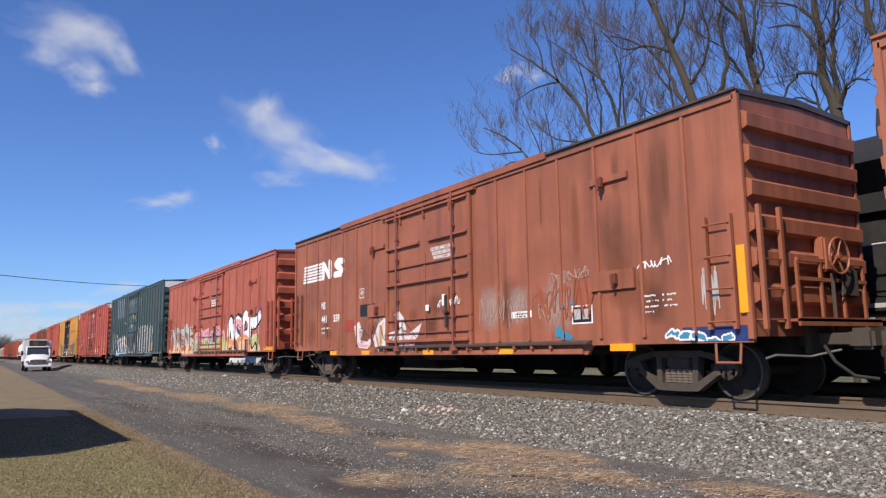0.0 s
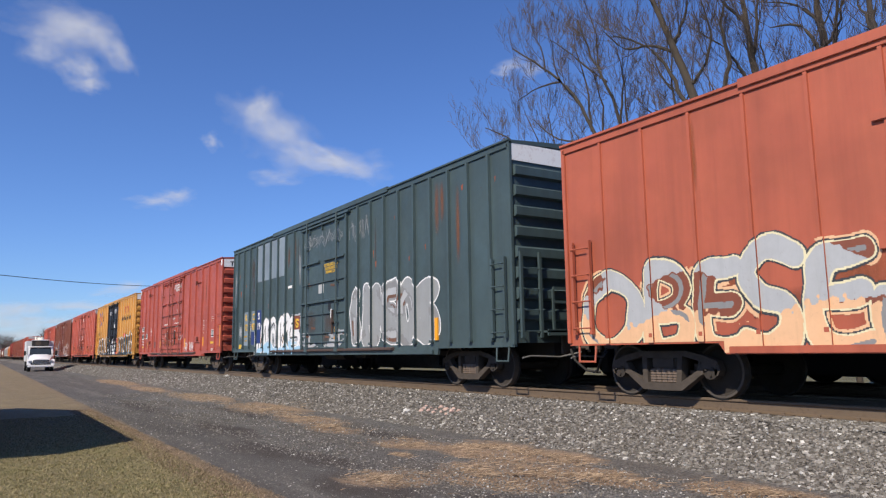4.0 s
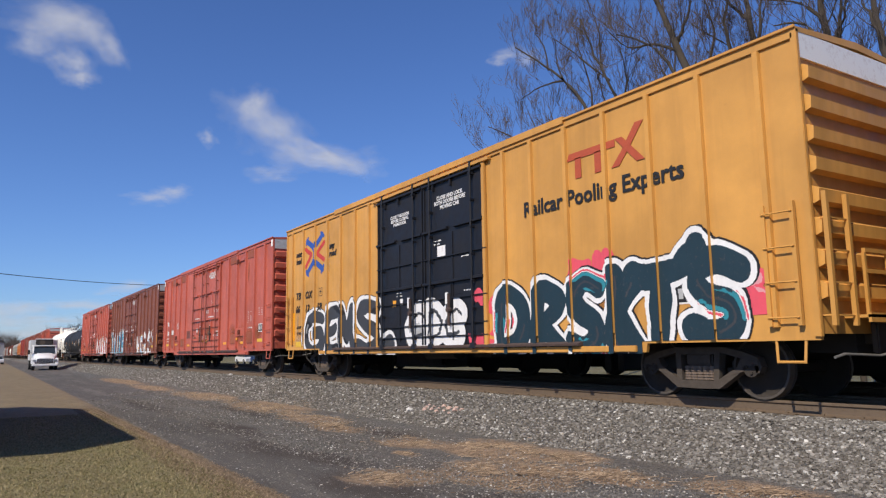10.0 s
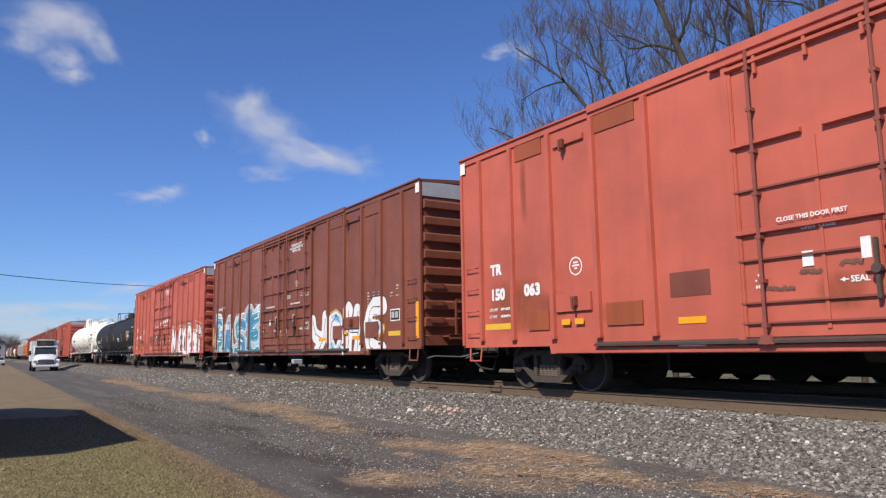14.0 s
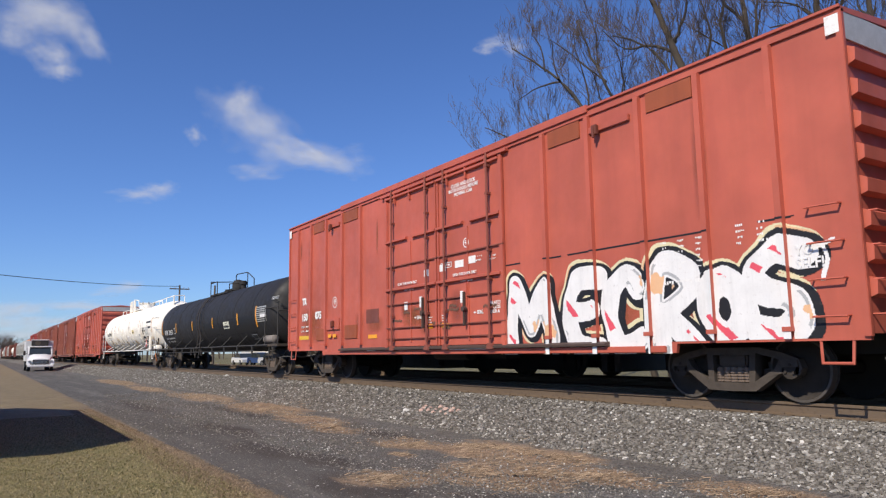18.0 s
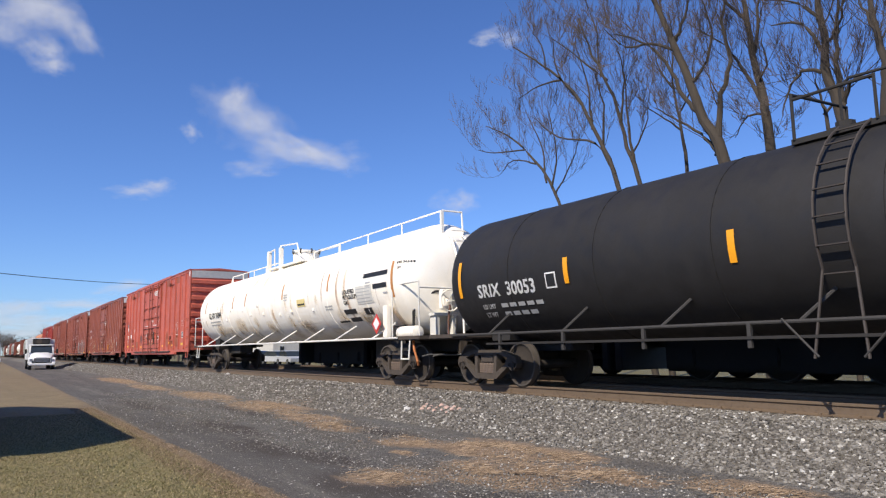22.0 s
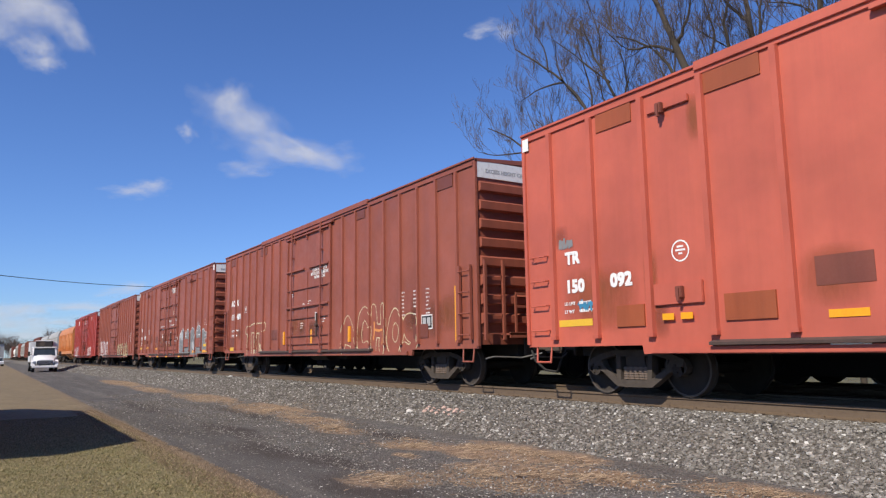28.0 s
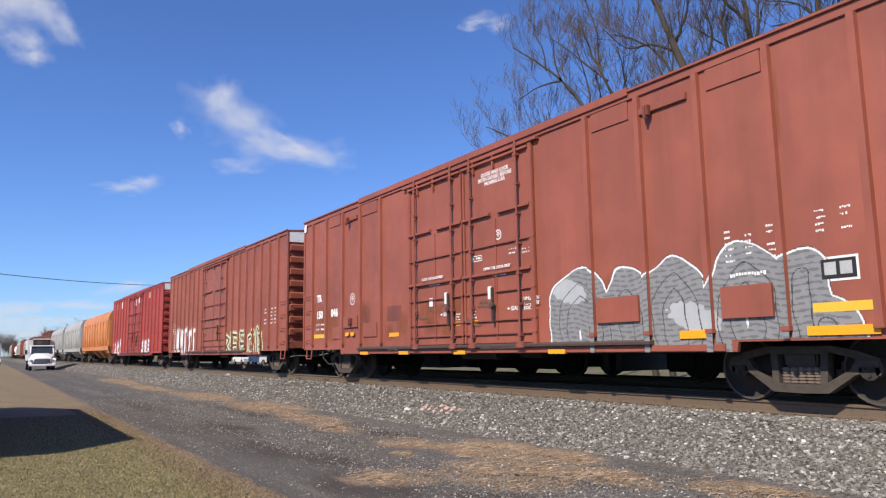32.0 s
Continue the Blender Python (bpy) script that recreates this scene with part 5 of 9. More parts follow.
def lines_distance(U, V, segs):
    d = np.full(U.shape, 9.0)
    for x0, y0, x1, y1 in segs:
        ax, ay = x1 - x0, y1 - y0
        k = np.clip(((U - x0) * ax + (V - y0) * ay) / (ax * ax + ay * ay + 1e-9), 0, 1)
        d = np.minimum(d, np.hypot(U - x0 - k * ax, V - y0 - k * ay))
    return d


SIGNS = {   # strokes of single characters in a unit box, each a line through (x, z) points
    "A": ((0.08, 0, 0.22, 0.5, 0.48, 1, 0.75, 0.5, 0.95, 0), (0.25, 0.38, 0.78, 0.38)),
    "B": ((0.15, 0, 0.15, 1, 0.7, 0.9, 0.7, 0.6, 0.2, 0.52, 0.85, 0.4, 0.8, 0.06, 0.15, 0),),
    "C": ((0.92, 0.8, 0.6, 1.0, 0.2, 0.8, 0.12, 0.4, 0.35, 0.05, 0.9, 0.1),),
    "D": ((0.15, 0, 0.2, 1, 0.7, 0.9, 0.92, 0.5, 0.7, 0.08, 0.1, 0),),
    "E": ((0.95, 1.0, 0.35, 0.95, 0.15, 0.55, 0.3, 0.08, 0.95, 0.05), (0.2, 0.52, 0.8, 0.55)),
    "F": ((0.3, 0, 0.25, 0.5, 0.3, 0.9, 0.6, 1.0, 1.0, 0.88), (0.25, 0.48, 0.85, 0.52)),
    "G": ((0.95, 0.9, 0.5, 1.0, 0.12, 0.75, 0.12, 0.25, 0.5, 0.0, 0.9, 0.15, 0.9, 0.5, 0.55, 0.48),),
    "H": ((0.15, 0, 0.2, 1), (0.8, 0, 0.85, 1), (0.2, 0.5, 0.8, 0.5)),
    "I": ((0.5, 0, 0.5, 1),),
    "K": ((0.2, 0, 0.2, 1), (0.9, 1, 0.3, 0.5, 0.95, 0)),
    "M": ((0.08, 0, 0.2, 1.0), (0.2, 1.0, 0.5, 0.35), (0.5, 0.35, 0.78, 1.0), (0.78, 1.0, 0.92, 0)),
    "O": ((0.5, 1, 0.88, 0.75, 0.88, 0.25, 0.5, 0, 0.12, 0.25, 0.12, 0.75, 0.5, 1),),
    "P": ((0.2, 0, 0.2, 1, 0.75, 0.95, 0.85, 0.7, 0.6, 0.5, 0.2, 0.5),),
    "R": ((0.15, 0, 0.18, 1, 0.7, 0.95, 0.8, 0.7, 0.25, 0.48), (0.35, 0.46, 0.65, 0.25, 0.95, 0)),
    "S": ((0.92, 0.9, 0.5, 1.0, 0.15, 0.8, 0.35, 0.55, 0.8, 0.4, 0.85, 0.15, 0.5, 0.0, 0.08, 0.08),),
    "T": ((0.0, 0.92, 1.0, 1.0), (0.52, 0.95, 0.45, 0)),
    "W": ((0.0, 1, 0.25, 0, 0.5, 0.7, 0.7, 0, 1.0, 1),),
    "Y": ((0.08, 1, 0.2, 0.6, 0.55, 0.5), (0.9, 1, 0.75, 0.4, 0.3, 0)),
    "=": ((0.15, 0.75, 0.6, 0.7), (0.15, 0.4, 0.75, 0.4), (0.1, 0.05, 0.95, 0.05)),
    "~": ((0.0, 0.2, 0.3, 0.5, 0.6, 0.2, 0.95, 0.9),),
}


def sign_strokes(char):
    """The straight pieces of a character: lines of four points or more are rounded off."""
    out = []
    for q in SIGNS[char]:
        p = [Vector(q[k:k + 2]) for k in range(0, len(q), 2)]
        if len(p) > 3:
            fine = []
            for k in range(len(p) - 1):
                p0, p1, p2, p3 = p[max(k - 1, 0)], p[k], p[k + 1], p[min(k + 2, len(p) - 1)]
                fine += [0.5 * (2 * p1 + (p2 - p0) * u + (2 * p0 - 5 * p1 + 4 * p2 - p3) * u * u + (3 * p1 - p0 - 3 * p2 + p3) * u ** 3) for u in (0.0, 0.25, 0.5, 0.75)]
            p = fine + [p[-1]]
        out += [(*a, *b) for a, b in zip(p, p[1:])]
    return out


COATS = {}   # how many coats of spray paint a car has


def lay(car, name, G, x0, z0, cell, row, mats, posts=(), proud=0.07, flats=(), label=""):
    """Paint on a car's side from a field of coat numbers; it follows posts and raised sheets."""
    nz, nx = G.shape
    COATS[car.name] = COATS.get(car.name, 0) + 1
    lift = 0.003 + 0.0013 * (COATS[car.name] % 8)
    across, up = np.abs(x0 + cell * (np.arange(nx) + 0.5)), z0 + row * np.arange(nz)
    G = np.where((across[None] > BELLY[car.name]) & (up[:, None] < 0.865), 0, G)     # no sheet there, over the trucks
    b = Build()
    zone = lambda x: next((f[2] for f in flats if f[0] <= x <= f[1]), next((proud for p in posts if abs(x - p) < 0.052), 0.0))
    stand = np.array([zone(x0 + cell * (k + 0.5)) for k in range(nx)])
    cuts = np.flatnonzero(np.diff(stand)) + 1
    for j in range(nz):
        line = G[j]
        ends = np.unique(np.concatenate([[0], np.flatnonzero(np.diff(line)) + 1, cuts, [nx]]))
        za = z0 + row * j
        for a, c in zip(ends, ends[1:]):
            if line[a]:
                y = -SIDE - stand[a] - lift
                xa, xb = x0 + cell * a, x0 + cell * c
                b.add([(xa, y, za), (xb, y, za), (xb, y, za + row), (xa, y, za + row)], [(0, 1, 2, 3)], int(line[a]) - 1)
    ob = part(name, b, mats, car, label)
    ob["kind"] = "stuff"
    return ob


def strokes(car, coats, posts=(), proud=0.07, label=""):
    """An emblem of thick strokes: coats of (material, radius, [(x, z, x, z), ...])."""
    pts = [v for c in coats for q in c[2] for v in (q[:2], q[2:])]
    m = max(c[1] for c in coats) + 0.02
    x0, x1, z0, z1 = min(p[0] for p in pts) - m, max(p[0] for p in pts) + m, min(p[1] for p in pts) - m, max(p[1] for p in pts) + m
    cell = 0.01
    U, V = np.meshgrid(np.arange(x0, x1, cell) + cell / 2, np.arange(z0, z1, cell) + cell / 2)
    G = np.zeros(U.shape, int)
    for k, c in enumerate(coats):
        G[lines_distance(U, V, c[2]) < c[1]] = k + 1
    return lay(car, "emblem", G, x0, z0, cell, cell, [c[0] for c in coats], posts, proud, (), label)


def spray(car, x0, x1, z0, z1, count, coats, seed, posts=(), proud=0.07, wobble=0.12, label="bold sprayed lettering shapes in layered colours", flats=(), word="", sway=1.0):
    """Sprayed letter-like shapes, cut off at the sill. coats: (reach, material, where, shift) from the outermost to the fill;
    a reach (a, b) leaves the inside open; where is a level that a slow wave must pass, or (height,) below which the coat lies.
    flats: zones (x0, x1, proud) where the sheet stands out."""
    rnd = random.Random(seed)
    cell, row = 0.012, 0.014
    reach = max(max(c[0]) if isinstance(c[0], tuple) else c[0] for c in coats)
    xa_, xb_ = x0 - 0.06, x1 + 0.06
    nx, nz = int((xb_ - xa_) / cell), int((z1 + 0.05 - z0) / row)
    U, V = np.meshgrid(xa_ + cell * (np.arange(nx) + 0.5), z0 + row * (np.arange(nz) + 0.5))
    count = len(word) or count
    ins = reach * 0.85
    w = (x1 - x0 - 2 * ins) / count
    deep = 0.1 if z0 < 0.8 else -ins      # murals run down behind the sill's edge
    segs, lo, hi = [], z0 - deep, z1 - ins - 0.05
    if isinstance(word, tuple):      # characters with a box each: (character, x0, x1, z0, z1)
        segs = [[a + (c - a) * q[0], d + (e - d) * q[1], a + (c - a) * q[2], d + (e - d) * q[3]] for char, a, c, d, e in word for q in sign_strokes(char)]
        count, sway = 0, sway * 0.45
    for k in range(count):
        form = sign_strokes(word[k]) if word else FORMS[rnd.randrange(len(FORMS))]
        a, lean, lift = x0 + ins + w * k, rnd.uniform(-0.05, 0.2) * (0 if word == "=" else 1), rnd.uniform(0, wobble)
        for q in form:
            pt = []
            for i in (0, 2):
                fx, fz = q[i] + rnd.uniform(-0.05, 0.05), q[i + 1] + rnd.uniform(-0.04, 0.04)
                pt += [a + w * (0.04 + 0.9 * fx + lean * (fz - 0.5)), lo + (hi - lo) * fz * (1 - lift)]
            segs.append(pt)
    U2 = U + sway * (0.05 * np.sin(V * 5.5 + seed) + 0.022 * np.sin(V * 13 + U * 4))
    V2 = V + sway * (0.05 * np.sin(U * 4.2 + seed * 2) + 0.02 * np.sin(U * 11 + seed))
    D = lines_distance(U2, V2, segs) * (1 + 0.16 * np.sin(U * 3.1 + V * 4.3 + seed))
    fuzz = 0.5 * (np.sin(U * 37 + V * 11) + np.sin(V * 41 - U * 17))
    wave = np.sin(U * 2.3 + seed) * 0.5 + np.sin(V * 5.1 + U * 1.1 + seed * 3) * 0.5 + 0.06 * fuzz
    G = np.zeros(U.shape, int)
    mats = []
    for c in coats:
        mats.append(c[1])
        E = D
        if len(c) > 3:
            E = np.roll(D, (int(c[3][1] / row), int(c[3][0] / cell)), (0, 1))
        inside = (E < c[0][1]) & (E >= c[0][0]) if isinstance(c[0], tuple) else E < c[0]
        if len(c) > 2 and c[2] is not None:
            if c[2] in ("s", "h"):      # slanting or level streaks
                inside &= np.sin(U * 9 + V * 13 + 2 * np.sin(V * 3 + seed)) > 0.72 if c[2] == "s" else np.sin(V * 75 + 5 * np.sin(U * 1.7 + seed) + 2 * np.sin(U * 7)) + 0.7 * fuzz > 0.55
                G[inside] = len(mats)
                continue
            inside &= V + 0.07 * fuzz + 0.12 * np.sin(U * 2.7 + seed) < c[2][0] if isinstance(c[2], tuple) else wave > c[2]
        G[inside] = len(mats)
    return lay(car, "graffiti", G, xa_, z0, cell, row, mats, posts, proud, flats, label)


def scribble(car, x0, x1, z0, z1, mat, seed, count=5, thick=0.016, flat=0.0, label="thin sprayed scribble"):
    """One thin continuous line that loops along."""
    rnd = random.Random(seed)
    b, pts = Build(), []
    for k in range(count * 7):
        f = k / (count * 7 - 1)
        pts.append((x0 + (x1 - x0) * (f + 0.06 * math.sin(k * 1.9 + seed) + rnd.uniform(-0.05, 0.05)), z0 + (z1 - z0) * (0.5 + 0.5 * math.sin(k * 2.4 + seed) * rnd.uniform(0.4, 1.0))))
    y = -SIDE - 0.005 - flat
    bent = []
    for k in range(1, len(pts) - 2):
        p0, p1, p2, p3 = (Vector(q) for q in pts[k - 1:k + 3])
        for i in range(4):
            u = i / 4
            bent.append(tuple(0.5 * (2 * p1 + (p2 - p0) * u + (2 * p0 - 5 * p1 + 4 * p2 - p3) * u * u + (3 * p1 - p0 - 3 * p2 + p3) * u ** 3)))
    pts = bent
    for (a, c), (d, e) in zip(pts, pts[1:]):
        y -= 0.0001
        n = math.hypot(d - a, e - c) + 1e-6
        ox, oz = -(e - c) / n * thick / 2, (d - a) / n * thick / 2
        b.add([(a - ox, y, c - oz), (d - ox, y, e - oz), (d + ox, y, e + oz), (a + ox, y, c + oz)], [(0, 1, 2, 3)])
    ob = part("graffiti", b, mat, car, label)
    ob["kind"] = "stuff"
    return ob


def ring_mark(car, x, z, r, mat, square=False, flat=0.0):
    b, n, y = Build(), 4 if square else 18, -SIDE - 0.005 - flat
    v = []
    for k in range(n):
        a = 2 * math.pi * (k + (0.5 if square else 0)) / n
        q = r * (1.35 if square else 1)
        v += [(x + q * math.cos(a), y, z + q * math.sin(a)), (x + (q - 0.025) * math.cos(a), y, z + (q - 0.025) * math.sin(a))]
    b.add(v, [(2 * k, 2 * ((k + 1) % n), 2 * ((k + 1) % n) + 1, 2 * k + 1) for k in range(n)])
    for k, w in enumerate((0.6, 0.9, 0.35)):
        b.box(x - r * w * 0.6, x + r * w * 0.6, y, y + 0.003, z + r * (0.3 - 0.32 * k), z + r * (0.48 - 0.32 * k))
    ob = part("stencil_mark", b, mat, car)
    ob["kind"] = "stuff"
    return ob


# ---- the train, car by car ----
RED1 = paint("faded_red_paint", (0.45, 0.098, 0.060), 0.2, 0.2)
RED2 = paint("brick_red_paint", (0.37, 0.072, 0.045), 0.25, 0.25)
RED3 = paint("oxide_red_paint", (0.268, 0.073, 0.043), 0.3, 0.3)
RED4 = paint("deep_red_paint", (0.33, 0.040, 0.028), 0.4, 0.5)
BROWN1 = paint("rust_brown_paint", (0.275, 0.086, 0.043), 0.6, 0.75, 0.55, 1.35)
BROWN2 = paint("dark_brown_paint", (0.20, 0.058, 0.030), 0.3, 0.3)
BROWN3 = paint("sooty_brown_paint", (0.19, 0.055, 0.034), 0.6, 0.6)
ORANGE2 = paint("orange_red_paint", (0.375, 0.09, 0.046), 0.3, 0.4)
TEAL = paint("slate_teal_paint", (0.043, 0.072, 0.077), 0.9, 0.45)
YELLOW = paint("golden_yellow_paint", (0.56, 0.275, 0.058), 0.15, 0.3)
NAVY = paint("blue_black_paint", (0.0065, 0.0070, 0.0105), 0.05, 0.2, 0.55, 1.3, 0.015)
ROOF = paint("sooty_roof", (0.06, 0.045, 0.04), 0.3)
PATCH = paint("rust_orange_patch", (0.30, 0.07, 0.022), 0.3, 0.4)
DARKP = paint("dark_brown_patch", (0.17, 0.046, 0.028), 0.2)
def tank_white():
    """Cream-white tank paint with rust runs, scuffs and dusty films."""
    n = Nodes("tank_white_paint", 0.42)
    c = n.mix(n.ramp(n.noise(0.7, 6, 0.65), (0.35, 0.0), (0.7, 1.0)), (0.96, 0.93, 0.85), (0.95, 0.87, 0.73))
    run = n.ramp(n.noise(1.0, 6, 0.7, n.scaled((4.5, 0.5, 0.22))), (0.54, 0.0), (0.74, 0.4))
    c = n.mix(run, c, (0.70, 0.58, 0.42))
    c = n.mix(n.ramp(n.noise(1.6, 7, 0.75, n.scaled((3.0, 1.0, 0.4))), (0.62, 0.0), (0.74, 0.45)), c, (0.36, 0.2, 0.1))
    c = n.mix(n.ramp(n.noise(26, 4), (0.55, 0.0), (0.85, 0.2)), c, (0.45, 0.38, 0.3))
    n.bump(n.noise(1.5, 3), 0.1, 0.03)
    return n.done(c)


TANKW = tank_white()
TANKB = paint("tank_black_paint", (0.0085, 0.0078, 0.0080), 0.15, 0.4, 0.66, 1.5, 0.025)
GLOSSB = plain("fresh_black_paint", (0.0045, 0.0042, 0.0045), 0.6)
HOPO = paint("orange_hopper_paint", (0.55, 0.20, 0.055), 0.7, 0.7)
HOPG = paint("grey_hopper_paint", (0.38, 0.37, 0.34), 0.4, 0.7)


def spray_paint(name, c):
    n = Nodes("spray_" + name, 0.55)
    k = n.mix(n.noise(2.5, 6, 0.7), shade(c, 0.78), shade(c, 1.1))
    k = n.mix(n.ramp(n.noise(1.2, 6, 0.7, n.scaled((5, 5, 0.5))), (0.5, 0.0), (0.75, 0.35)), k, shade(c, 0.55))
    return n.done(n.mix(n.ramp(n.noise(14, 6, 0.75), (0.58, 0.0), (0.75, 0.45)), k, (0.20, 0.13, 0.11)))


S = {k: spray_paint(k, c) for k, c in dict(
    dim=(0.30, 0.31, 0.31), white=(0.80, 0.79, 0.78), black=(0.012, 0.012, 0.014), charcoal=(0.045, 0.048, 0.055), cream=(0.74, 0.66, 0.42), pink=(0.72, 0.33, 0.36),
    hot=(0.75, 0.09, 0.13), peach=(0.76, 0.46, 0.26), orange=(0.70, 0.28, 0.08), purple=(0.10, 0.05, 0.22), lime=(0.50, 0.52, 0.20), teal=(0.03, 0.24, 0.30),
    petrol=(0.012, 0.035, 0.05), sky=(0.36, 0.58, 0.74), blue=(0.05, 0.23, 0.38), grey=(0.24, 0.24, 0.24), silver=(0.42, 0.43, 0.44), navy=(0.02, 0.04, 0.16), olive=(0.30, 0.31, 0.14), ash=(0.15, 0.15, 0.152)).items()}


GRIME = plain("greasy_grime", (0.15, 0.075, 0.05), 0.8, 0, 0.5, 9)
BLUEGREY = paint("blue_grey_patch", (0.19, 0.235, 0.275), 0.5, 0.5)
GHOST = plain("ghosted_spray", (0.40, 0.25, 0.20), 0.7, 0, 0.25, 3)
FADED = plain("faded_white_spray", (0.66, 0.60, 0.60), 0.6, 0, 0.25, 3)


def warning(car, x, z, size, mat, lines=("CLOSE AND LOCK", "BOTH DOORS BEFORE", "MOVING CAR"), flat=0.03):
    letters("\n".join(lines), size, mat, car, x, -SIDE - flat - 0.006, z, align="CENTER")


def black_boxes(car, x0, x1, z0, z1, edge=None):
    """The lubrication stencil: a dark square with pale fields."""
    plate(car, x0, x1, z0, z1, M["white"] if edge is None else edge, name="stencil_box", proud=0.004)
    w = (x1 - x0)
    plate(car, x0 + 0.06 * w, x1 - 0.06 * w, z0 + 0.03, z1 - 0.03, M["black"], name="stencil_box", proud=0.008)
    b = Build()
    for k in (0.14, 0.54):
        b.box(x0 + k * w, x0 + (k + 0.3) * w, -SIDE - 0.011, -SIDE - 0.006, z0 + 0.08, z1 - 0.07)
    part("stencil_field", b, M["grey"], car)


def lever_frame(car, x0, x1, z0, z1, mat, foot=True):
    """The framed strip of a side with a latch box at its head and foot."""
    part("latch_frame", Build().box(x0, x1, -SIDE - 0.05, -SIDE, z1, z1 + 0.12, c=0.01), mat, car)
    if foot:
        part("latch_frame", Build().box(x0 - 0.05, x1 + 0.05, -SIDE - 0.05, -SIDE, z0, z0 + 0.34, c=0.01), mat, car)
    for z in (z0 + 0.18, z1 + 0.02) if foot else (z1 + 0.02,):
        x = x0 + 0.6 * (x1 - x0) if z < 3 else x0 + 0.3
        b = Build().box(x - 0.06, x + 0.06, -SIDE - 0.13, -SIDE - 0.05, z - 0.09, z + 0.09, c=0.01)
        b.box(x - 0.02, x + 0.02, -SIDE - 0.15, -SIDE - 0.1, z - 0.14, z + 0.06)
        part("latch", b, DARKP, car)


def load_lines(car, x, z, size, mat, y=None, wide=0.36):
    """Load limit and light weight, with bars for the figures."""
    yy = -SIDE - 0.006 if y is None else y
    letters("LD LMT", size, mat, car, x, yy, z)
    letters("LT WT", size, mat, car, x, yy, z - size * 1.7)
    bars(car, x + size * 4.6, z + size * 0.75, 2, 1, mat, w=wide, h=size * 0.8, pitch=size * 1.7, y=yy, seed=int(z * 90))


def smear_material(name, colour, most, run=0.35):
    """A thin film of rust, soot or chalk with ragged, fading edges."""
    n = Nodes(name, 0.85)
    t = n.t
    gen = t.nodes.new("ShaderNodeTexCoord").outputs["Generated"]
    gx, gy, gz = n.xyz(gen)
    fade = lambda v: n.math("MULTIPLY", n.math("MULTIPLY", v, n.math("SUBTRACT", 1.0, v)), 4.0)
    mask = n.math("MULTIPLY", fade(gx), fade(gz))
    grain = n.math("MULTIPLY", n.noise(5.0, 7, 0.72, n.scaled((1.0, 1.0, run))), 1.6)
    n.bsdf.inputs["Base Color"].default_value = rgb(colour)
    n.put(n.ramp(n.math("MULTIPLY", mask, grain), (0.12, 0.0), (0.85, most)), n.bsdf.inputs["Alpha"])
    return n.m


SMEAR = {"rust": smear_material("rust_film", (0.11, 0.045, 0.024), 0.36, 0.2), "soot": smear_material("soot_film", (0.06, 0.032, 0.024), 0.32, 0.3),
         "chalk": smear_material("chalk_film", (0.5, 0.4, 0.36), 0.5, 0.8), "orange": smear_material("bare_rust_film", (0.26, 0.085, 0.03), 0.5, 0.3), "cream": smear_material("tan_film", (0.66, 0.5, 0.3), 0.4, 0.4), "run": smear_material("rust_run_film", (0.5, 0.26, 0.09), 0.5, 0.1),
         "dust": smear_material("dust_film", (0.42, 0.33, 0.22), 0.45, 0.3)}


def smear(car, kind, x0, x1, z0, z1, flat=0.0):
    y = -SIDE - flat - 0.0022
    return part("stain", Build().add([(x0, y, z0), (x1, y, z0), (x1, y - 0.0002, z1), (x0, y - 0.0002, z1)], [(0, 1, 2, 3)]), SMEAR[kind], car)


def weather(car, h, top, seed, count, kinds, doors=((-2.4, 2.4),), scuffs=5):
    """Stains scattered over a side: runs under the roof, scuffs on the doors, splashes at the foot."""
    rnd = random.Random(seed)
    for k in range(count):
        kind, w = rnd.choice(kinds), rnd.uniform(0.25, 1.1)
        x = rnd.uniform(-h + 0.2, h - 1.3)
        if any(a - w < x < c for a, c in doors):
            continue
        if rnd.random() < 0.5:
            z1 = top - rnd.uniform(0.15, 0.6)
            smear(car, kind, x, x + w * 0.3, z1 - rnd.uniform(0.8, 2.4), z1)
        else:
            z0 = 0.88 + rnd.uniform(0, 0.5)
            smear(car, kind, x, x + w, z0, z0 + rnd.uniform(0.4, 1.2))
    for a, c in doors:
        for k in range(scuffs):
            x = a + (c - a) * rnd.uniform(0.02, 0.75)
            z = rnd.uniform(0.95, 1.6)
            smear(car, rnd.choice(kinds), x, x + rnd.uniform(0.5, 1.0), z, z + rnd.uniform(0.4, 0.9), 0.031)


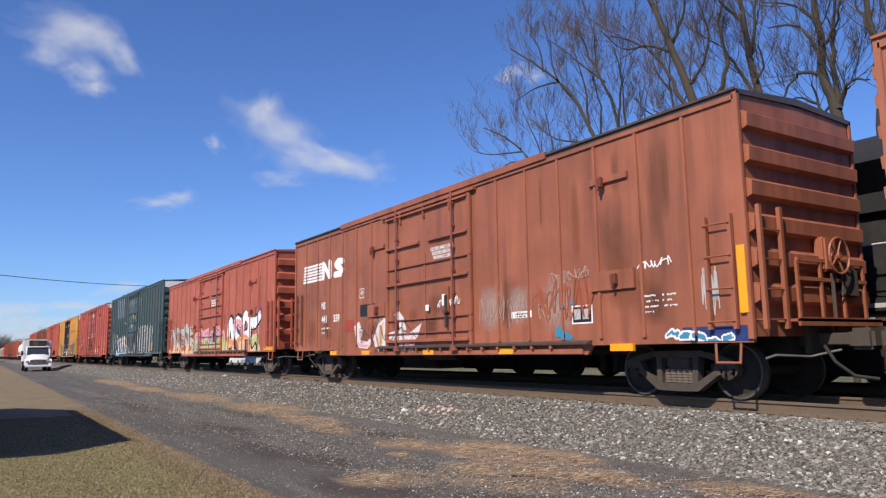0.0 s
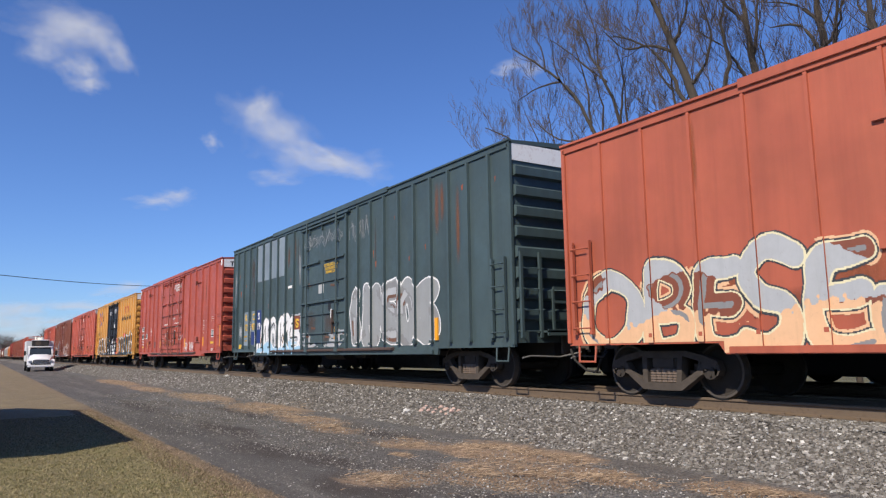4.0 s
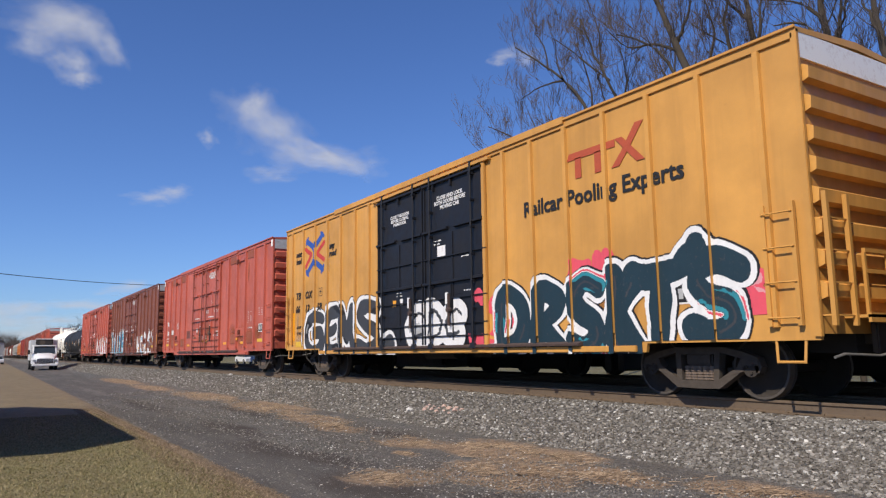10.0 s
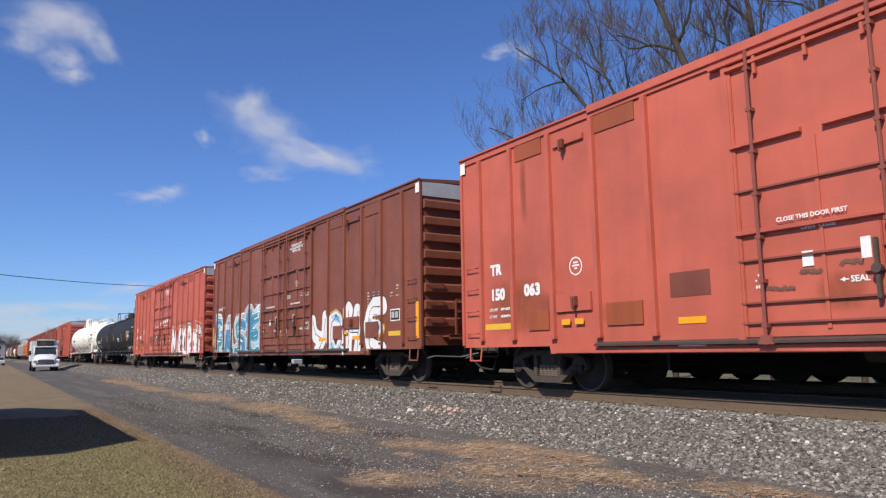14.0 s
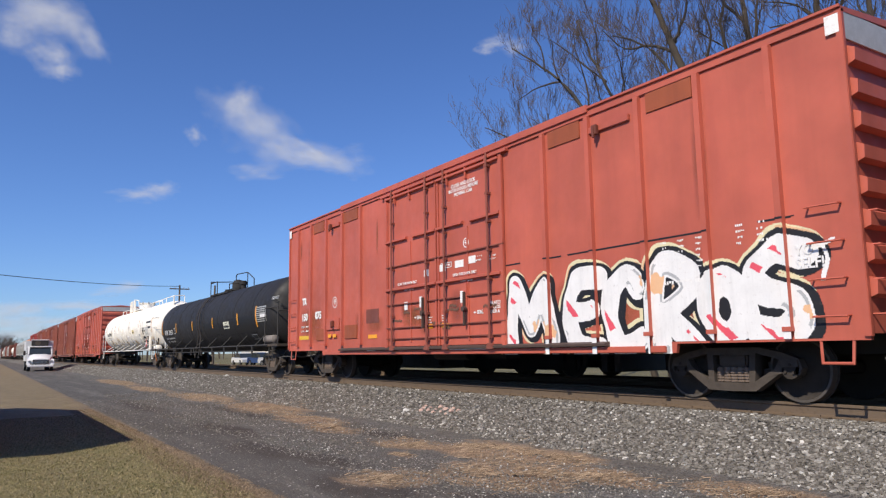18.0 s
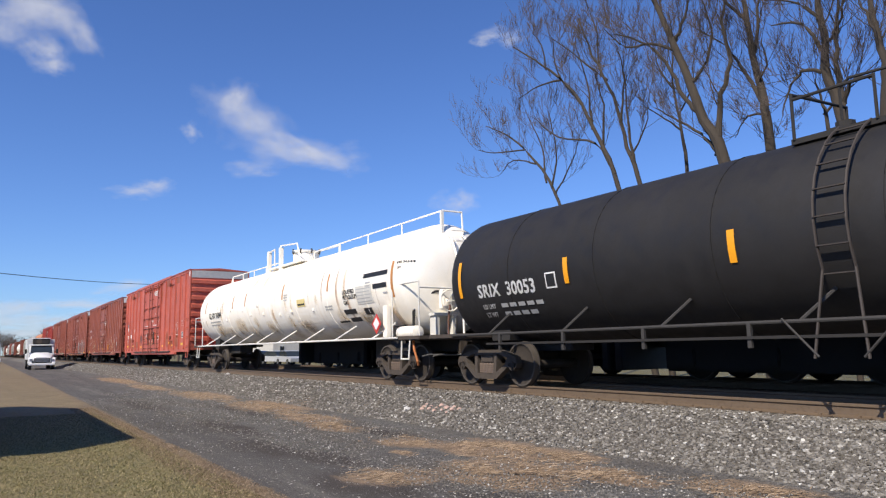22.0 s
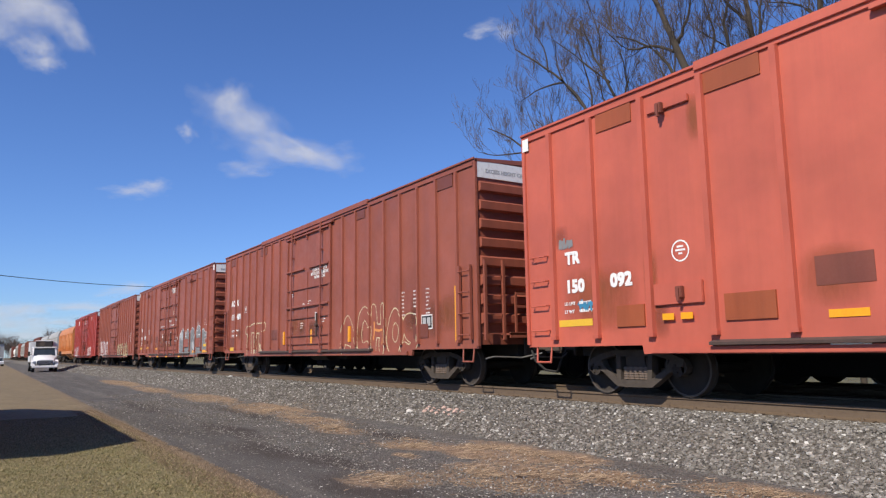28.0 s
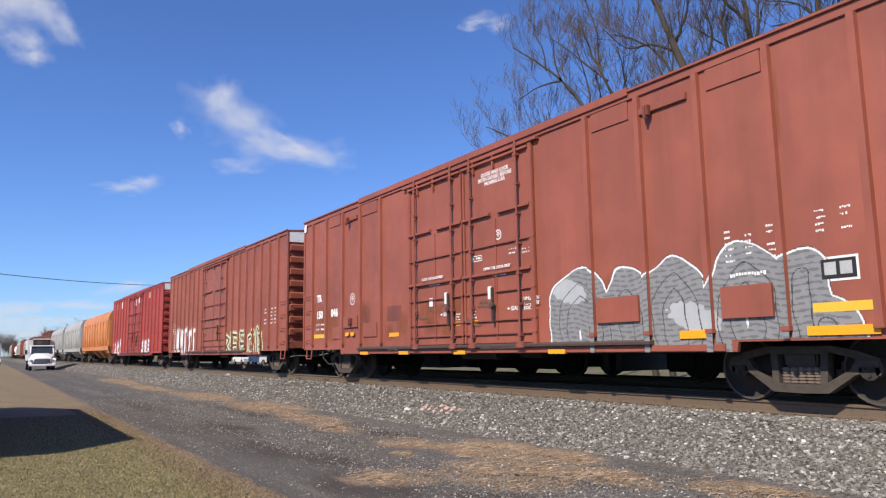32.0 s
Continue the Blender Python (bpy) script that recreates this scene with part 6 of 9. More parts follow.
def door_words(car):
    """Stencils that repeat on the pairs of doors."""
    y, w = -SIDE - 0.037, M["white"]
    letters("CLOSE THIS DOOR FIRST", 0.085, w, car, -1.85, y - 0.03, 2.43)
    letters("OPEN THIS DOOR FIRST", 0.085, w, car, 0.7, y - 0.03, 2.43)
    for x in (-1.52, 1.0):
        letters("OPEN", 0.075, w, car, x, y - 0.02, 2.28)
        letters("CLOSE", 0.075, w, car, x + 0.24, y - 0.02, 2.28)
        plate(car, x - 0.02, x + 0.13, 1.8, 2.0, w, y=y - 0.004, name="tag_plate")
        letters("SEAL", 0.11, w, car, x + 0.57, y, 1.55)
        part("stencil_arrow", Build().prism([(x + 0.44, 1.59), (x + 0.5, 1.56), (x + 0.5, 1.62)], y, y + 0.003).box(x + 0.5, x + 0.55, y, y + 0.003, 1.582, 1.598), w, car)
    letters("UNLATCH\nTO CLOSE\nDOOR A", 0.1, w, car, 1.98, y, 1.72)
    ring = Build()
    for a in ((0.16, 0.62, 2.77, 2.785), (0.16, 0.62, 2.66, 2.675), (0.16, 0.175, 2.66, 2.785), (0.605, 0.62, 2.66, 2.785)):
        ring.box(a[0], a[1], y - 0.002, y, a[2], a[3])
    part("stencil_box", ring, w, car)
    bars(car, 0.2, 2.75, 1, 2, w, w=0.18, h=0.06, gap=0.2, y=y, seed=4)
    bars(car, 1.55, 2.8, 2, 1, w, w=0.3, h=0.045, pitch=0.08, y=y, seed=5)
    bars(car, 1.98, 2.76, 2, 2, w, w=0.16, h=0.04, pitch=0.07, gap=0.2, y=y, seed=6)
    bars(car, -2.24, 1.77, 3, 1, w, w=0.12, h=0.05, pitch=0.08, y=y, seed=7)
    bars(car, -0.42, 1.58, 3, 1, w, w=0.2, h=0.035, pitch=0.06, y=y, seed=8)
    bars(car, 0.18, 1.6, 3, 1, w, w=0.24, h=0.035, pitch=0.06, y=y, seed=9)
    for x0, x1 in ((-0.43, -0.22), (0.17, 0.45)):
        part("reflector", Build().box(x0, x1, y - 0.004, y, 1.31, 1.4), M["reflector"], car, "amber reflector strip")
    part("stencil", Build().box(-3.6, -3.1, -SIDE - 0.06, -SIDE - 0.056, 0.80, 0.83).box(0.5, 1.9, -SIDE - 0.06, -SIDE - 0.056, 0.80, 0.83), w, car)
    # scuffed grime where the doors slide
    rnd = random.Random(5)
    for k in range(9):
        x, z = rnd.uniform(-2.3, 2.0), rnd.uniform(1.25, 1.8)
        scribble(car, x, x + rnd.uniform(0.3, 0.6), z, z + 0.08, GRIME, k, 2, 0.05, 0.034, "smear of dark grime")




def tr_car(label, X0, X1, mat, patch, number, seed, doors, detail=True, skip=(99, 99), plate_mat=None):
    """The double-door high-cube boxcars of one owner, alike but for paint, number and patches."""
    car, xs = boxcar(label, X0, X1, 5.03, mat, doors, posts=(-8.75, -7.66, -6.46, -5.28, -4.05, 3.85, 5.07, 6.24, 7.42, 8.6), plate_mat=plate_mat or M["grey"], detail=detail)
    h = (X1 - X0) / 2
    y = -SIDE - 0.011
    if number:
        letters("TR", 0.30, M["white"], car, -8.44, y, 2.32, heavy=0.1)
        letters("150", 0.31, M["white"], car, -8.46, y, 1.80, heavy=0.1, squeeze=1.05)
        letters(number, 0.31, M["white"], car, -7.34, y, 1.82, heavy=0.1, squeeze=1.05)
    load_lines(car, -8.5, 1.58, 0.085, M["white"])
    if detail:
        door_words(car)
    bare = lambda x: not skip[0] < x < skip[1]     # a mural covers this stretch
    if bare(-8.2):
        plate(car, -8.66, -7.8, 1.2, 1.32, M["yellow"], name="stencil_strip")
    ring_mark(car, -5.84, 2.27, 0.17, M["white"])
    if bare(-3.4):
        plate(car, -3.74, -3.0, 1.55, 1.93, DARKP, name="dark_patch")
    for x0, x1, z0, z1 in ((-7.5, -6.68, 4.58, 4.9), (-5.22, -4.28, 4.58, 4.9), (4.0, 4.86, 4.58, 4.9), (6.42, 7.32, 4.58, 4.9)):
        plate(car, x0, x1, z0, z1, patch, name="cover_plate", proud=0.022)
    for x0, x1, z0, z1 in ((-5.1, -4.3, 1.17, 1.55), (4.24, 4.94, 1.17, 1.57), (6.46, 7.22, 1.17, 1.6), (-7.2, -6.6, 1.15, 1.5)):
        if bare(x0):
            plate(car, x0, x1, z0, z1, patch, name="pad_plate", proud=0.03)
    for x0, x1 in ((5.02, 6.06), (-6.32, -5.5)):
        lever_frame(car, x0, x1, 1.45, 4.56, mat, bare(x0))
    for x in [q for q in (-3.36, 3.36, 5.84) if bare(q)]:
        part("reflector", Build().box(x - 0.25, x + 0.25, -SIDE - 0.012, -SIDE, 1.14, 1.24), M["reflector"], car, "amber reflector strip")
    for x, z in [q for q in ((-6.1, 1.22), (-5.75, 1.22), (5.2, 1.3)) if bare(q[0])]:
        part("reflector", Build().box(x - 0.11, x + 0.11, -SIDE - 0.058, -SIDE - 0.05, z, z + 0.1), M["reflector"], car, "amber reflector strip")
    if bare(8.1):
        black_boxes(car, 7.9, 8.4, 1.57, 1.88)
        plate(car, 7.78, 8.6, 1.19, 1.31, M["yellow"], name="stencil_strip")
    bars(car, 6.55, 2.42, 6, 3, M["white"], w=0.16, h=0.04, pitch=0.085, gap=0.33, seed=seed + 1)
    bars(car, 7.9, 2.5, 4, 2, M["white"], w=0.16, h=0.04, pitch=0.085, gap=0.33, seed=seed + 2)
    bars(car, 6.6, 1.8, 1, 1, M["white"], w=0.75, h=0.07, seed=seed + 3)
    warning(car, 1.12, 4.46, 0.115, M["white"])
    ring_mark(car, 1.2, 3.14, 0.11, M["white"], flat=0.03)
    for s in (-1, 1):
        plate(car, s * (h - 0.1) - 0.09, s * (h - 0.1) + 0.09, 4.72, 4.97, M["white"], y=-SIDE - 0.032, name="corner_plate")
    if detail:
        weather(car, h, 5.03, seed, 14, ("rust", "orange", "orange", "soot"))
        smear(car, "orange", 5.1, 6.2, 0.85, 2.0)
        smear(car, "orange", 6.3, 7.4, 1.0, 1.9)
        smear(car, "orange", 3.95, 5.0, 1.0, 2.1)
        smear(car, "orange", -8.6, -6.6, 1.0, 2.3)
    return car, xs


# the car ahead of the first one
boxcar("rust-brown steel boxcar at the head of the visible cars", -4.1, 13.0, 4.45, BROWN1, [(2.5, 6.3)], bolster=1.68, detail=False)

# rust-brown car with a large white emblem
car, xs = boxcar("rust-brown steel boxcar with a white emblem and scattered spray paint", -23.0, -6.04, 4.44, BROWN1, [(-16.5, -12.72)], bolster=1.68, post_n=7, post_w=0.03, post_d=0.03, rail=True, brake=True, roof_mat=ROOF, end_ribs=6, low=True, sill=0.68)
y = -SIDE - 0.006
_six = [(-7.8 + 0.012 * k, 3.045 + 0.096 * k, -6.3, 3.045 + 0.096 * k) for k in range(6)]
_n = [(-6.2, 3.09, -6.2, 3.5), (-6.12, 3.46, -5.78, 3.12), (-5.68, 3.09, -5.68, 3.5)]
_s = [(-4.76, 3.45, -5.1, 3.49), (-5.1, 3.49, -5.28, 3.4), (-5.28, 3.4, -5.14, 3.31), (-5.14, 3.31, -4.9, 3.26), (-4.9, 3.26, -4.78, 3.18), (-4.78, 3.18, -4.92, 3.09), (-4.92, 3.09, -5.34, 3.1)]
strokes(car, [(M["white"], 0.031, _six), (M["white"], 0.095, _n + _s)], xs, 0.03, "white striped emblem, worn at its edges")
letters("NS", 0.3, M["white"], car, -6.32, y, 2.1, squeeze=0.8)
letters("441", 0.3, M["white"], car, -6.3, y, 1.68, squeeze=0.95)
letters("559", 0.3, M["white"], car, -5.42, y, 1.68, squeeze=0.95)
load_lines(car, -6.3, 1.48, 0.085, M["white"], y)
ring_mark(car, -3.52, 2.4, 0.14, M["white"], True)
plate(car, -3.62, -2.75, 1.75, 2.08, M["black"], name="dark_patch")
plate(car, -4.6, -4.0, 1.35, 1.7, RED4, name="dark_patch")
lever_frame(car, -3.05, -2.15, 1.7, 3.5, BROWN1)
lever_frame(car, 5.5, 6.38, 1.75, 3.6, BROWN1)
for out in ([(-4.0, 1.5), (-3.7, 1.62), (-3.45, 1.35), (-3.6, 1.12), (-3.2, 1.05), (-2.85, 1.25), (-2.95, 1.0), (-3.2, 0.86), (-3.7, 0.9), (-3.9, 1.15)],
            [(-2.85, 1.1), (-2.55, 1.5), (-2.2, 1.66), (-2.08, 1.6), (-2.2, 1.2), (-2.1, 0.9), (-2.25, 0.7), (-2.6, 0.72)],
            [(-2.0, 1.25), (-1.3, 1.32), (-0.9, 1.2), (-0.25, 1.45), (-0.4, 1.2), (-0.75, 0.75), (-1.7, 0.72), (-1.3, 1.0), (-1.9, 1.1)],
            [(-1.62, 1.72), (-1.35, 1.78), (-1.12, 1.62), (-0.98, 1.3), (-1.3, 1.3), (-1.4, 1.55)]):
    lift = 0.034 if out[0][0] > -2.02 else 0.0
    part("graffiti", Build().prism([(x, z) for x, z in out][::-1], -SIDE - lift - 0.006, -SIDE - lift - 0.003), FADED, car, "pointed shape in white and pink spray paint")
for out, m, lift in (([(-2.62, 0.95), (-2.45, 1.42), (-2.24, 1.58), (-2.3, 1.1), (-2.4, 0.8)], S["peach"], 0.0), ([(-1.2, 0.8), (-0.6, 1.22), (-0.85, 0.82)], S["pink"], 0.034), ([(-3.85, 1.1), (-3.55, 0.98), (-3.1, 0.98), (-3.25, 0.9), (-3.65, 0.93)], S["pink"], 0.0), ([(-1.5, 1.0), (-0.9, 1.08), (-1.1, 0.95)], S["peach"], 0.034)):
    part("graffiti", Build().prism(out[::-1], -SIDE - lift - 0.009, -SIDE - lift - 0.0065), m, car, "small sprayed accent over the white shape")
scribble(car, -3.95, -0.3, 0.78, 1.6, M["black"], 17, 3, 0.022, 0.04, "thin dark outline strokes")
spray(car, -2.75, -2.05, 0.72, 1.55, 1, [(0.1, S["peach"], 0.0), (0.05, S["orange"], 0.4)], 5, xs, 0.03)
spray(car, -1.5, -0.5, 0.76, 1.2, 2, [(0.04, S["pink"], 0.0)], 9, xs, 0.03, flats=((-2.0, 1.9, 0.042),))
scribble(car, 0.48, 1.4, 1.72, 2.02, S["white"], 3, 5, 0.022, 0.036)
scribble(car, 2.08, 2.96, 1.28, 2.0, GHOST, 6, 6, 0.016)
scribble(car, 3.9, 5.6, 1.25, 2.15, PATCH, 8, 6, 0.03)
scribble(car, 6.5, 7.2, 2.0, 2.22, S["white"], 2, 3, 0.022)
scribble(car, 7.7, 8.0, 1.2, 2.1, M["grey"], 12, 5, 0.018)
spray(car, 7.0, 8.3, 0.87, 1.06, 5, [(0.05, S["white"]), (0.02, S["blue"])], 3, xs)
black_boxes(car, 4.9, 5.42, 1.22, 1.55)
plate(car, 3.16, 3.78, 1.40, 1.53, M["white"], name="small_sign")
bars(car, 3.3, 1.49, 2, 1, M["black"], w=0.4, h=0.03, pitch=0.05, y=-SIDE - 0.008, seed=8)
bars(car, 6.6, 1.62, 4, 2, M["white"], w=0.3, h=0.04, pitch=0.085, gap=0.36, seed=9)
warning(car, 0.68, 3.12, 0.12, M["white"], ("CLOSE AND LOCK", "DOORS BEFORE", "MOVING CAR"))
plate(car, 0.02, 0.16, 1.72, 1.86, M["white"], y=-SIDE - 0.09, name="tag_plate")
stripes(car, (-5.3, -3.2, 0.05, 3.0), 0.82, 0.46, 0.12)
stripes(car, (6.1,), 0.86, 0.5, 0.12)
upright(car, 8.4, 1.25, 2.2, 0.13, -SIDE - 0.036)
part("yellow_placard", Build().box(8.6, 8.64, 0.55, 0.95, 1.62, 2.05), M["yellow"], car, "yellow card on the end rails")
weather(car, 8.48, 4.44, 3, 22, ("rust", "rust", "soot", "orange"), ((-1.95, 1.75),))
smear(car, "soot", 5.6, 6.3, 1.9, 3.5)
smear(car, "chalk", 2.0, 3.0, 1.1, 2.2)
smear(car, "chalk", 2.95, 3.9, 1.2, 2.1)
smear(car, "chalk", 4.0, 5.1, 1.0, 2.2)
smear(car, "chalk", -2.8, -1.9, 1.0, 1.9)
scribble(car, 4.35, 5.45, 1.95, 2.25, GHOST, 21, 5, 0.016)
scribble(car, 3.9, 5.2, 1.2, 1.75, GHOST, 23, 4, 0.016)
scribble(car, 3.0, 3.8, 1.15, 1.9, GHOST, 25, 3, 0.014)
spray(car, 4.4, 5.5, 0.95, 1.75, 3, [(0.07, S["blue"], 0.2)], 29, xs, 0.03)
plate(car, 7.3, 8.46, 0.86, 1.08, S["navy"], name="blue_patch", proud=0.002)

# orange-red car, richly painted along its foot
car, xs = boxcar("orange-red steel boxcar with a bright mural along its foot", -42.0, -25.02, 4.49, ORANGE2, [(-35.4, -31.6)], bolster=1.68, post_n=7, post_w=0.03, post_d=0.03, rail=True, brake=True, end_ribs=6, low=True, sill=0.68)
lever_frame(car, -3.0, -2.1, 1.9, 3.45, ORANGE2)
lever_frame(car, 5.58, 6.4, 2.2, 3.5, ORANGE2)
spray(car, -8.4, -2.7, 0.70, 2.3, 8, [(0.24, S["peach"], 0.1), (0.2, S["charcoal"]), (0.175, S["cream"]), (0.15, S["silver"]), (0.15, BROWN2, 0.25), (0.15, S["peach"], (1.25,)), (0.04, S["grey"], 0.3)], 21, xs, 0.03, 0.35,
      word=(("O", -8.1, -6.8, 0.78, 1.95), ("B", -6.7, -5.8, 0.75, 1.95), ("E", -5.75, -5.0, 0.75, 1.95), ("S", -5.0, -4.1, 0.75, 2.1), ("E", -4.05, -3.2, 0.75, 1.95), ("I", -3.3, -2.8, 0.7, 1.3)))
spray(car, -2.9, 2.7, 0.70, 2.15, 6, [(0.40, S["pink"]), (0.39, S["lime"], (1.42,)), ((0.15, 0.19), S["purple"]), (0.13, S["pink"], 0.3), (0.10, S["teal"], 0.1), (0.03, S["sky"], 0.1), ((0.27, 0.29), S["charcoal"], 0.2)], 25, xs, 0.03, 0.3, flats=((-1.95, 1.95, 0.034),))
spray(car, 5.6, 7.35, 0.72, 1.75, 1, [(0.27, S["pink"]), (0.25, S["lime"]), (0.17, S["cream"], 0.1)], 27, xs, 0.03, 0.0, word="=")
spray(car, 2.3, 7.0, 0.70, 2.45, 4, [(0.30, S["pink"], 0.2), (0.25, S["black"], None, (0.07, 0.05)), (0.22, S["purple"], 0.35, (0.08, 0.05)), (0.215, S["black"]), (0.18, S["white"]), (0.165, S["pink"], 0.5), (0.165, S["orange"], (1.45,)), (0.165, S["peach"], (1.2,))], 23, xs, 0.03, 0.12,
      word=(("A", 2.6, 3.75, 0.72, 2.12), ("S", 3.65, 4.6, 0.72, 2.18), ("F", 4.6, 5.65, 0.72, 2.25), ("C", 5.5, 6.45, 0.75, 2.2), ("~", 6.1, 6.85, 1.9, 2.2)))
warning(car, 0.62, 3.12, 0.12, M["white"], ("CLOSE AND LOCK", "DOORS BEFORE", "MOVING CAR"))
bars(car, 6.6, 1.8, 4, 1, M["white"], w=0.3, h=0.035, pitch=0.08, seed=14)
part("reflector", Build().box(7.38, 8.35, -SIDE - 0.012, -SIDE, 0.9, 1.02), M["reflector"], car, "long amber reflector strip")
weather(car, 8.48, 4.49, 5, 12, ("orange", "rust"), ((-1.9, 1.9),))

# slate-teal car with grey patched panels
car, xs = boxcar("slate-teal boxcar with grey patched panels and white sprayed shapes", -62.56, -43.6, 5.06, TEAL, [(-54.8, -51.4)], posts=[-8.83 + 0.79 * k for k in range(9)] + [2.45 + 0.79 * k for k in range(9)], post_w=0.045, post_d=0.07, plate_mat=M["white"], rail=True, rod_mat=TEAL)
for x0, x1 in ((-6.40, -5.72), (-5.62, -4.9), (-4.87, -4.15), (-4.08, -3.34)):
    plate(car, x0, x1, 3.5, 4.9, BLUEGREY, name="grey_patch", label="blue-grey painted-over panel")
for x0, x1, m, in ((-7.97, -7.36, BLUEGREY), (-7.07, -6.54, BLUEGREY), (-6.42, -5.8, S["navy"])):
    plate(car, x0, x1, 1.1 if m is not S["navy"] else 1.16, 2.42, m, name="mark_panel")
plate(car, -7.05, -6.56, 1.12, 1.62, S["navy"], name="mark_panel", proud=0.01)
y = -SIDE - 0.014
for x, tx, m in ((-7.82, "K", M["yellow"]), (-6.92, "C", M["yellow"]), (-6.24, "S", M["white"])):
    letters(tx, 0.36, m, car, x, y, 2.06)
for x, tx, m in ((-7.9, "12", M["yellow"]), (-7.0, "97", M["yellow"]), (-6.34, "19", M["white"])):
    letters(tx, 0.36, m, car, x, y, 1.68)
load_lines(car, -7.9, 1.42, 0.1, M["yellow"], y, 0.1)
spray(car, -6.6, -1.6, 0.74, 2.25, 5, [(0.34, S["silver"], 0.1), (0.275, S["charcoal"]), (0.26, S["white"]), (0.22, S["sky"], (1.08,)), (0.12, S["silver"], 0.5), (0.03, S["charcoal"]), (0.03, S["sky"], (1.1,))], 31, xs, 0.07, 0.3,
      word=(("M", -6.3, -5.15, 0.72, 1.8), ("O", -5.0, -4.05, 0.75, 1.85), ("K", -3.95, -3.1, 0.72, 1.85), ("E", -3.0, -2.05, 0.75, 1.8)))
scribble(car, -8.62, -8.22, 1.25, 2.1, S["silver"], 33, 4, 0.018)
scribble(car, -7.3, -7.12, 1.15, 2.1, S["silver"], 34, 3, 0.016)
spray(car, 1.7, 6.8, 0.93, 2.8, 5, [(0.31, S["white"]), (0.275, S["dim"]), (0.24, S["grey"], 0.15), (0.2, GRIME, 0.68), (0.1, S["silver"], 0.3)], 35, xs, 0.07, 0.3,
      word=(("I", 2.0, 2.5, 1.2, 2.3), ("H", 2.85, 3.65, 1.2, 2.35), ("E", 3.9, 4.6, 1.2, 2.35), ("O", 4.85, 5.6, 1.2, 2.3), ("S", 5.75, 6.5, 1.2, 2.3)))
spray(car, -2.1, 1.9, 0.95, 1.5, 5, [(0.07, S["silver"], -0.2)], 37, xs, flats=((-1.75, 1.75, 0.034),))
scribble(car, -1.4, 1.5, 4.05, 4.6, S["dim"], 5, 9, 0.014, 0.034)
scribble(car, 1.9, 3.2, 3.9, 4.7, S["dim"], 8, 5, 0.014)
scribble(car, -2.1, -1.8, 2.9, 4.5, S["dim"], 4, 4, 0.013)
scribble(car, -9.25, -8.92, 2.7, 4.4, S["dim"], 14, 4, 0.013)
plate(car, -3.1, -2.74, 3.0, 3.09, M["white"], name="small_plate")
plate(car, -2.6, -1.96, 1.56, 2.02, BROWN2, name="dark_patch")
spray(car, -2.45, -2.05, 1.62, 1.98, 1, [(0.035, M["yellow"])], 39, word="S")
warning(car, 0.6, 3.42, 0.125, M["yellow"], ("CLOSE AND LOCK", "DOORS BEFORE", "MOVING CAR"))
plate(car, 0.4, 0.9, 2.05, 2.3, M["black"], y=-SIDE - 0.03, name="small_sign")
plate(car, -0.35, 0.05, 2.62, 2.9, M["grey"], y=-SIDE - 0.03, name="small_sign")
for x in (-5.78, -3.4, 0.9, 4.0, 6.6):
    part("reflector", Build().box(x - 0.06, x + 0.06, -SIDE - 0.04, -SIDE, 1.03, 1.55), M["reflector"], car, "amber reflector strip")
upright(car, -8.95, 1.05, 1.95, 0.12)
plate(car, -8.62, -8.16, 0.98, 1.15, M["yellow"], name="small_plate")
_q = random.Random(12)
for k in range(46):
    x, z = _q.uniform(-9.2, 9.2), _q.uniform(1.1, 4.6)
    if min(abs(x - p) for p in xs) > 0.12 and not -1.9 < x < 1.9:
        w, h = _q.uniform(0.015, 0.05), _q.uniform(0.04, 0.22)
        part("rust_patch", Build().prism([(x - w, z), (x - w * 0.3, z - h), (x + w * 0.4, z - h * 0.8), (x + w, z + w)], -SIDE - 0.003, -SIDE + 0.001), PATCH, car)
for x, z in ((-1.2, 2.9), (0.9, 2.3), (-0.9, 1.5), (1.3, 1.3), (-1.4, 1.25), (0.2, 1.2), (0.55, 2.75)):
    scribble(car, x, x + 0.35, z, z + 0.1, GRIME, int(10 * x), 2, 0.05, 0.034, "smear of rust-brown grime")
weather(car, 9.4, 5.06, 7, 22, ("rust", "orange", "rust"), ((-1.7, 1.6),), 3)

# brick-red double-door car
car, xs = boxcar("brick-red double-door high-cube boxcar with boxed white lettering", -83.4, -64.34, 5.04, RED2, [(-76.57, -74.0), (-74.0, -71.55)], posts=(-8.86, -7.66, -6.46, -5.24, -4.0, 3.75, 4.97, 6.2, 7.4, 8.6), plate_mat=M["white"])
y = -SIDE - 0.014
for x0, x1, z0, z1 in ((-8.79, -7.76, 2.26, 2.56), (-8.78, -7.76, 1.77, 2.09), (-7.57, -7.02, 1.79, 2.1)):
    plate(car, x0, x1, z0, z1, M["white"], name="letter_panel")
plate(car, -7.0, -6.4, 1.8, 2.12, DARKP, name="dark_patch")
letters("TOBX", 0.31, M["black"], car, -8.72, y, 2.31, squeeze=1.06)
letters("8890", 0.33, M["black"], car, -8.7, y, 1.82, squeeze=1.2)
letters("89", 0.33, M["black"], car, -7.5, y, 1.84, squeeze=1.2)
load_lines(car, -8.74, 1.58, 0.1, M["white"], y, 0.4)
plate(car, -8.66, -7.78, 1.23, 1.32, M["yellow"], name="stencil_strip")
ring_mark(car, -5.87, 2.2, 0.21, M["white"])
plate(car, -4.95, -4.24, 1.2, 1.57, DARKP, name="dark_patch")
lever_frame(car, -6.4, -5.36, 1.35, 4.45, RED2)
lever_frame(car, 5.05, 6.2, 1.35, 4.25, RED2)
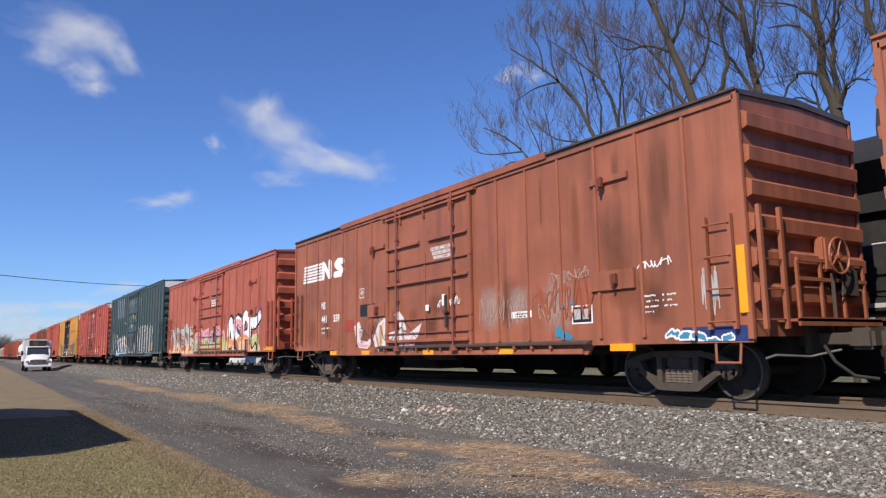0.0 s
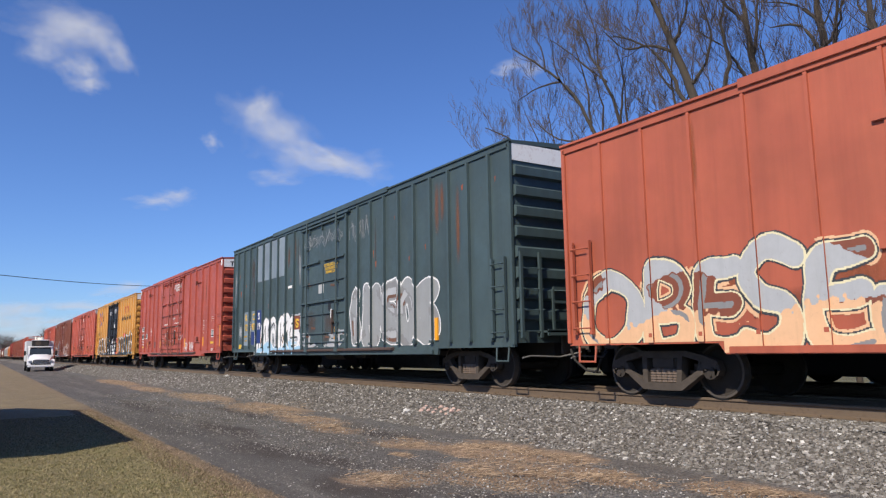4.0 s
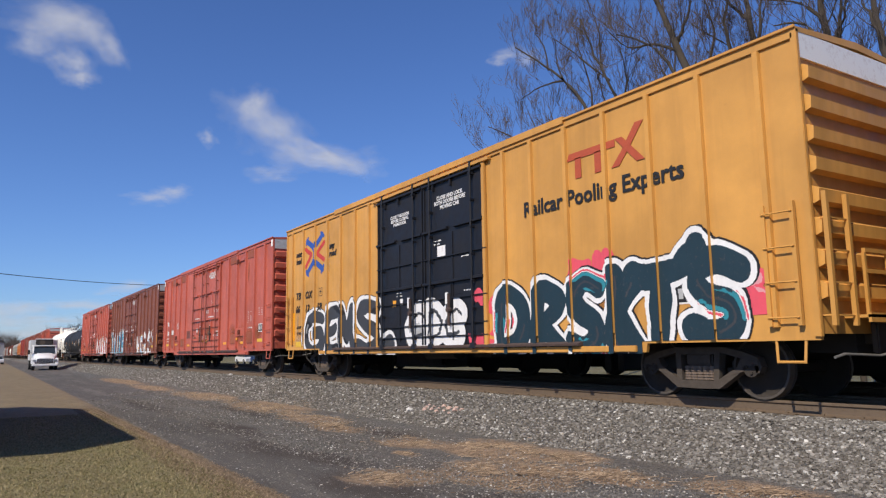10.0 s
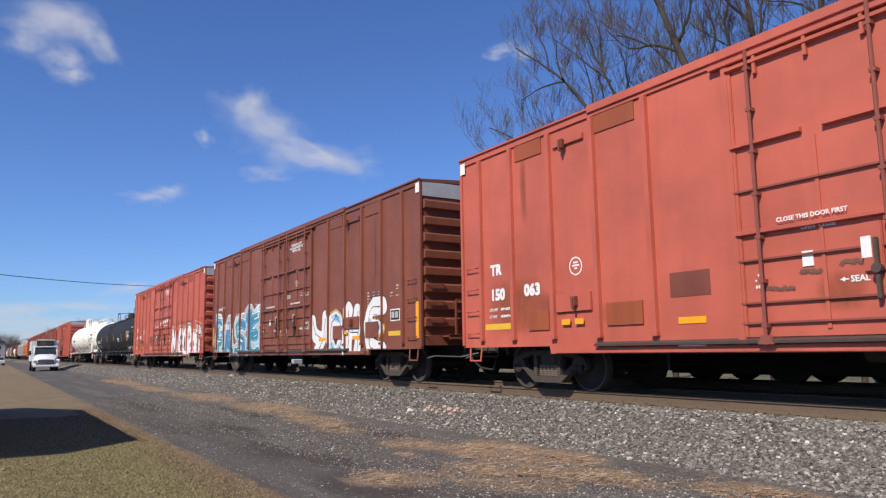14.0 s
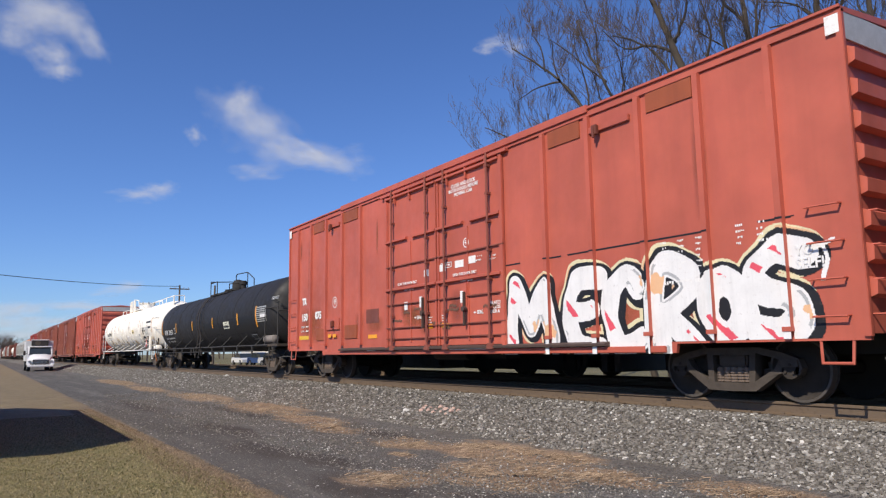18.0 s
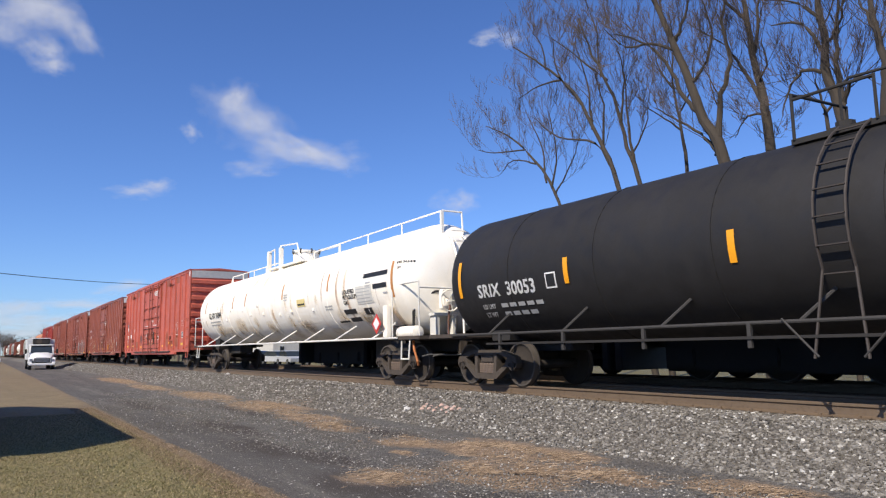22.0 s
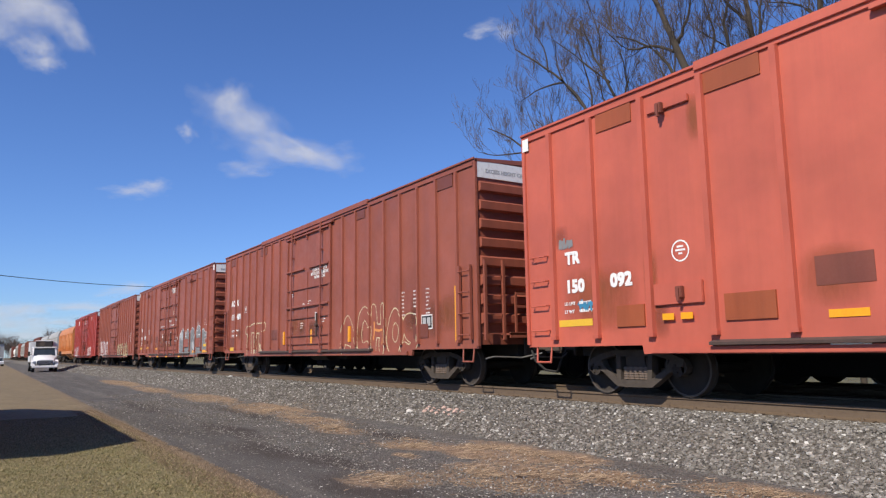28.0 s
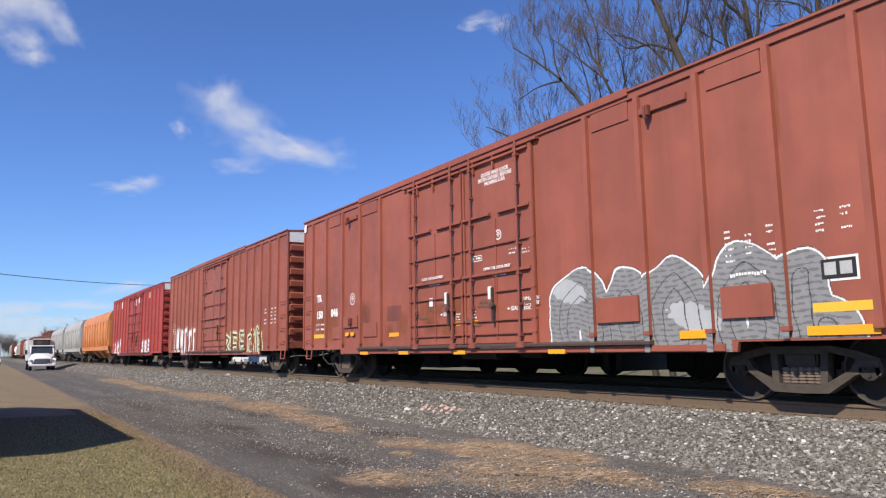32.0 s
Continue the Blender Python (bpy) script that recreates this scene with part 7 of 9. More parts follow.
for x in (-6.82, -3.1, 2.9, 6.5):
    part("reflector", Build().box(x - 0.07, x + 0.07, -SIDE - 0.012, -SIDE, 1.18, 1.6), M["reflector"], car, "amber reflector strip")
upright(car, 9.38, 1.12, 2.06, 0.15)
spray(car, 2.75, 5.05, 0.97, 1.46, 8, [(0.022, S["white"])], 41, xs, 0.055, 0.12, label="white sprayed word in thin strokes", word="FARTWARS", sway=0.35)
black_boxes(car, 7.9, 8.43, 1.56, 1.89)
plate(car, 7.79, 8.6, 1.26, 1.36, M["yellow"], name="stencil_strip")
bars(car, 6.5, 2.4, 8, 2, M["white"], w=0.2, h=0.04, pitch=0.085, gap=0.6, seed=16)
bars(car, 7.95, 2.5, 3, 2, M["white"], w=0.16, h=0.045, pitch=0.09, gap=0.3, seed=17)
letters("B219", 0.16, M["white"], car, 7.97, y, 0.93)
warning(car, 1.1, 4.47, 0.15, M["white"])
ring_mark(car, 1.05, 3.1, 0.11, M["white"], flat=0.03)
door_words(car)
letters("TOBX  889089", 0.3, M["black"], car, 0, 0, 0, turn=pose(9.56, -1.2, 4.68, 90, 0, 90))
for s in (-1, 1):
    plate(car, s * 9.43 - 0.09, s * 9.43 + 0.09, 4.72, 4.97, M["white"], y=-SIDE - 0.032, name="corner_plate")
weather(car, 9.4, 5.04, 9, 14, ("rust", "soot", "orange"))

# golden-yellow car with dark doors
car, xs = boxcar("golden-yellow double-door boxcar with blue-black doors and graffiti", -104.4, -85.24, 5.0, YELLOW, [(-97.38, -94.95), (-94.95, -92.4)], NAVY, posts=[s * (9.0 - k) for s in (-1, 1) for k in range(6)] + [-3.1, 3.1], post_w=0.05, post_d=0.06, plate_mat=M["white"], rail=True, feet=False)
y = -SIDE - 0.014
for x, z, tx in ((-8.7, 2.52, "TB"), (-7.86, 2.52, "OX"), (-8.7, 2.08, "66"), (-7.86, 2.08, "12"), (-6.85, 2.08, "58")):
    letters(tx, 0.33, M["black"], car, x, y, z, squeeze=1.12, slant=0.2)
letters("next\nload", 0.27, M["black"], car, -8.7, y, 3.98, slant=0.25)
letters("any\nroad", 0.27, M["black"], car, -5.9, y, 3.95, slant=0.25)
letters("Railcar Pooling Experts", 0.42, M["black"], car, 3.72, y, 3.36, squeeze=1.0)
_u = lambda q: [(-7.09 + 0.78 * a, 3.92 + 0.6 * c, -7.09 + 0.78 * d, 3.92 + 0.6 * e) for a, c, d, e in q]
_blue = _u([(-0.85, 0.85, -0.25, 0.5), (-0.25, 0.5, -0.02, 0.2), (-0.02, 0.2, -0.02, -0.15), (-0.02, -0.15, -0.2, -0.45), (-0.2, -0.45, -0.8, -0.92), (0.14, 0.5, 0.8, 0.95), (0.14, -0.45, 0.85, -0.9)])
_tips = _u([(-0.92, 0.7, -0.74, 1.02), (-0.9, -0.8, -0.66, -1.08), (0.66, 1.08, 0.95, 0.86), (0.72, -1.06, 0.95, -0.72)])
_red = _u([(-0.98, 0.42, -0.35, 0.05), (-0.35, 0.05, -0.95, -0.55), (0.3, 0.08, 0.98, 0.5), (0.3, -0.02, 0.98, -0.4)])
strokes(car, [(plain("emblem_red", (0.52, 0.05, 0.04)), 0.075, _red), (plain("emblem_blue", (0.03, 0.09, 0.36)), 0.095, _blue), (plain("emblem_blue_tip", (0.03, 0.09, 0.36)), 0.05, _tips)], xs, 0.06, "blue and red crossed-arrow emblem")
b = Build()
b.prism([(5.04, 4.2), (6.25, 4.2), (6.25, 4.33), (5.1, 4.33)], y, y + 0.004)
for x in (5.25, 5.75):
    b.prism([(x, 3.84), (x + 0.16, 3.84), (x + 0.16, 4.22), (x, 4.22)], y, y + 0.004)
b.prism([(6.15, 3.84), (6.33, 3.84), (6.55, 4.08), (6.9, 4.5), (6.72, 4.5), (6.4, 4.1)], y, y + 0.004)
b.prism([(6.25, 4.33), (6.42, 4.33), (6.9, 3.84), (6.72, 3.84)], y - 0.003, y - 0.0005)
part("emblem", b, plain("emblem_rust_red", (0.42, 0.075, 0.03)), car, "rust-red painted emblem")
ring_mark(car, -6.57, 2.66, 0.14, M["black"], True)
warning(car, -1.32, 4.2, 0.115, M["white"], ("CLOSE THIS DOOR", "BEFORE CLOSING", "MAIN DOOR"))
warning(car, 1.05, 4.3, 0.13, M["white"])
for x, z in ((0.35, 3.35), (1.5, 2.95), (-0.5, 2.35), (1.6, 2.1), (-1.5, 2.25)):
    bars(car, x, z, 2, 1, M["white"], w=0.4, h=0.04, pitch=0.08, y=-SIDE - 0.034, seed=int(10 * z))
plate(car, 0.5, 0.85, 2.95, 3.2, M["white"], y=-SIDE - 0.03, name="small_sign")
for x, z in ((-1.7, 1.9), (-1.35, 1.92), (1.2, 1.75)):
    plate(car, x, x + 0.16, z, z + 0.16, M["reflector"] if x != -1.35 else M["white"], y=-SIDE - 0.03, name="small_sign")
spray(car, -8.4, -1.4, 0.68, 2.55, 5, [(0.335, S["black"]), (0.31, S["white"]), (0.19, S["charcoal"]), (0.17, S["black"], 0.45), (0.06, S["grey"], 0.8)], 51, xs, 0.06, 0.28, flats=((-2.62, 2.44, 0.034),),
      word=(("G", -7.8, -6.35, 0.8, 1.9), ("E", -6.15, -5.3, 0.78, 1.95), ("M", -5.2, -4.05, 0.76, 2.0), ("S", -4.0, -2.45, 0.85, 2.05), ("~", -2.9, -1.75, 0.8, 1.05)))
spray(car, -1.1, 1.8, 0.84, 2.0, 3, [(0.30, S["black"], None, (0.02, -0.02)), (0.28, S["white"]), (0.27, S["silver"], 0.8), (0.035, S["charcoal"])], 53, xs, 0.06, 0.05, flats=((-2.62, 2.44, 0.036),), word="CDC", sway=0.15)
spray(car, 8.0, 9.0, 1.2, 2.0, 2, [(0.15, S["hot"]), (0.1, S["pink"], 0.0)], 55, xs, 0.06)
spray(car, 4.9, 6.2, 1.9, 2.5, 2, [(0.13, S["hot"]), (0.06, S["pink"], 0.2)], 56, xs, 0.06)
spray(car, 1.75, 3.7, 0.75, 2.1, 3, [(0.22, S["hot"], -0.3), (0.13, S["pink"], 0.3)], 57, xs, 0.06, flats=((-2.62, 2.44, 0.034),))
spray(car, 2.3, 8.95, 0.68, 2.55, 6, [(0.30, S["black"], None, (0.03, 0.02)), (0.285, S["white"]), (0.2, S["petrol"]), (0.19, S["teal"], 0.75), (0.12, S["petrol"]), (0.02, S["charcoal"], 0.2), ((0.215, 0.25), S["hot"], 0.72)], 58, xs, 0.06, 0.3,
      word=(("D", 2.75, 3.75, 0.8, 1.85), ("R", 3.95, 4.75, 0.76, 1.8), ("S", 4.95, 5.75, 0.78, 1.95), ("K", 5.95, 6.6, 0.74, 1.95), ("T", 6.6, 7.5, 0.78, 2.0), ("S", 7.6, 8.5, 0.95, 2.0), ("~", 7.5, 7.8, 2.0, 2.25)))
black_boxes(car, 7.27, 7.78, 1.42, 1.73)
load_lines(car, -8.55, 1.55, 0.12, M["black"], y, 0.1)
part("sill_stripe", Build().box(-2.6, 2.4, -SIDE - 0.056, -SIDE - 0.05, 0.72, 0.8), YELLOW, car)
upright(car, -8.86, 1.15, 2.1, 0.12)
plate(car, -8.67, -8.1, 0.94, 1.12, M["yellow"], name="small_plate")
weather(car, 9.5, 5.0, 11, 12, ("dust", "orange", "dust"), ((-2.7, 2.5),), 0)

# four alike red double-door cars, one dark brown, and their markings
car, xs = tr_car("faded red double-door high-cube boxcar with rusty cover plates", -124.86, -105.9, RED1, PATCH, "063", 60, [(-117.87, -115.4), (-115.4, -112.9)])
car, xs = tr_car("dark brown double-door boxcar with blue and white graffiti", -145.7, -126.7, BROWN2, BROWN2, "016", 70, [(-138.7, -136.2), (-136.2, -133.7)], skip=(-9.4, -2.6))
spray(car, -9.35, -2.55, 0.68, 2.8, 6, [(0.46, S["cream"], 0.35), (0.44, S["white"]), (0.40, S["silver"]), (0.38, S["sky"], 0.55), (0.27, S["white"]), (0.235, S["blue"]), (0.235, S["teal"], 0.1), ((0.16, 0.18), S["sky"]), (0.235, S["teal"], (1.0,)), (0.03, S["white"], 0.2), (0.05, S["silver"], 0.75)], 71, xs, 0.07, 0.4,
      word=(("P", -8.85, -7.75, 0.7, 2.0), ("A", -7.5, -6.35, 0.66, 2.0), ("S", -5.9, -4.6, 0.72, 2.05), ("E", -4.2, -2.9, 0.72, 2.15), ("~", -4.3, -3.9, 2.1, 2.4)))
spray(car, 2.3, 8.3, 0.70, 2.4, 6, [(0.30, M["yellow"], 0.62), (0.255, S["black"]), (0.235, S["white"]), (0.16, S["sky"], 0.5), (0.1, S["navy"], 0.85), (0.015, S["black"])], 73, xs, 0.07, 0.3,
      word=(("Y", 2.55, 3.75, 0.75, 1.8), ("O", 3.95, 4.9, 0.78, 1.85), ("H", 5.15, 6.1, 0.75, 1.95), ("E", 6.45, 7.5, 0.78, 2.0)))
spray(car, -3.4, -2.6, 1.7, 2.9, 1, [(0.06, S["white"], -0.3)], 75, xs)
scribble(car, -8.6, -7.6, 2.66, 2.86, S["white"], 9, 6, 0.016)
upright(car, 9.3, 1.1, 2.0, 0.14)
upright(car, -9.38, 1.1, 2.0, 0.12)
car, xs = tr_car("faded red double-door boxcar with a large black and white mural", -166.63, -147.4, RED1, PATCH, "075", 80, [(-159.5, -157.0), (-157.0, -154.5)], skip=(2.1, 9.0))
spray(car, 2.15, 9.2, 0.69, 2.45, 6, [(0.31, S["cream"]), (0.285, S["peach"], 0.3), (0.27, S["black"], None, (0.06, -0.03)), (0.255, S["black"]), (0.19, S["white"]), (0.15, S["silver"], 0.55), (0.1, S["hot"], "s"), (0.1, S["white"], -0.35), (0.15, S["peach"], 0.85)], 81, xs, 0.07, 0.22,
      word=(("M", 2.55, 4.05, 0.72, 2.0), ("E", 4.3, 5.2, 0.76, 2.02), ("C", 5.3, 6.15, 0.76, 1.98), ("R", 6.3, 7.2, 0.72, 2.0), ("O", 7.3, 8.0, 0.95, 1.75), ("S", 8.0, 8.9, 0.95, 2.05)))
spray(car, 8.9, 9.35, 1.6, 2.2, 1, [(0.03, S["white"])], 83)
letters("YO\nSELF!", 0.2, S["white"], car, 8.75, -SIDE - 0.012, 1.95, squeeze=0.9, align="LEFT")
brake_wheel(car, 9.95, 0.35, 2.0, RED2)
for x, z, w in ((-0.6, 2.55, 0.22), (0.1, 2.6, 0.25), (0.75, 2.62, 0.34), (1.25, 2.66, 0.3)):
    plate(car, x, x + w, z, z + 0.16, M["white"], y=-SIDE - 0.03, name="paper_scrap")

# black and white tank cars
R1, Z1 = 1.46, 2.33
car = tank_car("long black tank car with dome platform and amber markers", -178.2, 9.95, R1, Z1, TANKB, M["side_pipe"], False)
for x in (-5.6, -2.1, 1.63, 5.45):
    shell_patch(car, R1, Z1, x - 0.06, x + 0.06, 1.95, 2.43, M["reflector"], "reflector", "amber reflector strip", 0.016)
shell_patch(car, R1, Z1, 7.78, 7.9, 1.8, 2.6, M["reflector"], "reflector", "amber reflector strip", 0.016)
shell_patch(car, R1, Z1, -9.13, -9.02, 1.9, 2.7, M["reflector"], "reflector", "amber reflector strip", 0.016)
shell_patch(car, R1, Z1, 0.05, 1.87, 1.6, 2.2, GLOSSB, "fresh_patch", "patch of fresher black paint", 0.005)
shell_patch(car, R1, Z1, 1.87, 3.12, 1.66, 2.1, GLOSSB, "fresh_patch", "patch of fresher black paint")
shell_patch(car, R1, Z1, 3.12, 4.25, 1.6, 1.84, GLOSSB, "fresh_patch", "patch of fresher black paint", 0.005)
shell_patch(car, R1, Z1, 4.25, 7.62, 1.62, 2.25, GLOSSB, "fresh_patch", "patch of fresher black paint")
shell_patch(car, R1, Z1, 3.36, 4.2, 1.86, 2.16, plain("pale_label", (0.62, 0.62, 0.5)), "label_panel", "pale rectangular label", 0.01)
for k in range(3):
    shell_patch(car, R1, Z1, 3.42 + 0.1 * k, 4.14 - 0.1 * k, 1.91 + 0.085 * k, (1.98, 2.02, 2.1)[k], M["black"], "label_bar", "", 0.014)
shell_letters(car, R1, Z1, "SRIX  30053", 0.38, -8.45, 1.86, plain("fresh_white_letters", (0.9, 0.9, 0.88), 0.5, 0, 0.05))
for k, word in enumerate(("LD LMT", "LT WT")):
    shell_letters(car, R1, Z1, word, 0.13, -8.4, 1.62 - 0.17 * k, M["white"])
    for q in range(5 - k):
        shell_patch(car, R1, Z1, -7.75 + 0.28 * q, -7.54 + 0.28 * q, 1.63 - 0.17 * k, 1.71 - 0.17 * k, M["grey"], "stencil", "", 0.008)
shell_patch(car, R1, Z1, -6.2, -5.9, 1.9, 2.2, M["white"], "stencil_mark", "", 0.007)
shell_patch(car, R1, Z1, -6.17, -5.93, 1.93, 2.17, M["black"], "stencil_mark", "", 0.011)
shell_patch(car, R1, Z1, 6.7, 7.3, 1.34, 1.53, M["grey"], "stencil_mark", "", 0.007)
shell_patch(car, R1, Z1, 6.72, 7.28, 1.36, 1.51, M["black"], "stencil_mark", "", 0.011)
shell_patch(car, R1, Z1, 7.9, 9.0, 1.98, 2.56, M["grey"], "data_panel", "white data panel with dark lines", 0.008)
for k in range(7):
    for x0, x1 in ((7.93, 8.32), (8.35, 8.5), (8.53, 8.74), (8.77, 8.97)):
        if k not in (2, 3) or x0 < 8.3:
            shell_patch(car, R1, Z1, x0, x1, 2.01 + 0.078 * k, 2.055 + 0.078 * k, M["black"], "label_bar", "", 0.012)
shell_patch(car, R1, Z1, 8.34, 8.98, 2.14, 2.25, M["white"], "label_panel", "", 0.014)
shell_letters(car, R1, Z1, "SRIX 30053", 0.15, 9.45, 2.75, plain("end_white_letters", (0.85, 0.85, 0.83), 0.5, 0, 0.05))
part("air_reservoir", lathe([(-0.52, 0.05), (-0.47, 0.15), (0.45, 0.15), (0.5, 0.05)], 16), plain("dusty_cylinder", (0.22, 0.19, 0.17), 0.7), car, "dusty grey air cylinder on the end platform", pose(9.07, -1.26, 1.3), True)
T1 = Z1 + R1
part("manway", lathe([(0.0, 0.3), (0.42, 0.28), (0.55, 0.2), (0.6, 0.05)], 18), M["under"], car, "round black dome cover", pose(0.66, 0, T1 - 0.05, 0, -90, 0), True)
part("manway_flange", Build().cyl((0.66, 0, T1), (0.66, 0, T1 + 0.09), 0.4, n=18), M["under"], car)
part("manway", Build().cyl((1.5, 0, T1 - 0.1), (1.5, 0, T1 + 0.42), 0.13, n=14).cyl((1.5, 0, T1 + 0.24), (1.5, 0, T1 + 0.36), 0.18, n=14), M["under"], car, "ribbed vent pipe")
part("valve", Build().cyl((-1.1, 0, T1 - 0.1), (-1.1, 0, T1 + 0.2), 0.14, n=10).box(-1.25, -0.95, -0.15, 0.15, T1 + 0.05, T1 + 0.12), M["under"], car)
part("valve", Build().cyl((-0.1, 0.1, T1 - 0.1), (-0.1, 0.1, T1 + 0.12), 0.2, n=10), M["under"], car)
part("dome_platform", Build().box(-1.5, 1.45, -0.75, -0.3, T1 - 0.16, T1 - 0.08), M["under"], car, "narrow grated platform")
part("dome_platform", Build().box(-1.5, 1.45, 0.3, 0.75, T1 - 0.16, T1 - 0.08), M["under"], car, "narrow grated platform")
for p in ([(-1.45, -0.75, 0), (-1.45, -0.75, 0.68), (-1.45, 0.75, 0.75), (-1.45, 0.75, 0)], [(-1.45, -0.75, 0.6), (-0.3, -0.75, 0.6), (-0.3, -0.75, 0)], [(-1.4, 0.5, 0), (-1.4, 0.5, 1.0), (-1.25, 0.5, 1.12), (0.5, 0.5, 1.05), (1.5, 0.5, 0.65), (1.5, 0.5, 0)], [(0.5, 0.5, 0), (0.5, 0.5, 1.05)], [(0.9, -0.5, 0.0), (0.9, -0.5, 0.4), (1.5, 0.1, 0.45)]):
    part("dome_rail", Build().pipe([(x, q, T1 - 0.1 + z) for x, q, z in p], 0.024, 6), M["under"], car)
for x in (-0.82, -0.4):
    a = [(x, -(R1 + 0.1) * math.cos(k), Z1 + (R1 + 0.1) * math.sin(k)) for k in (1.1, 0.95, 0.8, 0.6, 0.4, 0.2, 0.0, -0.2, -0.4)]
    part("ladder_stile", Build().pipe(a + [(x + (x + 0.61) * 0.6, -R1 - 0.1, 0.6)], 0.02, 6), M["steel"], car)
for k in range(7):
    a = 1.0 - 0.24 * k
    part("rung", Build().box(-0.82, -0.4, -(R1 + 0.13) * math.cos(a), -(R1 + 0.07) * math.cos(a), Z1 + (R1 + 0.1) * math.sin(a) - 0.008, Z1 + (R1 + 0.1) * math.sin(a) + 0.008), M["steel"], car)
for s in (-1, 1):
    part("ladder_brace", Build().cyl((-0.61 + s * 0.28, -R1 - 0.1, 0.62), (-0.61 + s * 0.75, -R1 - 0.1, 1.12), 0.016, n=6), M["side_pipe"], car)
part("running_board", Build().box(-8.0, 8.0, -R1 - 0.1, -R1 + 0.25, 0.86, 0.9), M["under"], car)
for k in range(9):
    part("board_bracket", Build().box(-7.6 + 1.9 * k, -7.54 + 1.9 * k, -R1 - 0.08, -R1 - 0.03, 0.74, 1.08), M["side_pipe"], car)
brake_wheel(car, 10.35, -0.4, 2.0, M["frame"])

R2, Z2 = 1.50, 2.63
M["chipped"] = paint("white_rail_paint", (0.72, 0.70, 0.64), 0.3)
car = tank_car("long white tank car with rust streaks and top handrail", -199.95, 10.5, R2, Z2, TANKW, M["chipped"], True, bolster=1.57)
for x in (-8.9, -4.6, -2.9, 1.4, 5.38):
    shell_patch(car, R2, Z2, x - 0.05, x + 0.05, 2.6, 3.15, plain("faded_amber", (0.5, 0.22, 0.06)), "reflector", "faded amber reflector strip")
shell_patch(car, R2, Z2, 9.48, 9.6, 2.15, 3.1, plain("amber_strip", (0.5, 0.22, 0.06)), "reflector", "long amber reflector strip", 0.008)
shell_letters(car, R2, Z2, "GLNX 34344", 0.36, -8.3, 2.3, M["black"])
for k in range(2):
    shell_patch(car, R2, Z2, -8.2, -6.6, 2.12 - 0.13 * k, 2.17 - 0.13 * k, M["grey"], "stencil", "", 0.008)
shell_letters(car, R2, Z2, "LIQUEFIED\nPETROLEUM\nGAS", 0.17, 6.45, 2.42, M["black"])
shell_letters(car, R2, Z2, "GLNX 34344", 0.09, 9.74, 3.0, M["black"], half=10.5)
shell_letters(car, R2, Z2, "CAPY", 0.075, 9.8, 2.86, M["black"], half=10.5)
for x0, x1, z0, z1 in ((7.85, 9.3, 2.78, 2.9), (8.45, 9.25, 2.44, 2.57), (6.3, 7.1, 1.84, 1.98), (6.45, 7.15, 1.62, 1.74), (5.6, 6.3, 1.62, 1.67), (7.6, 8.1, 1.78, 1.96)):
    shell_patch(car, R2, Z2, x0, x1, z0, z1, M["black"], "stencil_bar", "black painted-over lettering", 0.008)
shell_patch(car, R2, Z2, 7.35, 8.35, 2.08, 2.58, plain("pale_data_panel", (0.66, 0.64, 0.58), 0.6, 0, 0.1), "data_panel", "pale grey data panel", 0.007)
for k in range(5):
    shell_patch(car, R2, Z2, 7.4, 8.3 - 0.08 * (k % 2), 2.13 + 0.09 * k, 2.15 + 0.09 * k, M["grey"], "label_bar", "", 0.012)
shell_patch(car, R2, Z2, 2.8, 3.5, 2.25, 2.5, plain("faded_yellow_label", (0.72, 0.58, 0.25), 0.6), "label_panel", "yellow warning label", 0.008)
shell_patch(car, R2, Z2, 2.86, 3.44, 2.3, 2.35, M["black"], "label_bar", "", 0.012)
_r = plain("placard_red", (0.55, 0.04, 0.03))
part("placard", Build().prism([(8.95, 1.2), (9.22, 1.47), (8.95, 1.74), (8.68, 1.47)], -1.64, -1.63), _r, car, "red diamond hazard placard")
part("placard", Build().prism([(8.95, 1.3), (9.12, 1.47), (8.95, 1.64), (8.78, 1.47)], -1.65, -1.64), M["white"], car)
part("saddle_plate", Build().box(9.04, 9.26, -1.5, -1.36, 1.1, 1.95, c=0.02), TANKW, car)
top = Z2 + R2
part("manway", Build().cyl((-0.1, 0, top - 0.15), (-0.1, 0, top + 0.4), 0.5, n=22), TANKW, car, "round white valve housing", smooth=True)
part("manway_lid", Build().cyl((-0.1, 0, top + 0.4), (-0.1, 0, top + 0.48), 0.55, n=22), M["chipped"], car)
for k in range(8):
    part("lid_bolt", Build().cyl((-0.1 + 0.53 * math.cos(0.785 * k), 0.53 * math.sin(0.785 * k), top + 0.36), (-0.1 + 0.53 * math.cos(0.785 * k), 0.53 * math.sin(0.785 * k), top + 0.53), 0.035, n=6), M["frame"], car)
part("dome_platform", Build().box(-2.1, 1.4, -0.8, 0.8, top - 0.1, top - 0.04), TANKW, car)
for p in ([(-2.1, -0.8, 0), (-2.1, -0.8, 0.62), (-1.4, -0.8, 0.66), (-1.4, -0.8, 0)], [(-0.75, -0.8, 0.0), (-0.75, -0.8, 0.72), (1.0, -0.8, 0.6), (1.3, -0.8, 0.0)], [(-2.1, 0.8, 0), (-2.1, 0.8, 0.6), (1.3, 0.8, 0.6), (1.3, 0.8, 0)]):
    part("dome_rail", Build().pipe([(x, q, top + z) for x, q, z in p], 0.028, 6), TANKW, car)
for x in (-2.1, -0.75):
    part("rail_post", Build().box(x - 0.07, x + 0.07, -0.85, -0.7, top - 0.35, top + 0.66, c=0.01), TANKW, car)
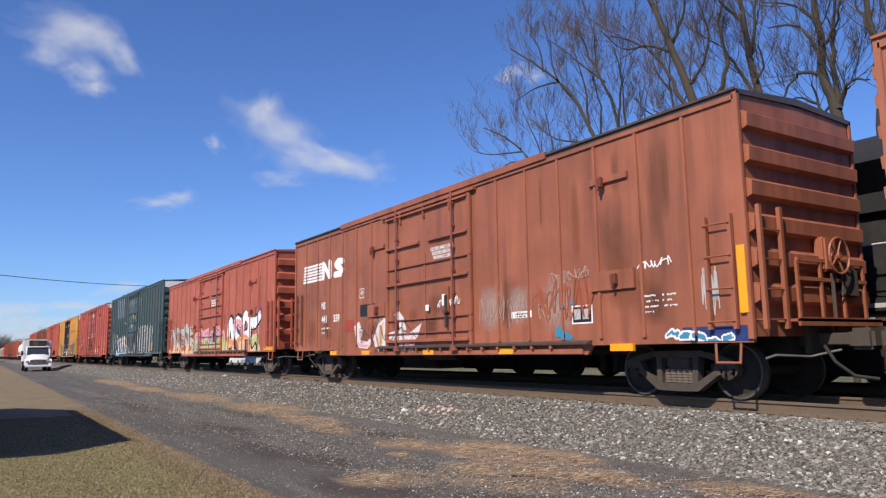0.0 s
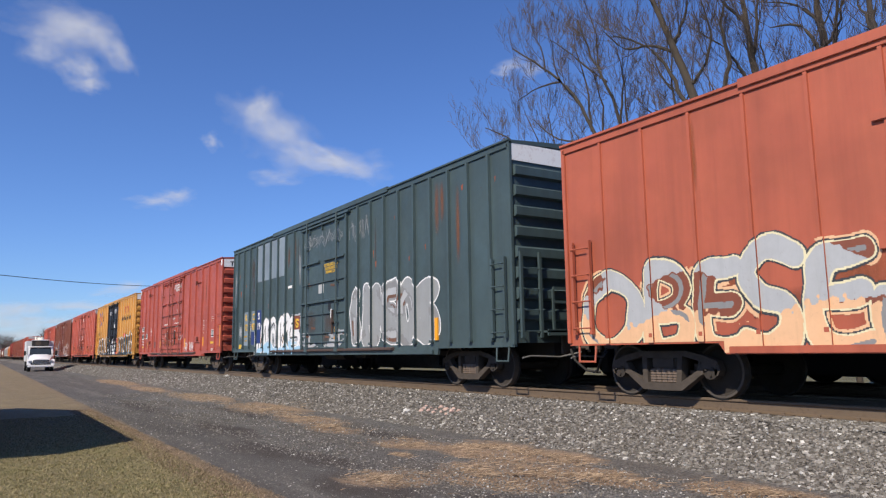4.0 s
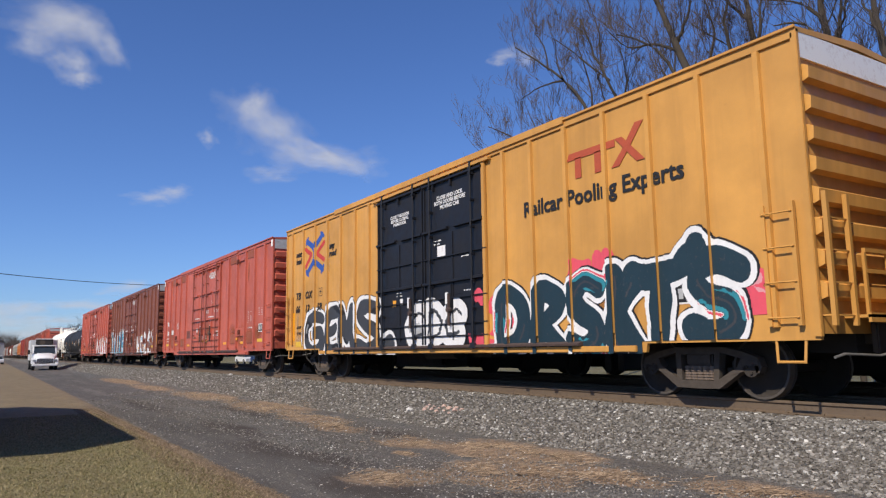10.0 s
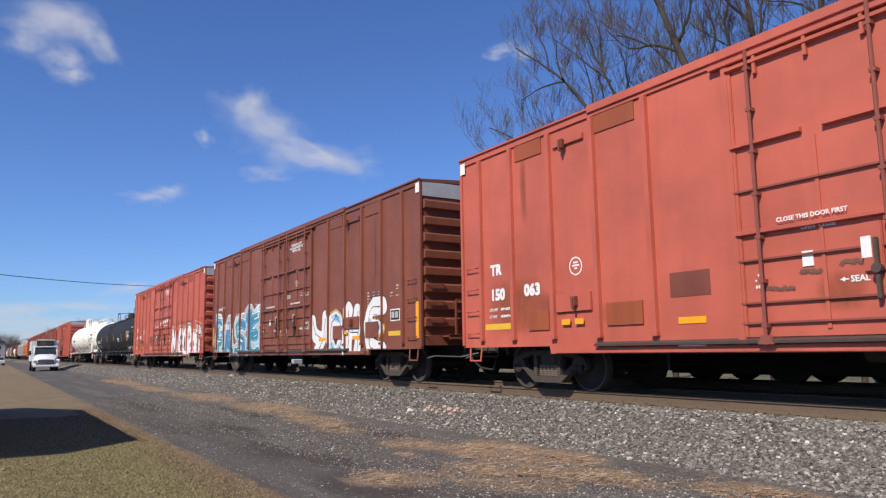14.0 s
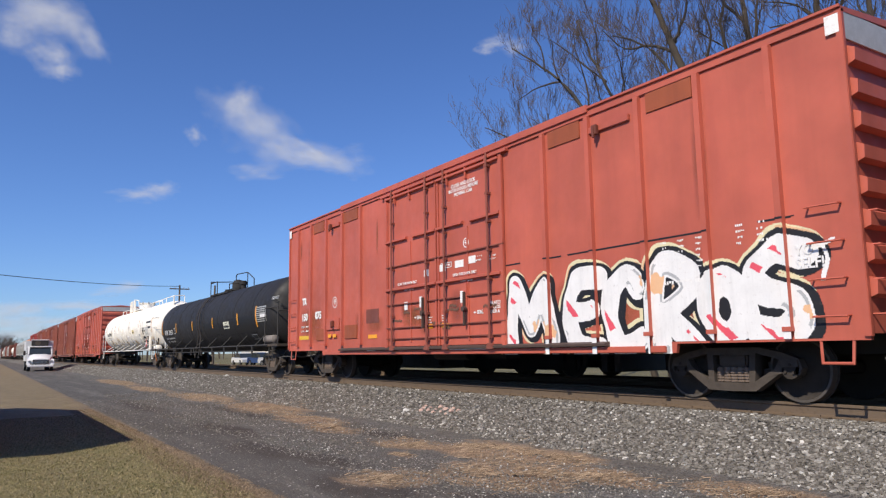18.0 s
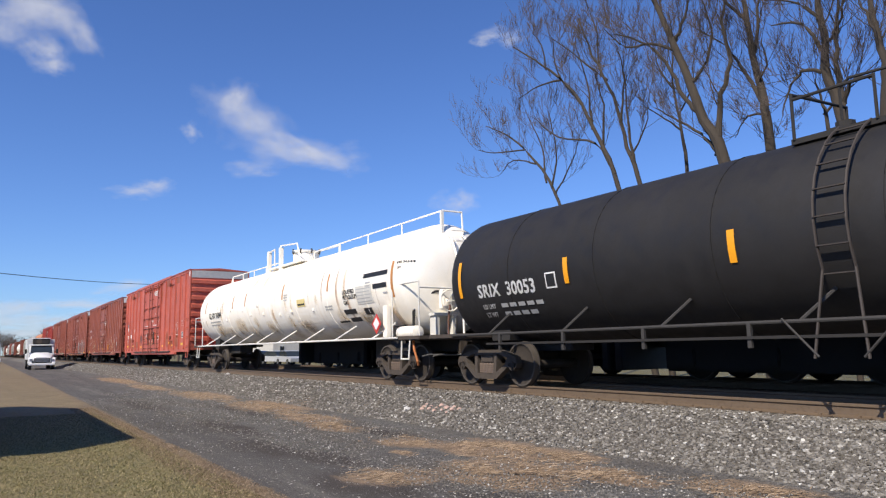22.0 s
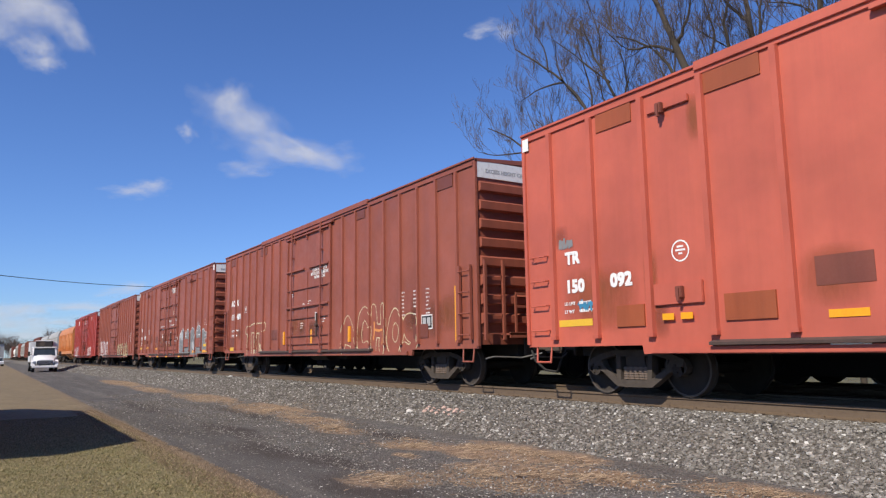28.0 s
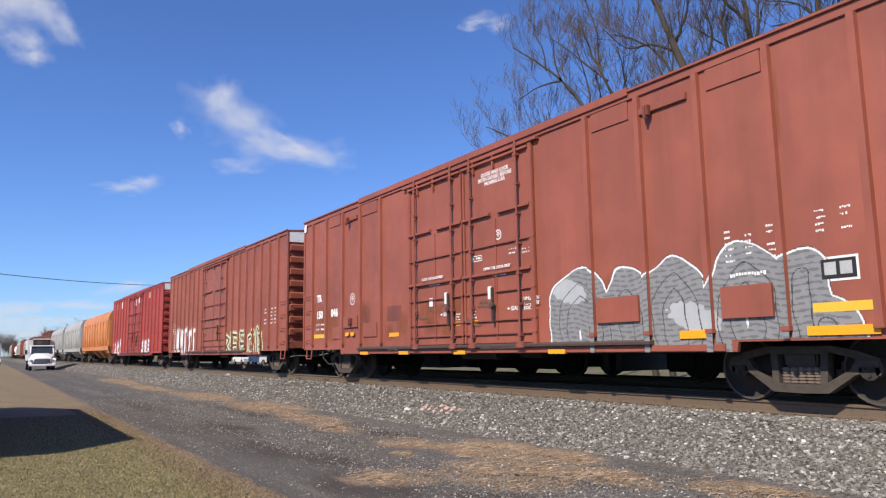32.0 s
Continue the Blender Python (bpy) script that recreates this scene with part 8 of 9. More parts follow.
for x0, x1 in ((-8.6, -2.2), (1.5, 10.2)):
    part("top_handrail", Build().pipe([(x0 - 0.2, -0.32, top), (x0, -0.32, top + 0.24), (x1, -0.32, top + (0.24 if x0 < 0 else 0.3)), (x1, -0.32, top - 0.3)], 0.024, 6), TANKW, car)
    for k in range(5):
        x = x0 + (x1 - x0) * k / 4
        part("rail_post", Build().cyl((x, -0.32, top - 0.1), (x, -0.32, top + 0.25 + (0.05 * k / 4 if x0 > 0 else 0)), 0.022, n=6), TANKW, car)
part("top_handrail", Build().pipe([(10.2, -0.3, top + 0.3), (10.2, 0.3, top + 0.31), (10.22, 0.32, top - 0.3)], 0.026, 6), TANKW, car)
part("rail_post", Build().box(10.16, 10.23, -0.37, -0.29, top - 0.35, top + 0.3), TANKW, car)
for y_ in (-0.2, 0.24):
    p = [(10.1, y_, top - 0.2), (10.45, y_, top - 0.45), (10.75, y_, top - 1.1), (10.92, y_, 2.2), (10.96, y_, 1.1)]
    part("ladder_stile", Build().pipe(p, 0.03, 6), TANKW, car)
for k in range(9):
    z = 1.4 + 0.31 * k
    x = 10.94 - max(0, z - 2.3) ** 2 * 0.2
    part("rung", Build().cyl((x, -0.2, z), (x, 0.24, z), 0.018, n=5), TANKW, car)
brake_wheel(car, 10.8, -0.5, 2.0, TANKW)
part("brake_bracket", Build().box(10.3, 10.62, -0.85, -0.15, 1.62, 1.7, c=0.01).box(10.3, 10.6, -0.8, -0.7, 1.1, 1.65).box(10.3, 10.6, -0.3, -0.2, 1.1, 1.65), M["chipped"], car)
part("brake_chain", Build().pipe([(10.78, -0.5, 1.9), (10.74, -0.52, 1.5), (10.7, -0.5, 1.1)], 0.03), GRIME, car, "rusty brake chain")
part("end_hose", Build().pipe([(10.02, -1.12, 1.25), (10.05, -1.14, 1.75), (10.2, -1.0, 2.1), (10.4, -0.7, 2.25), (10.52, -0.2, 2.28), (10.5, 0.3, 2.2)], 0.035, 7), M["under"], car, "dark hose curved round the tank's end")
part("air_reservoir", lathe([(-0.5, 0.05), (-0.45, 0.17), (0.4, 0.17), (0.45, 0.05)], 16), TANKW, car, "white air cylinder on the end platform", pose(9.8, -1.1, 1.22), True)
_w = plain("rust_streak", (0.32, 0.16, 0.06), 0.7)
for x, z0, z1 in ((-1.2, 2.2, 3.2), (0.6, 2.6, 3.3), (4.9, 2.4, 3.6), (6.0, 2.2, 3.7), (8.6, 2.0, 2.6), (2.2, 2.9, 3.4), (-5.9, 2.5, 3.0)):
    shell_patch(car, R2, Z2, x, x + 0.012, z0, z1, _w, "rust_streak", "", 0.004)
# grime along the belly and below the fittings, weld rings, lugs and small stencils
_rnd = random.Random(62)
for k in range(26):
    x, w = _rnd.uniform(-9.3, 8.3), _rnd.uniform(0.5, 1.6)
    z0 = _rnd.uniform(1.22, 1.55)
    shell_patch(car, R2, Z2, x, x + w, z0, z0 + _rnd.uniform(0.25, 0.7), SMEAR["cream"], "stain", "", 0.003)
for k in range(12):
    x, z0 = _rnd.uniform(-9.2, 9.0), _rnd.uniform(1.5, 2.5)
    shell_patch(car, R2, Z2, x, x + _rnd.uniform(0.06, 0.3), z0, z0 + _rnd.uniform(0.4, 1.1), SMEAR[_rnd.choice(("cream", "run"))], "stain", "", 0.0035)
for x, w, z0, z1, kind in ((5.95, 0.16, 1.7, 3.4, "run"), (4.85, 0.1, 2.2, 3.4, "run"), (-1.3, 0.5, 3.1, 3.9, "cream"), (-2.6, 0.5, 3.2, 3.9, "cream"), (9.1, 0.35, 1.3, 2.0, "run")):
    shell_patch(car, R2, Z2, x, x + w, z0, z1, SMEAR[kind], "stain", "", 0.0045)
for x in (-8.1, -6.3, -4.0, -1.7, 0.4, 1.8, 4.3, 6.1, 8.4):
    shell_patch(car, R2, Z2, x, x + 0.018, 1.3, 3.6, SMEAR["soot"], "weld_seam", "", 0.005)
shell_patch(car, R2, Z2, 0.6, 4.5, 1.66, 1.685, SMEAR["soot"], "weld_seam", "", 0.005)
for x, z in ((-6.9, 2.7), (-4.9, 2.5), (-3.3, 2.42), (-2.3, 2.2), (-0.8, 2.15), (0.9, 2.05), (2.1, 2.1), (4.0, 2.05), (-1.4, 2.5), (-5.6, 2.1)):
    o = math.sqrt(R2 * R2 - (z - Z2) ** 2)
    part("lug", Build().box(x, x + 0.12, -o - 0.05, -o + 0.03, z, z + 0.11, c=0.01), TANKW, car)
for x0, x1, z0, n in ((1.55, 1.95, 2.72, 3), (5.05, 5.6, 2.12, 2), (8.0, 8.3, 2.62, 2), (9.0, 9.25, 2.28, 1)):
    for k in range(n):
        shell_patch(car, R2, Z2, x0, x1 - 0.04 * k, z0 - 0.09 * k, z0 - 0.09 * k + 0.04, M["grey"], "stencil", "", 0.008)
part("hose", Build().pipe([(10.3, -1.3, 1.0), (10.42, -1.35, 0.8), (10.5, -1.3, 0.5), (10.45, -1.25, 0.4)], 0.03), plain("orange_hose", (0.5, 0.17, 0.05)), car)

# following cars
car, xs = tr_car("faded red double-door boxcar with a weathered white end plate", -231.06, -211.96, RED1, PATCH, "092", 90, [(-224.0, -221.5), (-221.5, -219.0)])
scribble(car, -8.15, -7.75, 1.45, 1.68, S["blue"], 4, 3, 0.045, label="small blue smudge")
scribble(car, -8.6, -8.2, 2.55, 2.85, S["grey"], 7, 3, 0.05, label="small grey smudge")
smear(car, "soot", -8.75, -8.3, 2.6, 3.1)
brake_wheel(car, 9.88, 0.35, 2.0, RED2)
car, xs = boxcar("oxide-red single-door boxcar with cream outline graffiti", -252.1, -232.76, 5.0, RED3, [(-244.3, -240.6)], posts=[s * (8.92 - 0.885 * k) for s in (-1, 1) for k in range(8)], post_w=0.045, post_d=0.06, plate_mat=M["white"], rail=True, brake=True)
y = -SIDE - 0.006
for x, z, tx in ((-8.72, 2.8, "AO"), (-7.92, 2.8, "K"), (-8.68, 2.22, "111"), (-7.93, 2.22, "489")):
    letters(tx, 0.33, M["white"], car, x, y, z, squeeze=1.05, heavy=0.075)
load_lines(car, -8.62, 1.72, 0.12, M["white"], y, 0.4)
ring_mark(car, -6.73, 2.58, 0.13, M["white"], True)
spray(car, -6.8, -4.1, 0.72, 2.1, 3, [((0.155, 0.185), S["cream"]), (0.06, S["cream"], 0.55)], 95, xs, 0.06, 0.1, word=(("T", -6.5, -5.6, 0.85, 1.8), ("I", -5.7, -5.2, 0.85, 1.75), ("T", -5.2, -4.4, 0.85, 1.85)))
spray(car, 2.3, 7.3, 0.74, 2.2, 5, [((0.155, 0.176), S["cream"]), (0.03, S["orange"], 0.55)], 97, xs, 0.06, 0.3, word=(("A", 2.6, 3.6, 0.85, 1.7), ("C", 3.75, 4.5, 0.85, 1.85), ("H", 4.6, 5.4, 0.85, 1.95), ("O", 5.6, 6.3, 0.85, 1.7), ("S", 6.4, 7.0, 0.85, 1.6)))
plate(car, -8.8, -8.3, 0.93, 1.08, M["yellow"], name="small_plate")
upright(car, -9.05, 1.35, 2.22, 0.11)
upright(car, 8.84, 1.0, 2.26, 0.14)
for x0, x1, z0, z1 in ((-8.88, -8.23, 4.55, 4.82), (-4.9, -4.2, 4.55, 4.83), (3.52, 4.2, 4.6, 4.84), (8.06, 8.76, 4.58, 4.9), (-8.88, -8.24, 1.12, 1.48), (-3.6, -2.8, 1.3, 1.65), (6.9, 7.6, 1.12, 1.45)):
    plate(car, x0, x1, z0, z1, DARKP, name="cover_plate", proud=0.02)
for x in (-2.2, 0.35, 3.2):
    part("reflector", Build().box(x - 0.06, x + 0.06, -SIDE - 0.04, -SIDE, 1.1, 1.55), M["reflector"], car, "amber reflector strip")
black_boxes(car, 7.27, 7.78, 1.32, 1.67)
bars(car, 6.3, 2.3, 7, 3, M["white"], w=0.2, h=0.045, pitch=0.095, gap=0.6, seed=13)
warning(car, 1.0, 3.42, 0.14, M["white"])
ring_mark(car, -0.35, 2.35, 0.1, M["white"], flat=0.03)
for x, z in ((-1.5, 2.9), (0.0, 2.5), (1.2, 1.95), (-0.6, 1.8)):
    bars(car, x, z, 3, 1, M["white"], w=0.3, h=0.04, pitch=0.08, y=-SIDE - 0.034, seed=int(10 * z))
letters("EXCESS HEIGHT CAR", 0.12, M["grey"], car, 0, 0, 0, turn=pose(9.697, -1.25, 4.72, 90, 0, 90))
weather(car, 9.6, 5.0, 13, 9, ("orange", "rust", "orange"), ((-1.9, 1.8),))
car, xs = tr_car("oxide-red double-door boxcar with a grey outlined mural", -273.02, -254.0, RED3, RED3, "046", 100, [(-266.0, -263.6), (-263.6, -261.2)], plate_mat=M["white"], skip=(2.6, 7.6))
spray(car, 2.5, 8.6, 0.70, 2.45, 4, [(0.435, S["charcoal"]), (0.425, S["white"]), (0.395, S["grey"]), (0.39, S["ash"], "h"), (0.38, S["silver"], 0.72), ((0.10, 0.115), S["charcoal"])], 101, xs, 0.07, 0.35,
      word=(("O", 3.0, 4.0, 0.5, 1.85), ("O", 4.3, 4.9, 0.5, 1.65), ("O", 5.2, 6.0, 0.5, 1.8), ("O", 6.4, 7.25, 0.5, 1.8), ("I", 7.4, 7.9, 0.5, 1.7), ("I", 7.7, 8.2, 0.5, 1.0)))
for x0, x1, z0, z1 in ((3.95, 4.9, 1.2, 1.62), (6.45, 7.25, 1.17, 1.62)):
    plate(car, x0, x1, z0, z1, RED3, name="pad_plate", proud=0.05)
letters("EXCESS HEIGHT CAR", 0.12, M["grey"], car, 0, 0, 0, turn=pose(9.54, -1.25, 4.72, 90, 0, 90))
for x, w in ((5.93, 0.5), (8.14, 0.9)):
    part("reflector", Build().box(x - w / 2, x + w / 2, -SIDE - 0.03, -SIDE, 0.9, 1.02), M["reflector"], car, "amber reflector strip")
stripes(car, (-5.0, -2.8, -0.3, 2.9), 0.77, 0.46, 0.085)
letters("TR 150046", 0.17, M["white"], car, 0, 0, 0, turn=pose(9.632, 0.35, 4.27, 90, 0, 90))
car, xs = boxcar("oxide-red single-door boxcar with pale graffiti along its foot", -293.2, -274.6, 5.05, RED3, [(-286, -282)], post_n=8, plate_mat=M["white"], brake=True)
spray(car, -7.8, -3.2, 0.74, 2.2, 5, [(0.15, S["silver"]), (0.1, S["blue"], 0.2), (0.09, S["white"])], 111, xs)
spray(car, 1.5, 7.0, 0.74, 1.9, 5, [(0.17, S["olive"]), (0.12, S["cream"]), (0.05, S["charcoal"])], 113, xs)
for x in (-8.4, 6.9, 7.6):
    bars(car, x, 2.4, 5, 2, M["white"], w=0.25, h=0.06, pitch=0.13, gap=0.4, seed=int(x * 10))
car, xs = boxcar("deep red double-door boxcar with peeling white patches", -313.9, -295.1, 4.96, RED4, [(-306.5, -304), (-304, -301.5)], post_n=6, plate_mat=M["white"], detail=False)
spray(car, -8.6, -5.2, 0.8, 1.95, 4, [(0.14, S["silver"]), (0.08, S["white"])], 121, xs)
spray(car, 1.2, 5.8, 0.85, 1.85, 5, [(0.14, S["silver"]), (0.08, S["white"])], 123, xs)
for x in (-7.5, -5.5, 0.4, 1.6, 5.0):
    plate(car, x, x + 0.35, 4.1 + 0.1 * (int(x) % 3), 4.7, M["white"], name="peeled_patch", proud=0.004, y=-SIDE - (0.03 if 0 < x < 2 else 0))
hopper("orange covered hopper car streaked with rust", -333.8, -316.0, 4.55, HOPO)
hopper("light grey covered hopper car streaked with dirt", -353.6, -335.8, 4.6, HOPG)
hopper("light grey covered hopper car streaked with dirt", -373.4, -355.6, 4.5, HOPG)
boxcar("rust-brown boxcar far down the train", -392.6, -375.4, 4.5, BROWN3, [(-386, -382.4)], detail=False, bolster=1.68)
tank_car("white tank car far down the train", -403.5, 8.6, 1.5, 2.6, TANKW, M["chipped"], True, False)
boxcar("dull brown boxcar far down the train", -431.0, -414.0, 4.45, BROWN2, [(-424, -420.5)], detail=False, bolster=1.68)
hopper("light grey covered hopper car streaked with dirt", -451.0, -433.0, 4.5, HOPG)
boxcar("oxide-red boxcar far down the train", -470.4, -453.0, 4.6, RED3, [(-463, -459.5)], detail=False, bolster=1.68)
hopper("light grey covered hopper car streaked with dirt", -490.4, -472.4, 4.6, HOPG)
tank_car("white tank car far down the train", -501.5, 8.6, 1.5, 2.6, TANKW, M["chipped"], True, False)
boxcar("rust-brown boxcar far down the train", -530.0, -512.4, 4.5, BROWN3, [(-523, -519)], detail=False, bolster=1.68)
hopper("light grey covered hopper car streaked with dirt", -550.0, -532.0, 4.5, HOPG)


# ---- standing locomotives on the second track ----
LOCO = paint("locomotive_black", (0.016, 0.016, 0.018), 0.1, 0.3, 0.45)
GRILLE = plain("dark_grille", (0.010, 0.010, 0.011), 0.8)
LY = 4.3


def locomotive(X0, flip):
    """A six-axle black diesel, its long hood with a flared radiator; X0 is its end towards the camera's right when not flipped."""
    lo = thing("locomotive", "black six-axle diesel locomotive standing on the next track", "locomotive", "standing locomotives", at=pose(X0, LY, 0, 0, 0, 180 if flip else 0))
    L = 21.0   # along local -x from 0
    part("frame_deck", Build().box(-L + 0.3, -0.3, -1.5, 1.5, 1.35, 1.6, c=0.02), LOCO, lo)
    part("long_hood", Build().box(-15.4, -1.2, -0.85, 0.85, 1.6, 4.15, c=0.06), LOCO, lo)
    o = [(-1.0, 3.55), (-1.5, 4.05), (-1.5, 4.42), (-1.1, 4.58), (1.1, 4.58), (1.5, 4.42), (1.5, 4.05), (1.0, 3.55)]
    part("radiator", Build().sweep(o, -7.4, -1.0), LOCO, lo, "flared radiator housing")
    part("roof_vent", Build().box(-12.0, -8.5, -0.7, 0.7, 4.1, 4.4, c=0.05), LOCO, lo)
    for s in (-1, 1):
        part("radiator_grille", Build().box(-7.0, -1.4, s * 1.02 - 0.02, s * 1.02 + 0.02, 3.2, 3.55), GRILLE, lo)
        for k in range(9):
            x = -2.2 - 1.4 * k
            part("hood_door", Build().box(x - 0.6, x + 0.6, s * 0.87 - 0.015, s * 0.87 + 0.015, 1.75, 3.1, c=0.008), LOCO, lo)
        part("walkway_rail", Build().pipe([(-15.0, s * 1.42, 2.55), (-0.8, s * 1.42, 2.55)], 0.022), M["grey"], lo)
        for k in range(9):
            x = -1.0 - 1.7 * k
            part("stanchion", Build().cyl((x, s * 1.42, 1.6), (x, s * 1.42, 2.55), 0.02, n=5), LOCO, lo)
        for k in range(2):
            x = (-3.4, -5.2)[k]
            part("white_mark", Build().box(x, x + 0.35, s * 0.895 - 0.004, s * 0.895 + 0.004, 2.75, 2.85), M["white"], lo)
        part("sill_stripe", Build().box(-L + 0.5, -0.5, s * 1.51 - 0.004, s * 1.51 + 0.004, 1.42, 1.5), M["grey"], lo)
    part("cab", Build().box(-18.6, -15.4, -1.5, 1.5, 1.6, 4.5, c=0.08), LOCO, lo)
    for s in (-1, 1):
        for x in (-18.0, -16.9):
            part("cab_window", Build().box(x, x + 0.8, s * 1.505 - 0.01, s * 1.505 + 0.01, 3.1, 3.8), GRILLE, lo)
    part("short_hood", Build().box(-20.2, -18.6, -0.85, 0.85, 1.6, 3.4, c=0.1), LOCO, lo)
    part("fuel_tank", Build().box(-13.0, -8.0, -1.35, 1.35, 0.17, 1.35, c=0.12), LOCO, lo)
    for x in (-0.15, -L + 0.15):
        part("pilot", Build().box(x - 0.12, x + 0.12, -1.45, 1.45, 0.2, 1.4, c=0.02), LOCO, lo)
        part("coupler", Build().box(x - 0.6, x + 0.6, -0.12, 0.12, 0.75, 0.98, c=0.03), M["frame"], lo)
    for c in (-4.1, -16.9):
        bog = part("bogie", Build().box(c - 2.7, c + 2.7, -1.22, -1.05, 0.2, 1.2, c=0.05).box(c - 2.7, c + 2.7, 1.05, 1.22, 0.2, 1.2, c=0.05).box(c - 0.4, c + 0.4, -1.1, 1.1, 0.6, 1.3), M["under"], lo)
        for k in (-2.05, 0, 2.05):
            part("wheelset", BIGWHEEL, None, bog, at=pose(c + k, 0, 0.51))
            for s in (-1, 1):
                part("axle_box", Build().box(c + k - 0.22, c + k + 0.22, s * 1.24 - 0.05, s * 1.24 + 0.05, 0.32, 0.72, c=0.03), M["under"], bog)
    return lo


BIGWHEEL = wheelset_mesh(0.51)
# near loco: flared end over axles at -10.95 .. -6.85; the second stands behind it
locomotive(-12.95, True)
locomotive(-13.1, False)


# ---- road vehicles ----
def glass_material():
    n = Nodes("dark_window_glass", 0.06)
    n.bsdf.inputs["Specular IOR Level"].default_value = 0.7
    return n.done(n.mix(n.noise(2, 2), (0.02, 0.025, 0.03), (0.04, 0.05, 0.055)))


M["glass"], M["tyre"] = glass_material(), plain("tyre_rubber", (0.018, 0.018, 0.019), 0.9)
M["body_white"] = plain("white_truck_paint", (0.78, 0.78, 0.77), 0.35, 0, 0.06)
M["chrome"] = plain("dull_chrome", (0.5, 0.5, 0.5), 0.3, 0.9)


def road_wheel(v, x, y, r=0.5, w=0.28):
    t = part("tyre", Build().cyl((0, -w / 2, 0), (0, w / 2, 0), r, n=20), M["tyre"], v, at=pose(x, y, r), smooth=True)
    part("rim", Build().cyl((0, -w / 2 - 0.012, 0), (0, w / 2 + 0.012, 0), r * 0.58, n=14), M["chrome"], t)


def box_truck(x, y):
    """A medium-duty white truck with a refrigerated box; its front points to +x."""
    v = thing("box_truck", "white refrigerated box truck parked on the service road", "truck", at=pose(x, y, LOW, 0, 0, -1))
    part("chassis", Build().box(-8.2, -0.3, -0.45, 0.45, 0.55, 0.85), M["under"], v)
    # hood: tapered towards the front, higher in the middle
    hb = Build()
    hv = []
    for x, w, z0, z1, z2 in ((-1.8, 1.0, 0.7, 1.45, 1.66), (-1.0, 0.92, 0.7, 1.36, 1.56), (-0.3, 0.8, 0.7, 1.22, 1.4), (-0.02, 0.72, 0.74, 1.08, 1.2)):
        hv += [(x, -w, z0), (x, -w, z1), (x, -w * 0.6, z2), (x, w * 0.6, z2), (x, w, z1), (x, w, z0)]
    hb.add(hv, [(6 * k + j, 6 * k + j + 1, 6 * k + 7 + j, 6 * k + 6 + j) for k in range(3) for j in range(5)] + [(18, 19, 20, 21, 22, 23)])
    part("hood", hb, M["body_white"], v, smooth=True)
    part("cab", Build().prism([(-3.4, 0.6), (-1.8, 0.6), (-1.8, 1.56), (-2.3, 2.42), (-3.4, 2.5)], -1.06, 1.06), M["body_white"], v)
    g = Build()
    g.add([(-1.79, -0.96, 1.6), (-1.79, 0.96, 1.6), (-2.235, 0.9, 2.33), (-2.235, -0.9, 2.33)], [(0, 1, 2, 3)])
    part("windshield", g, M["glass"], v)
    part("sun_visor", Build().box(-2.3, -2.05, -1.0, 1.0, 2.36, 2.44, c=0.02), M["body_white"], v)
    for s in (-1, 1):
        part("side_window", Build().prism([(-3.0, 1.65), (-1.95, 1.65), (-2.3, 2.3), (-3.0, 2.3)], s * 1.085 - 0.005, s * 1.085 + 0.005), M["glass"], v)
        part("fender", Build().prism([(-1.65, 0.62), (-0.02, 0.62), (-0.05, 1.02), (-0.6, 1.18), (-1.3, 1.18)], min(s * 0.86, s * 1.16), max(s * 0.86, s * 1.16)), M["body_white"], v)
        part("headlight", Build().box(-0.02, 0.03, s * 0.9 - 0.14, s * 0.9 + 0.14, 0.84, 1.04, c=0.03), M["chrome"], v)
        m = part("mirror", Build().box(-1.72, -1.62, s * 1.36 - 0.1, s * 1.36 + 0.1, 1.55, 2.0, c=0.03), M["under"], v)
        part("mirror_arm", Build().cyl((-1.7, s * 1.08, 1.7), (-1.68, s * 1.3, 1.75), 0.02, n=6), M["under"], m)
        road_wheel(v, -0.85, s * 0.98)
        road_wheel(v, -6.4, s * 0.95, 0.5, 0.5)
    gr = part("grille", Build().box(-0.03, 0.03, -0.68, 0.68, 0.7, 1.12, c=0.02), M["under"], v)
    for k in range(4):
        part("grille_bar", Build().box(0.02, 0.04, -0.64, 0.64, 0.76 + 0.1 * k, 0.8 + 0.1 * k), M["chrome"], gr)
    part("bumper", Build().box(-0.1, 0.2, -1.12, 1.12, 0.42, 0.64, c=0.05), M["body_white"], v)
    bx = part("cargo_box", Build().box(-8.6, -3.5, -1.22, 1.22, 0.95, 3.0, c=0.03), plain("box_panel", (0.6, 0.6, 0.6), 0.4, 0, 0.08), v, "pale insulated cargo box")
    u = part("cooling_unit", Build().box(-3.5, -2.95, -0.75, 0.75, 2.46, 3.1, c=0.06), M["under"], v, "dark refrigeration unit above the cab")
    part("fan_grille", Build().cyl((-2.96, -0.2, 2.78), (-2.93, -0.2, 2.78), 0.26, n=18), M["frame"], u)
    part("unit_lid", Build().box(-3.5, -2.9, -0.8, 0.8, 3.04, 3.12, c=0.02), M["body_white"], u)
    return v


box_truck(-80.6, -5.25)


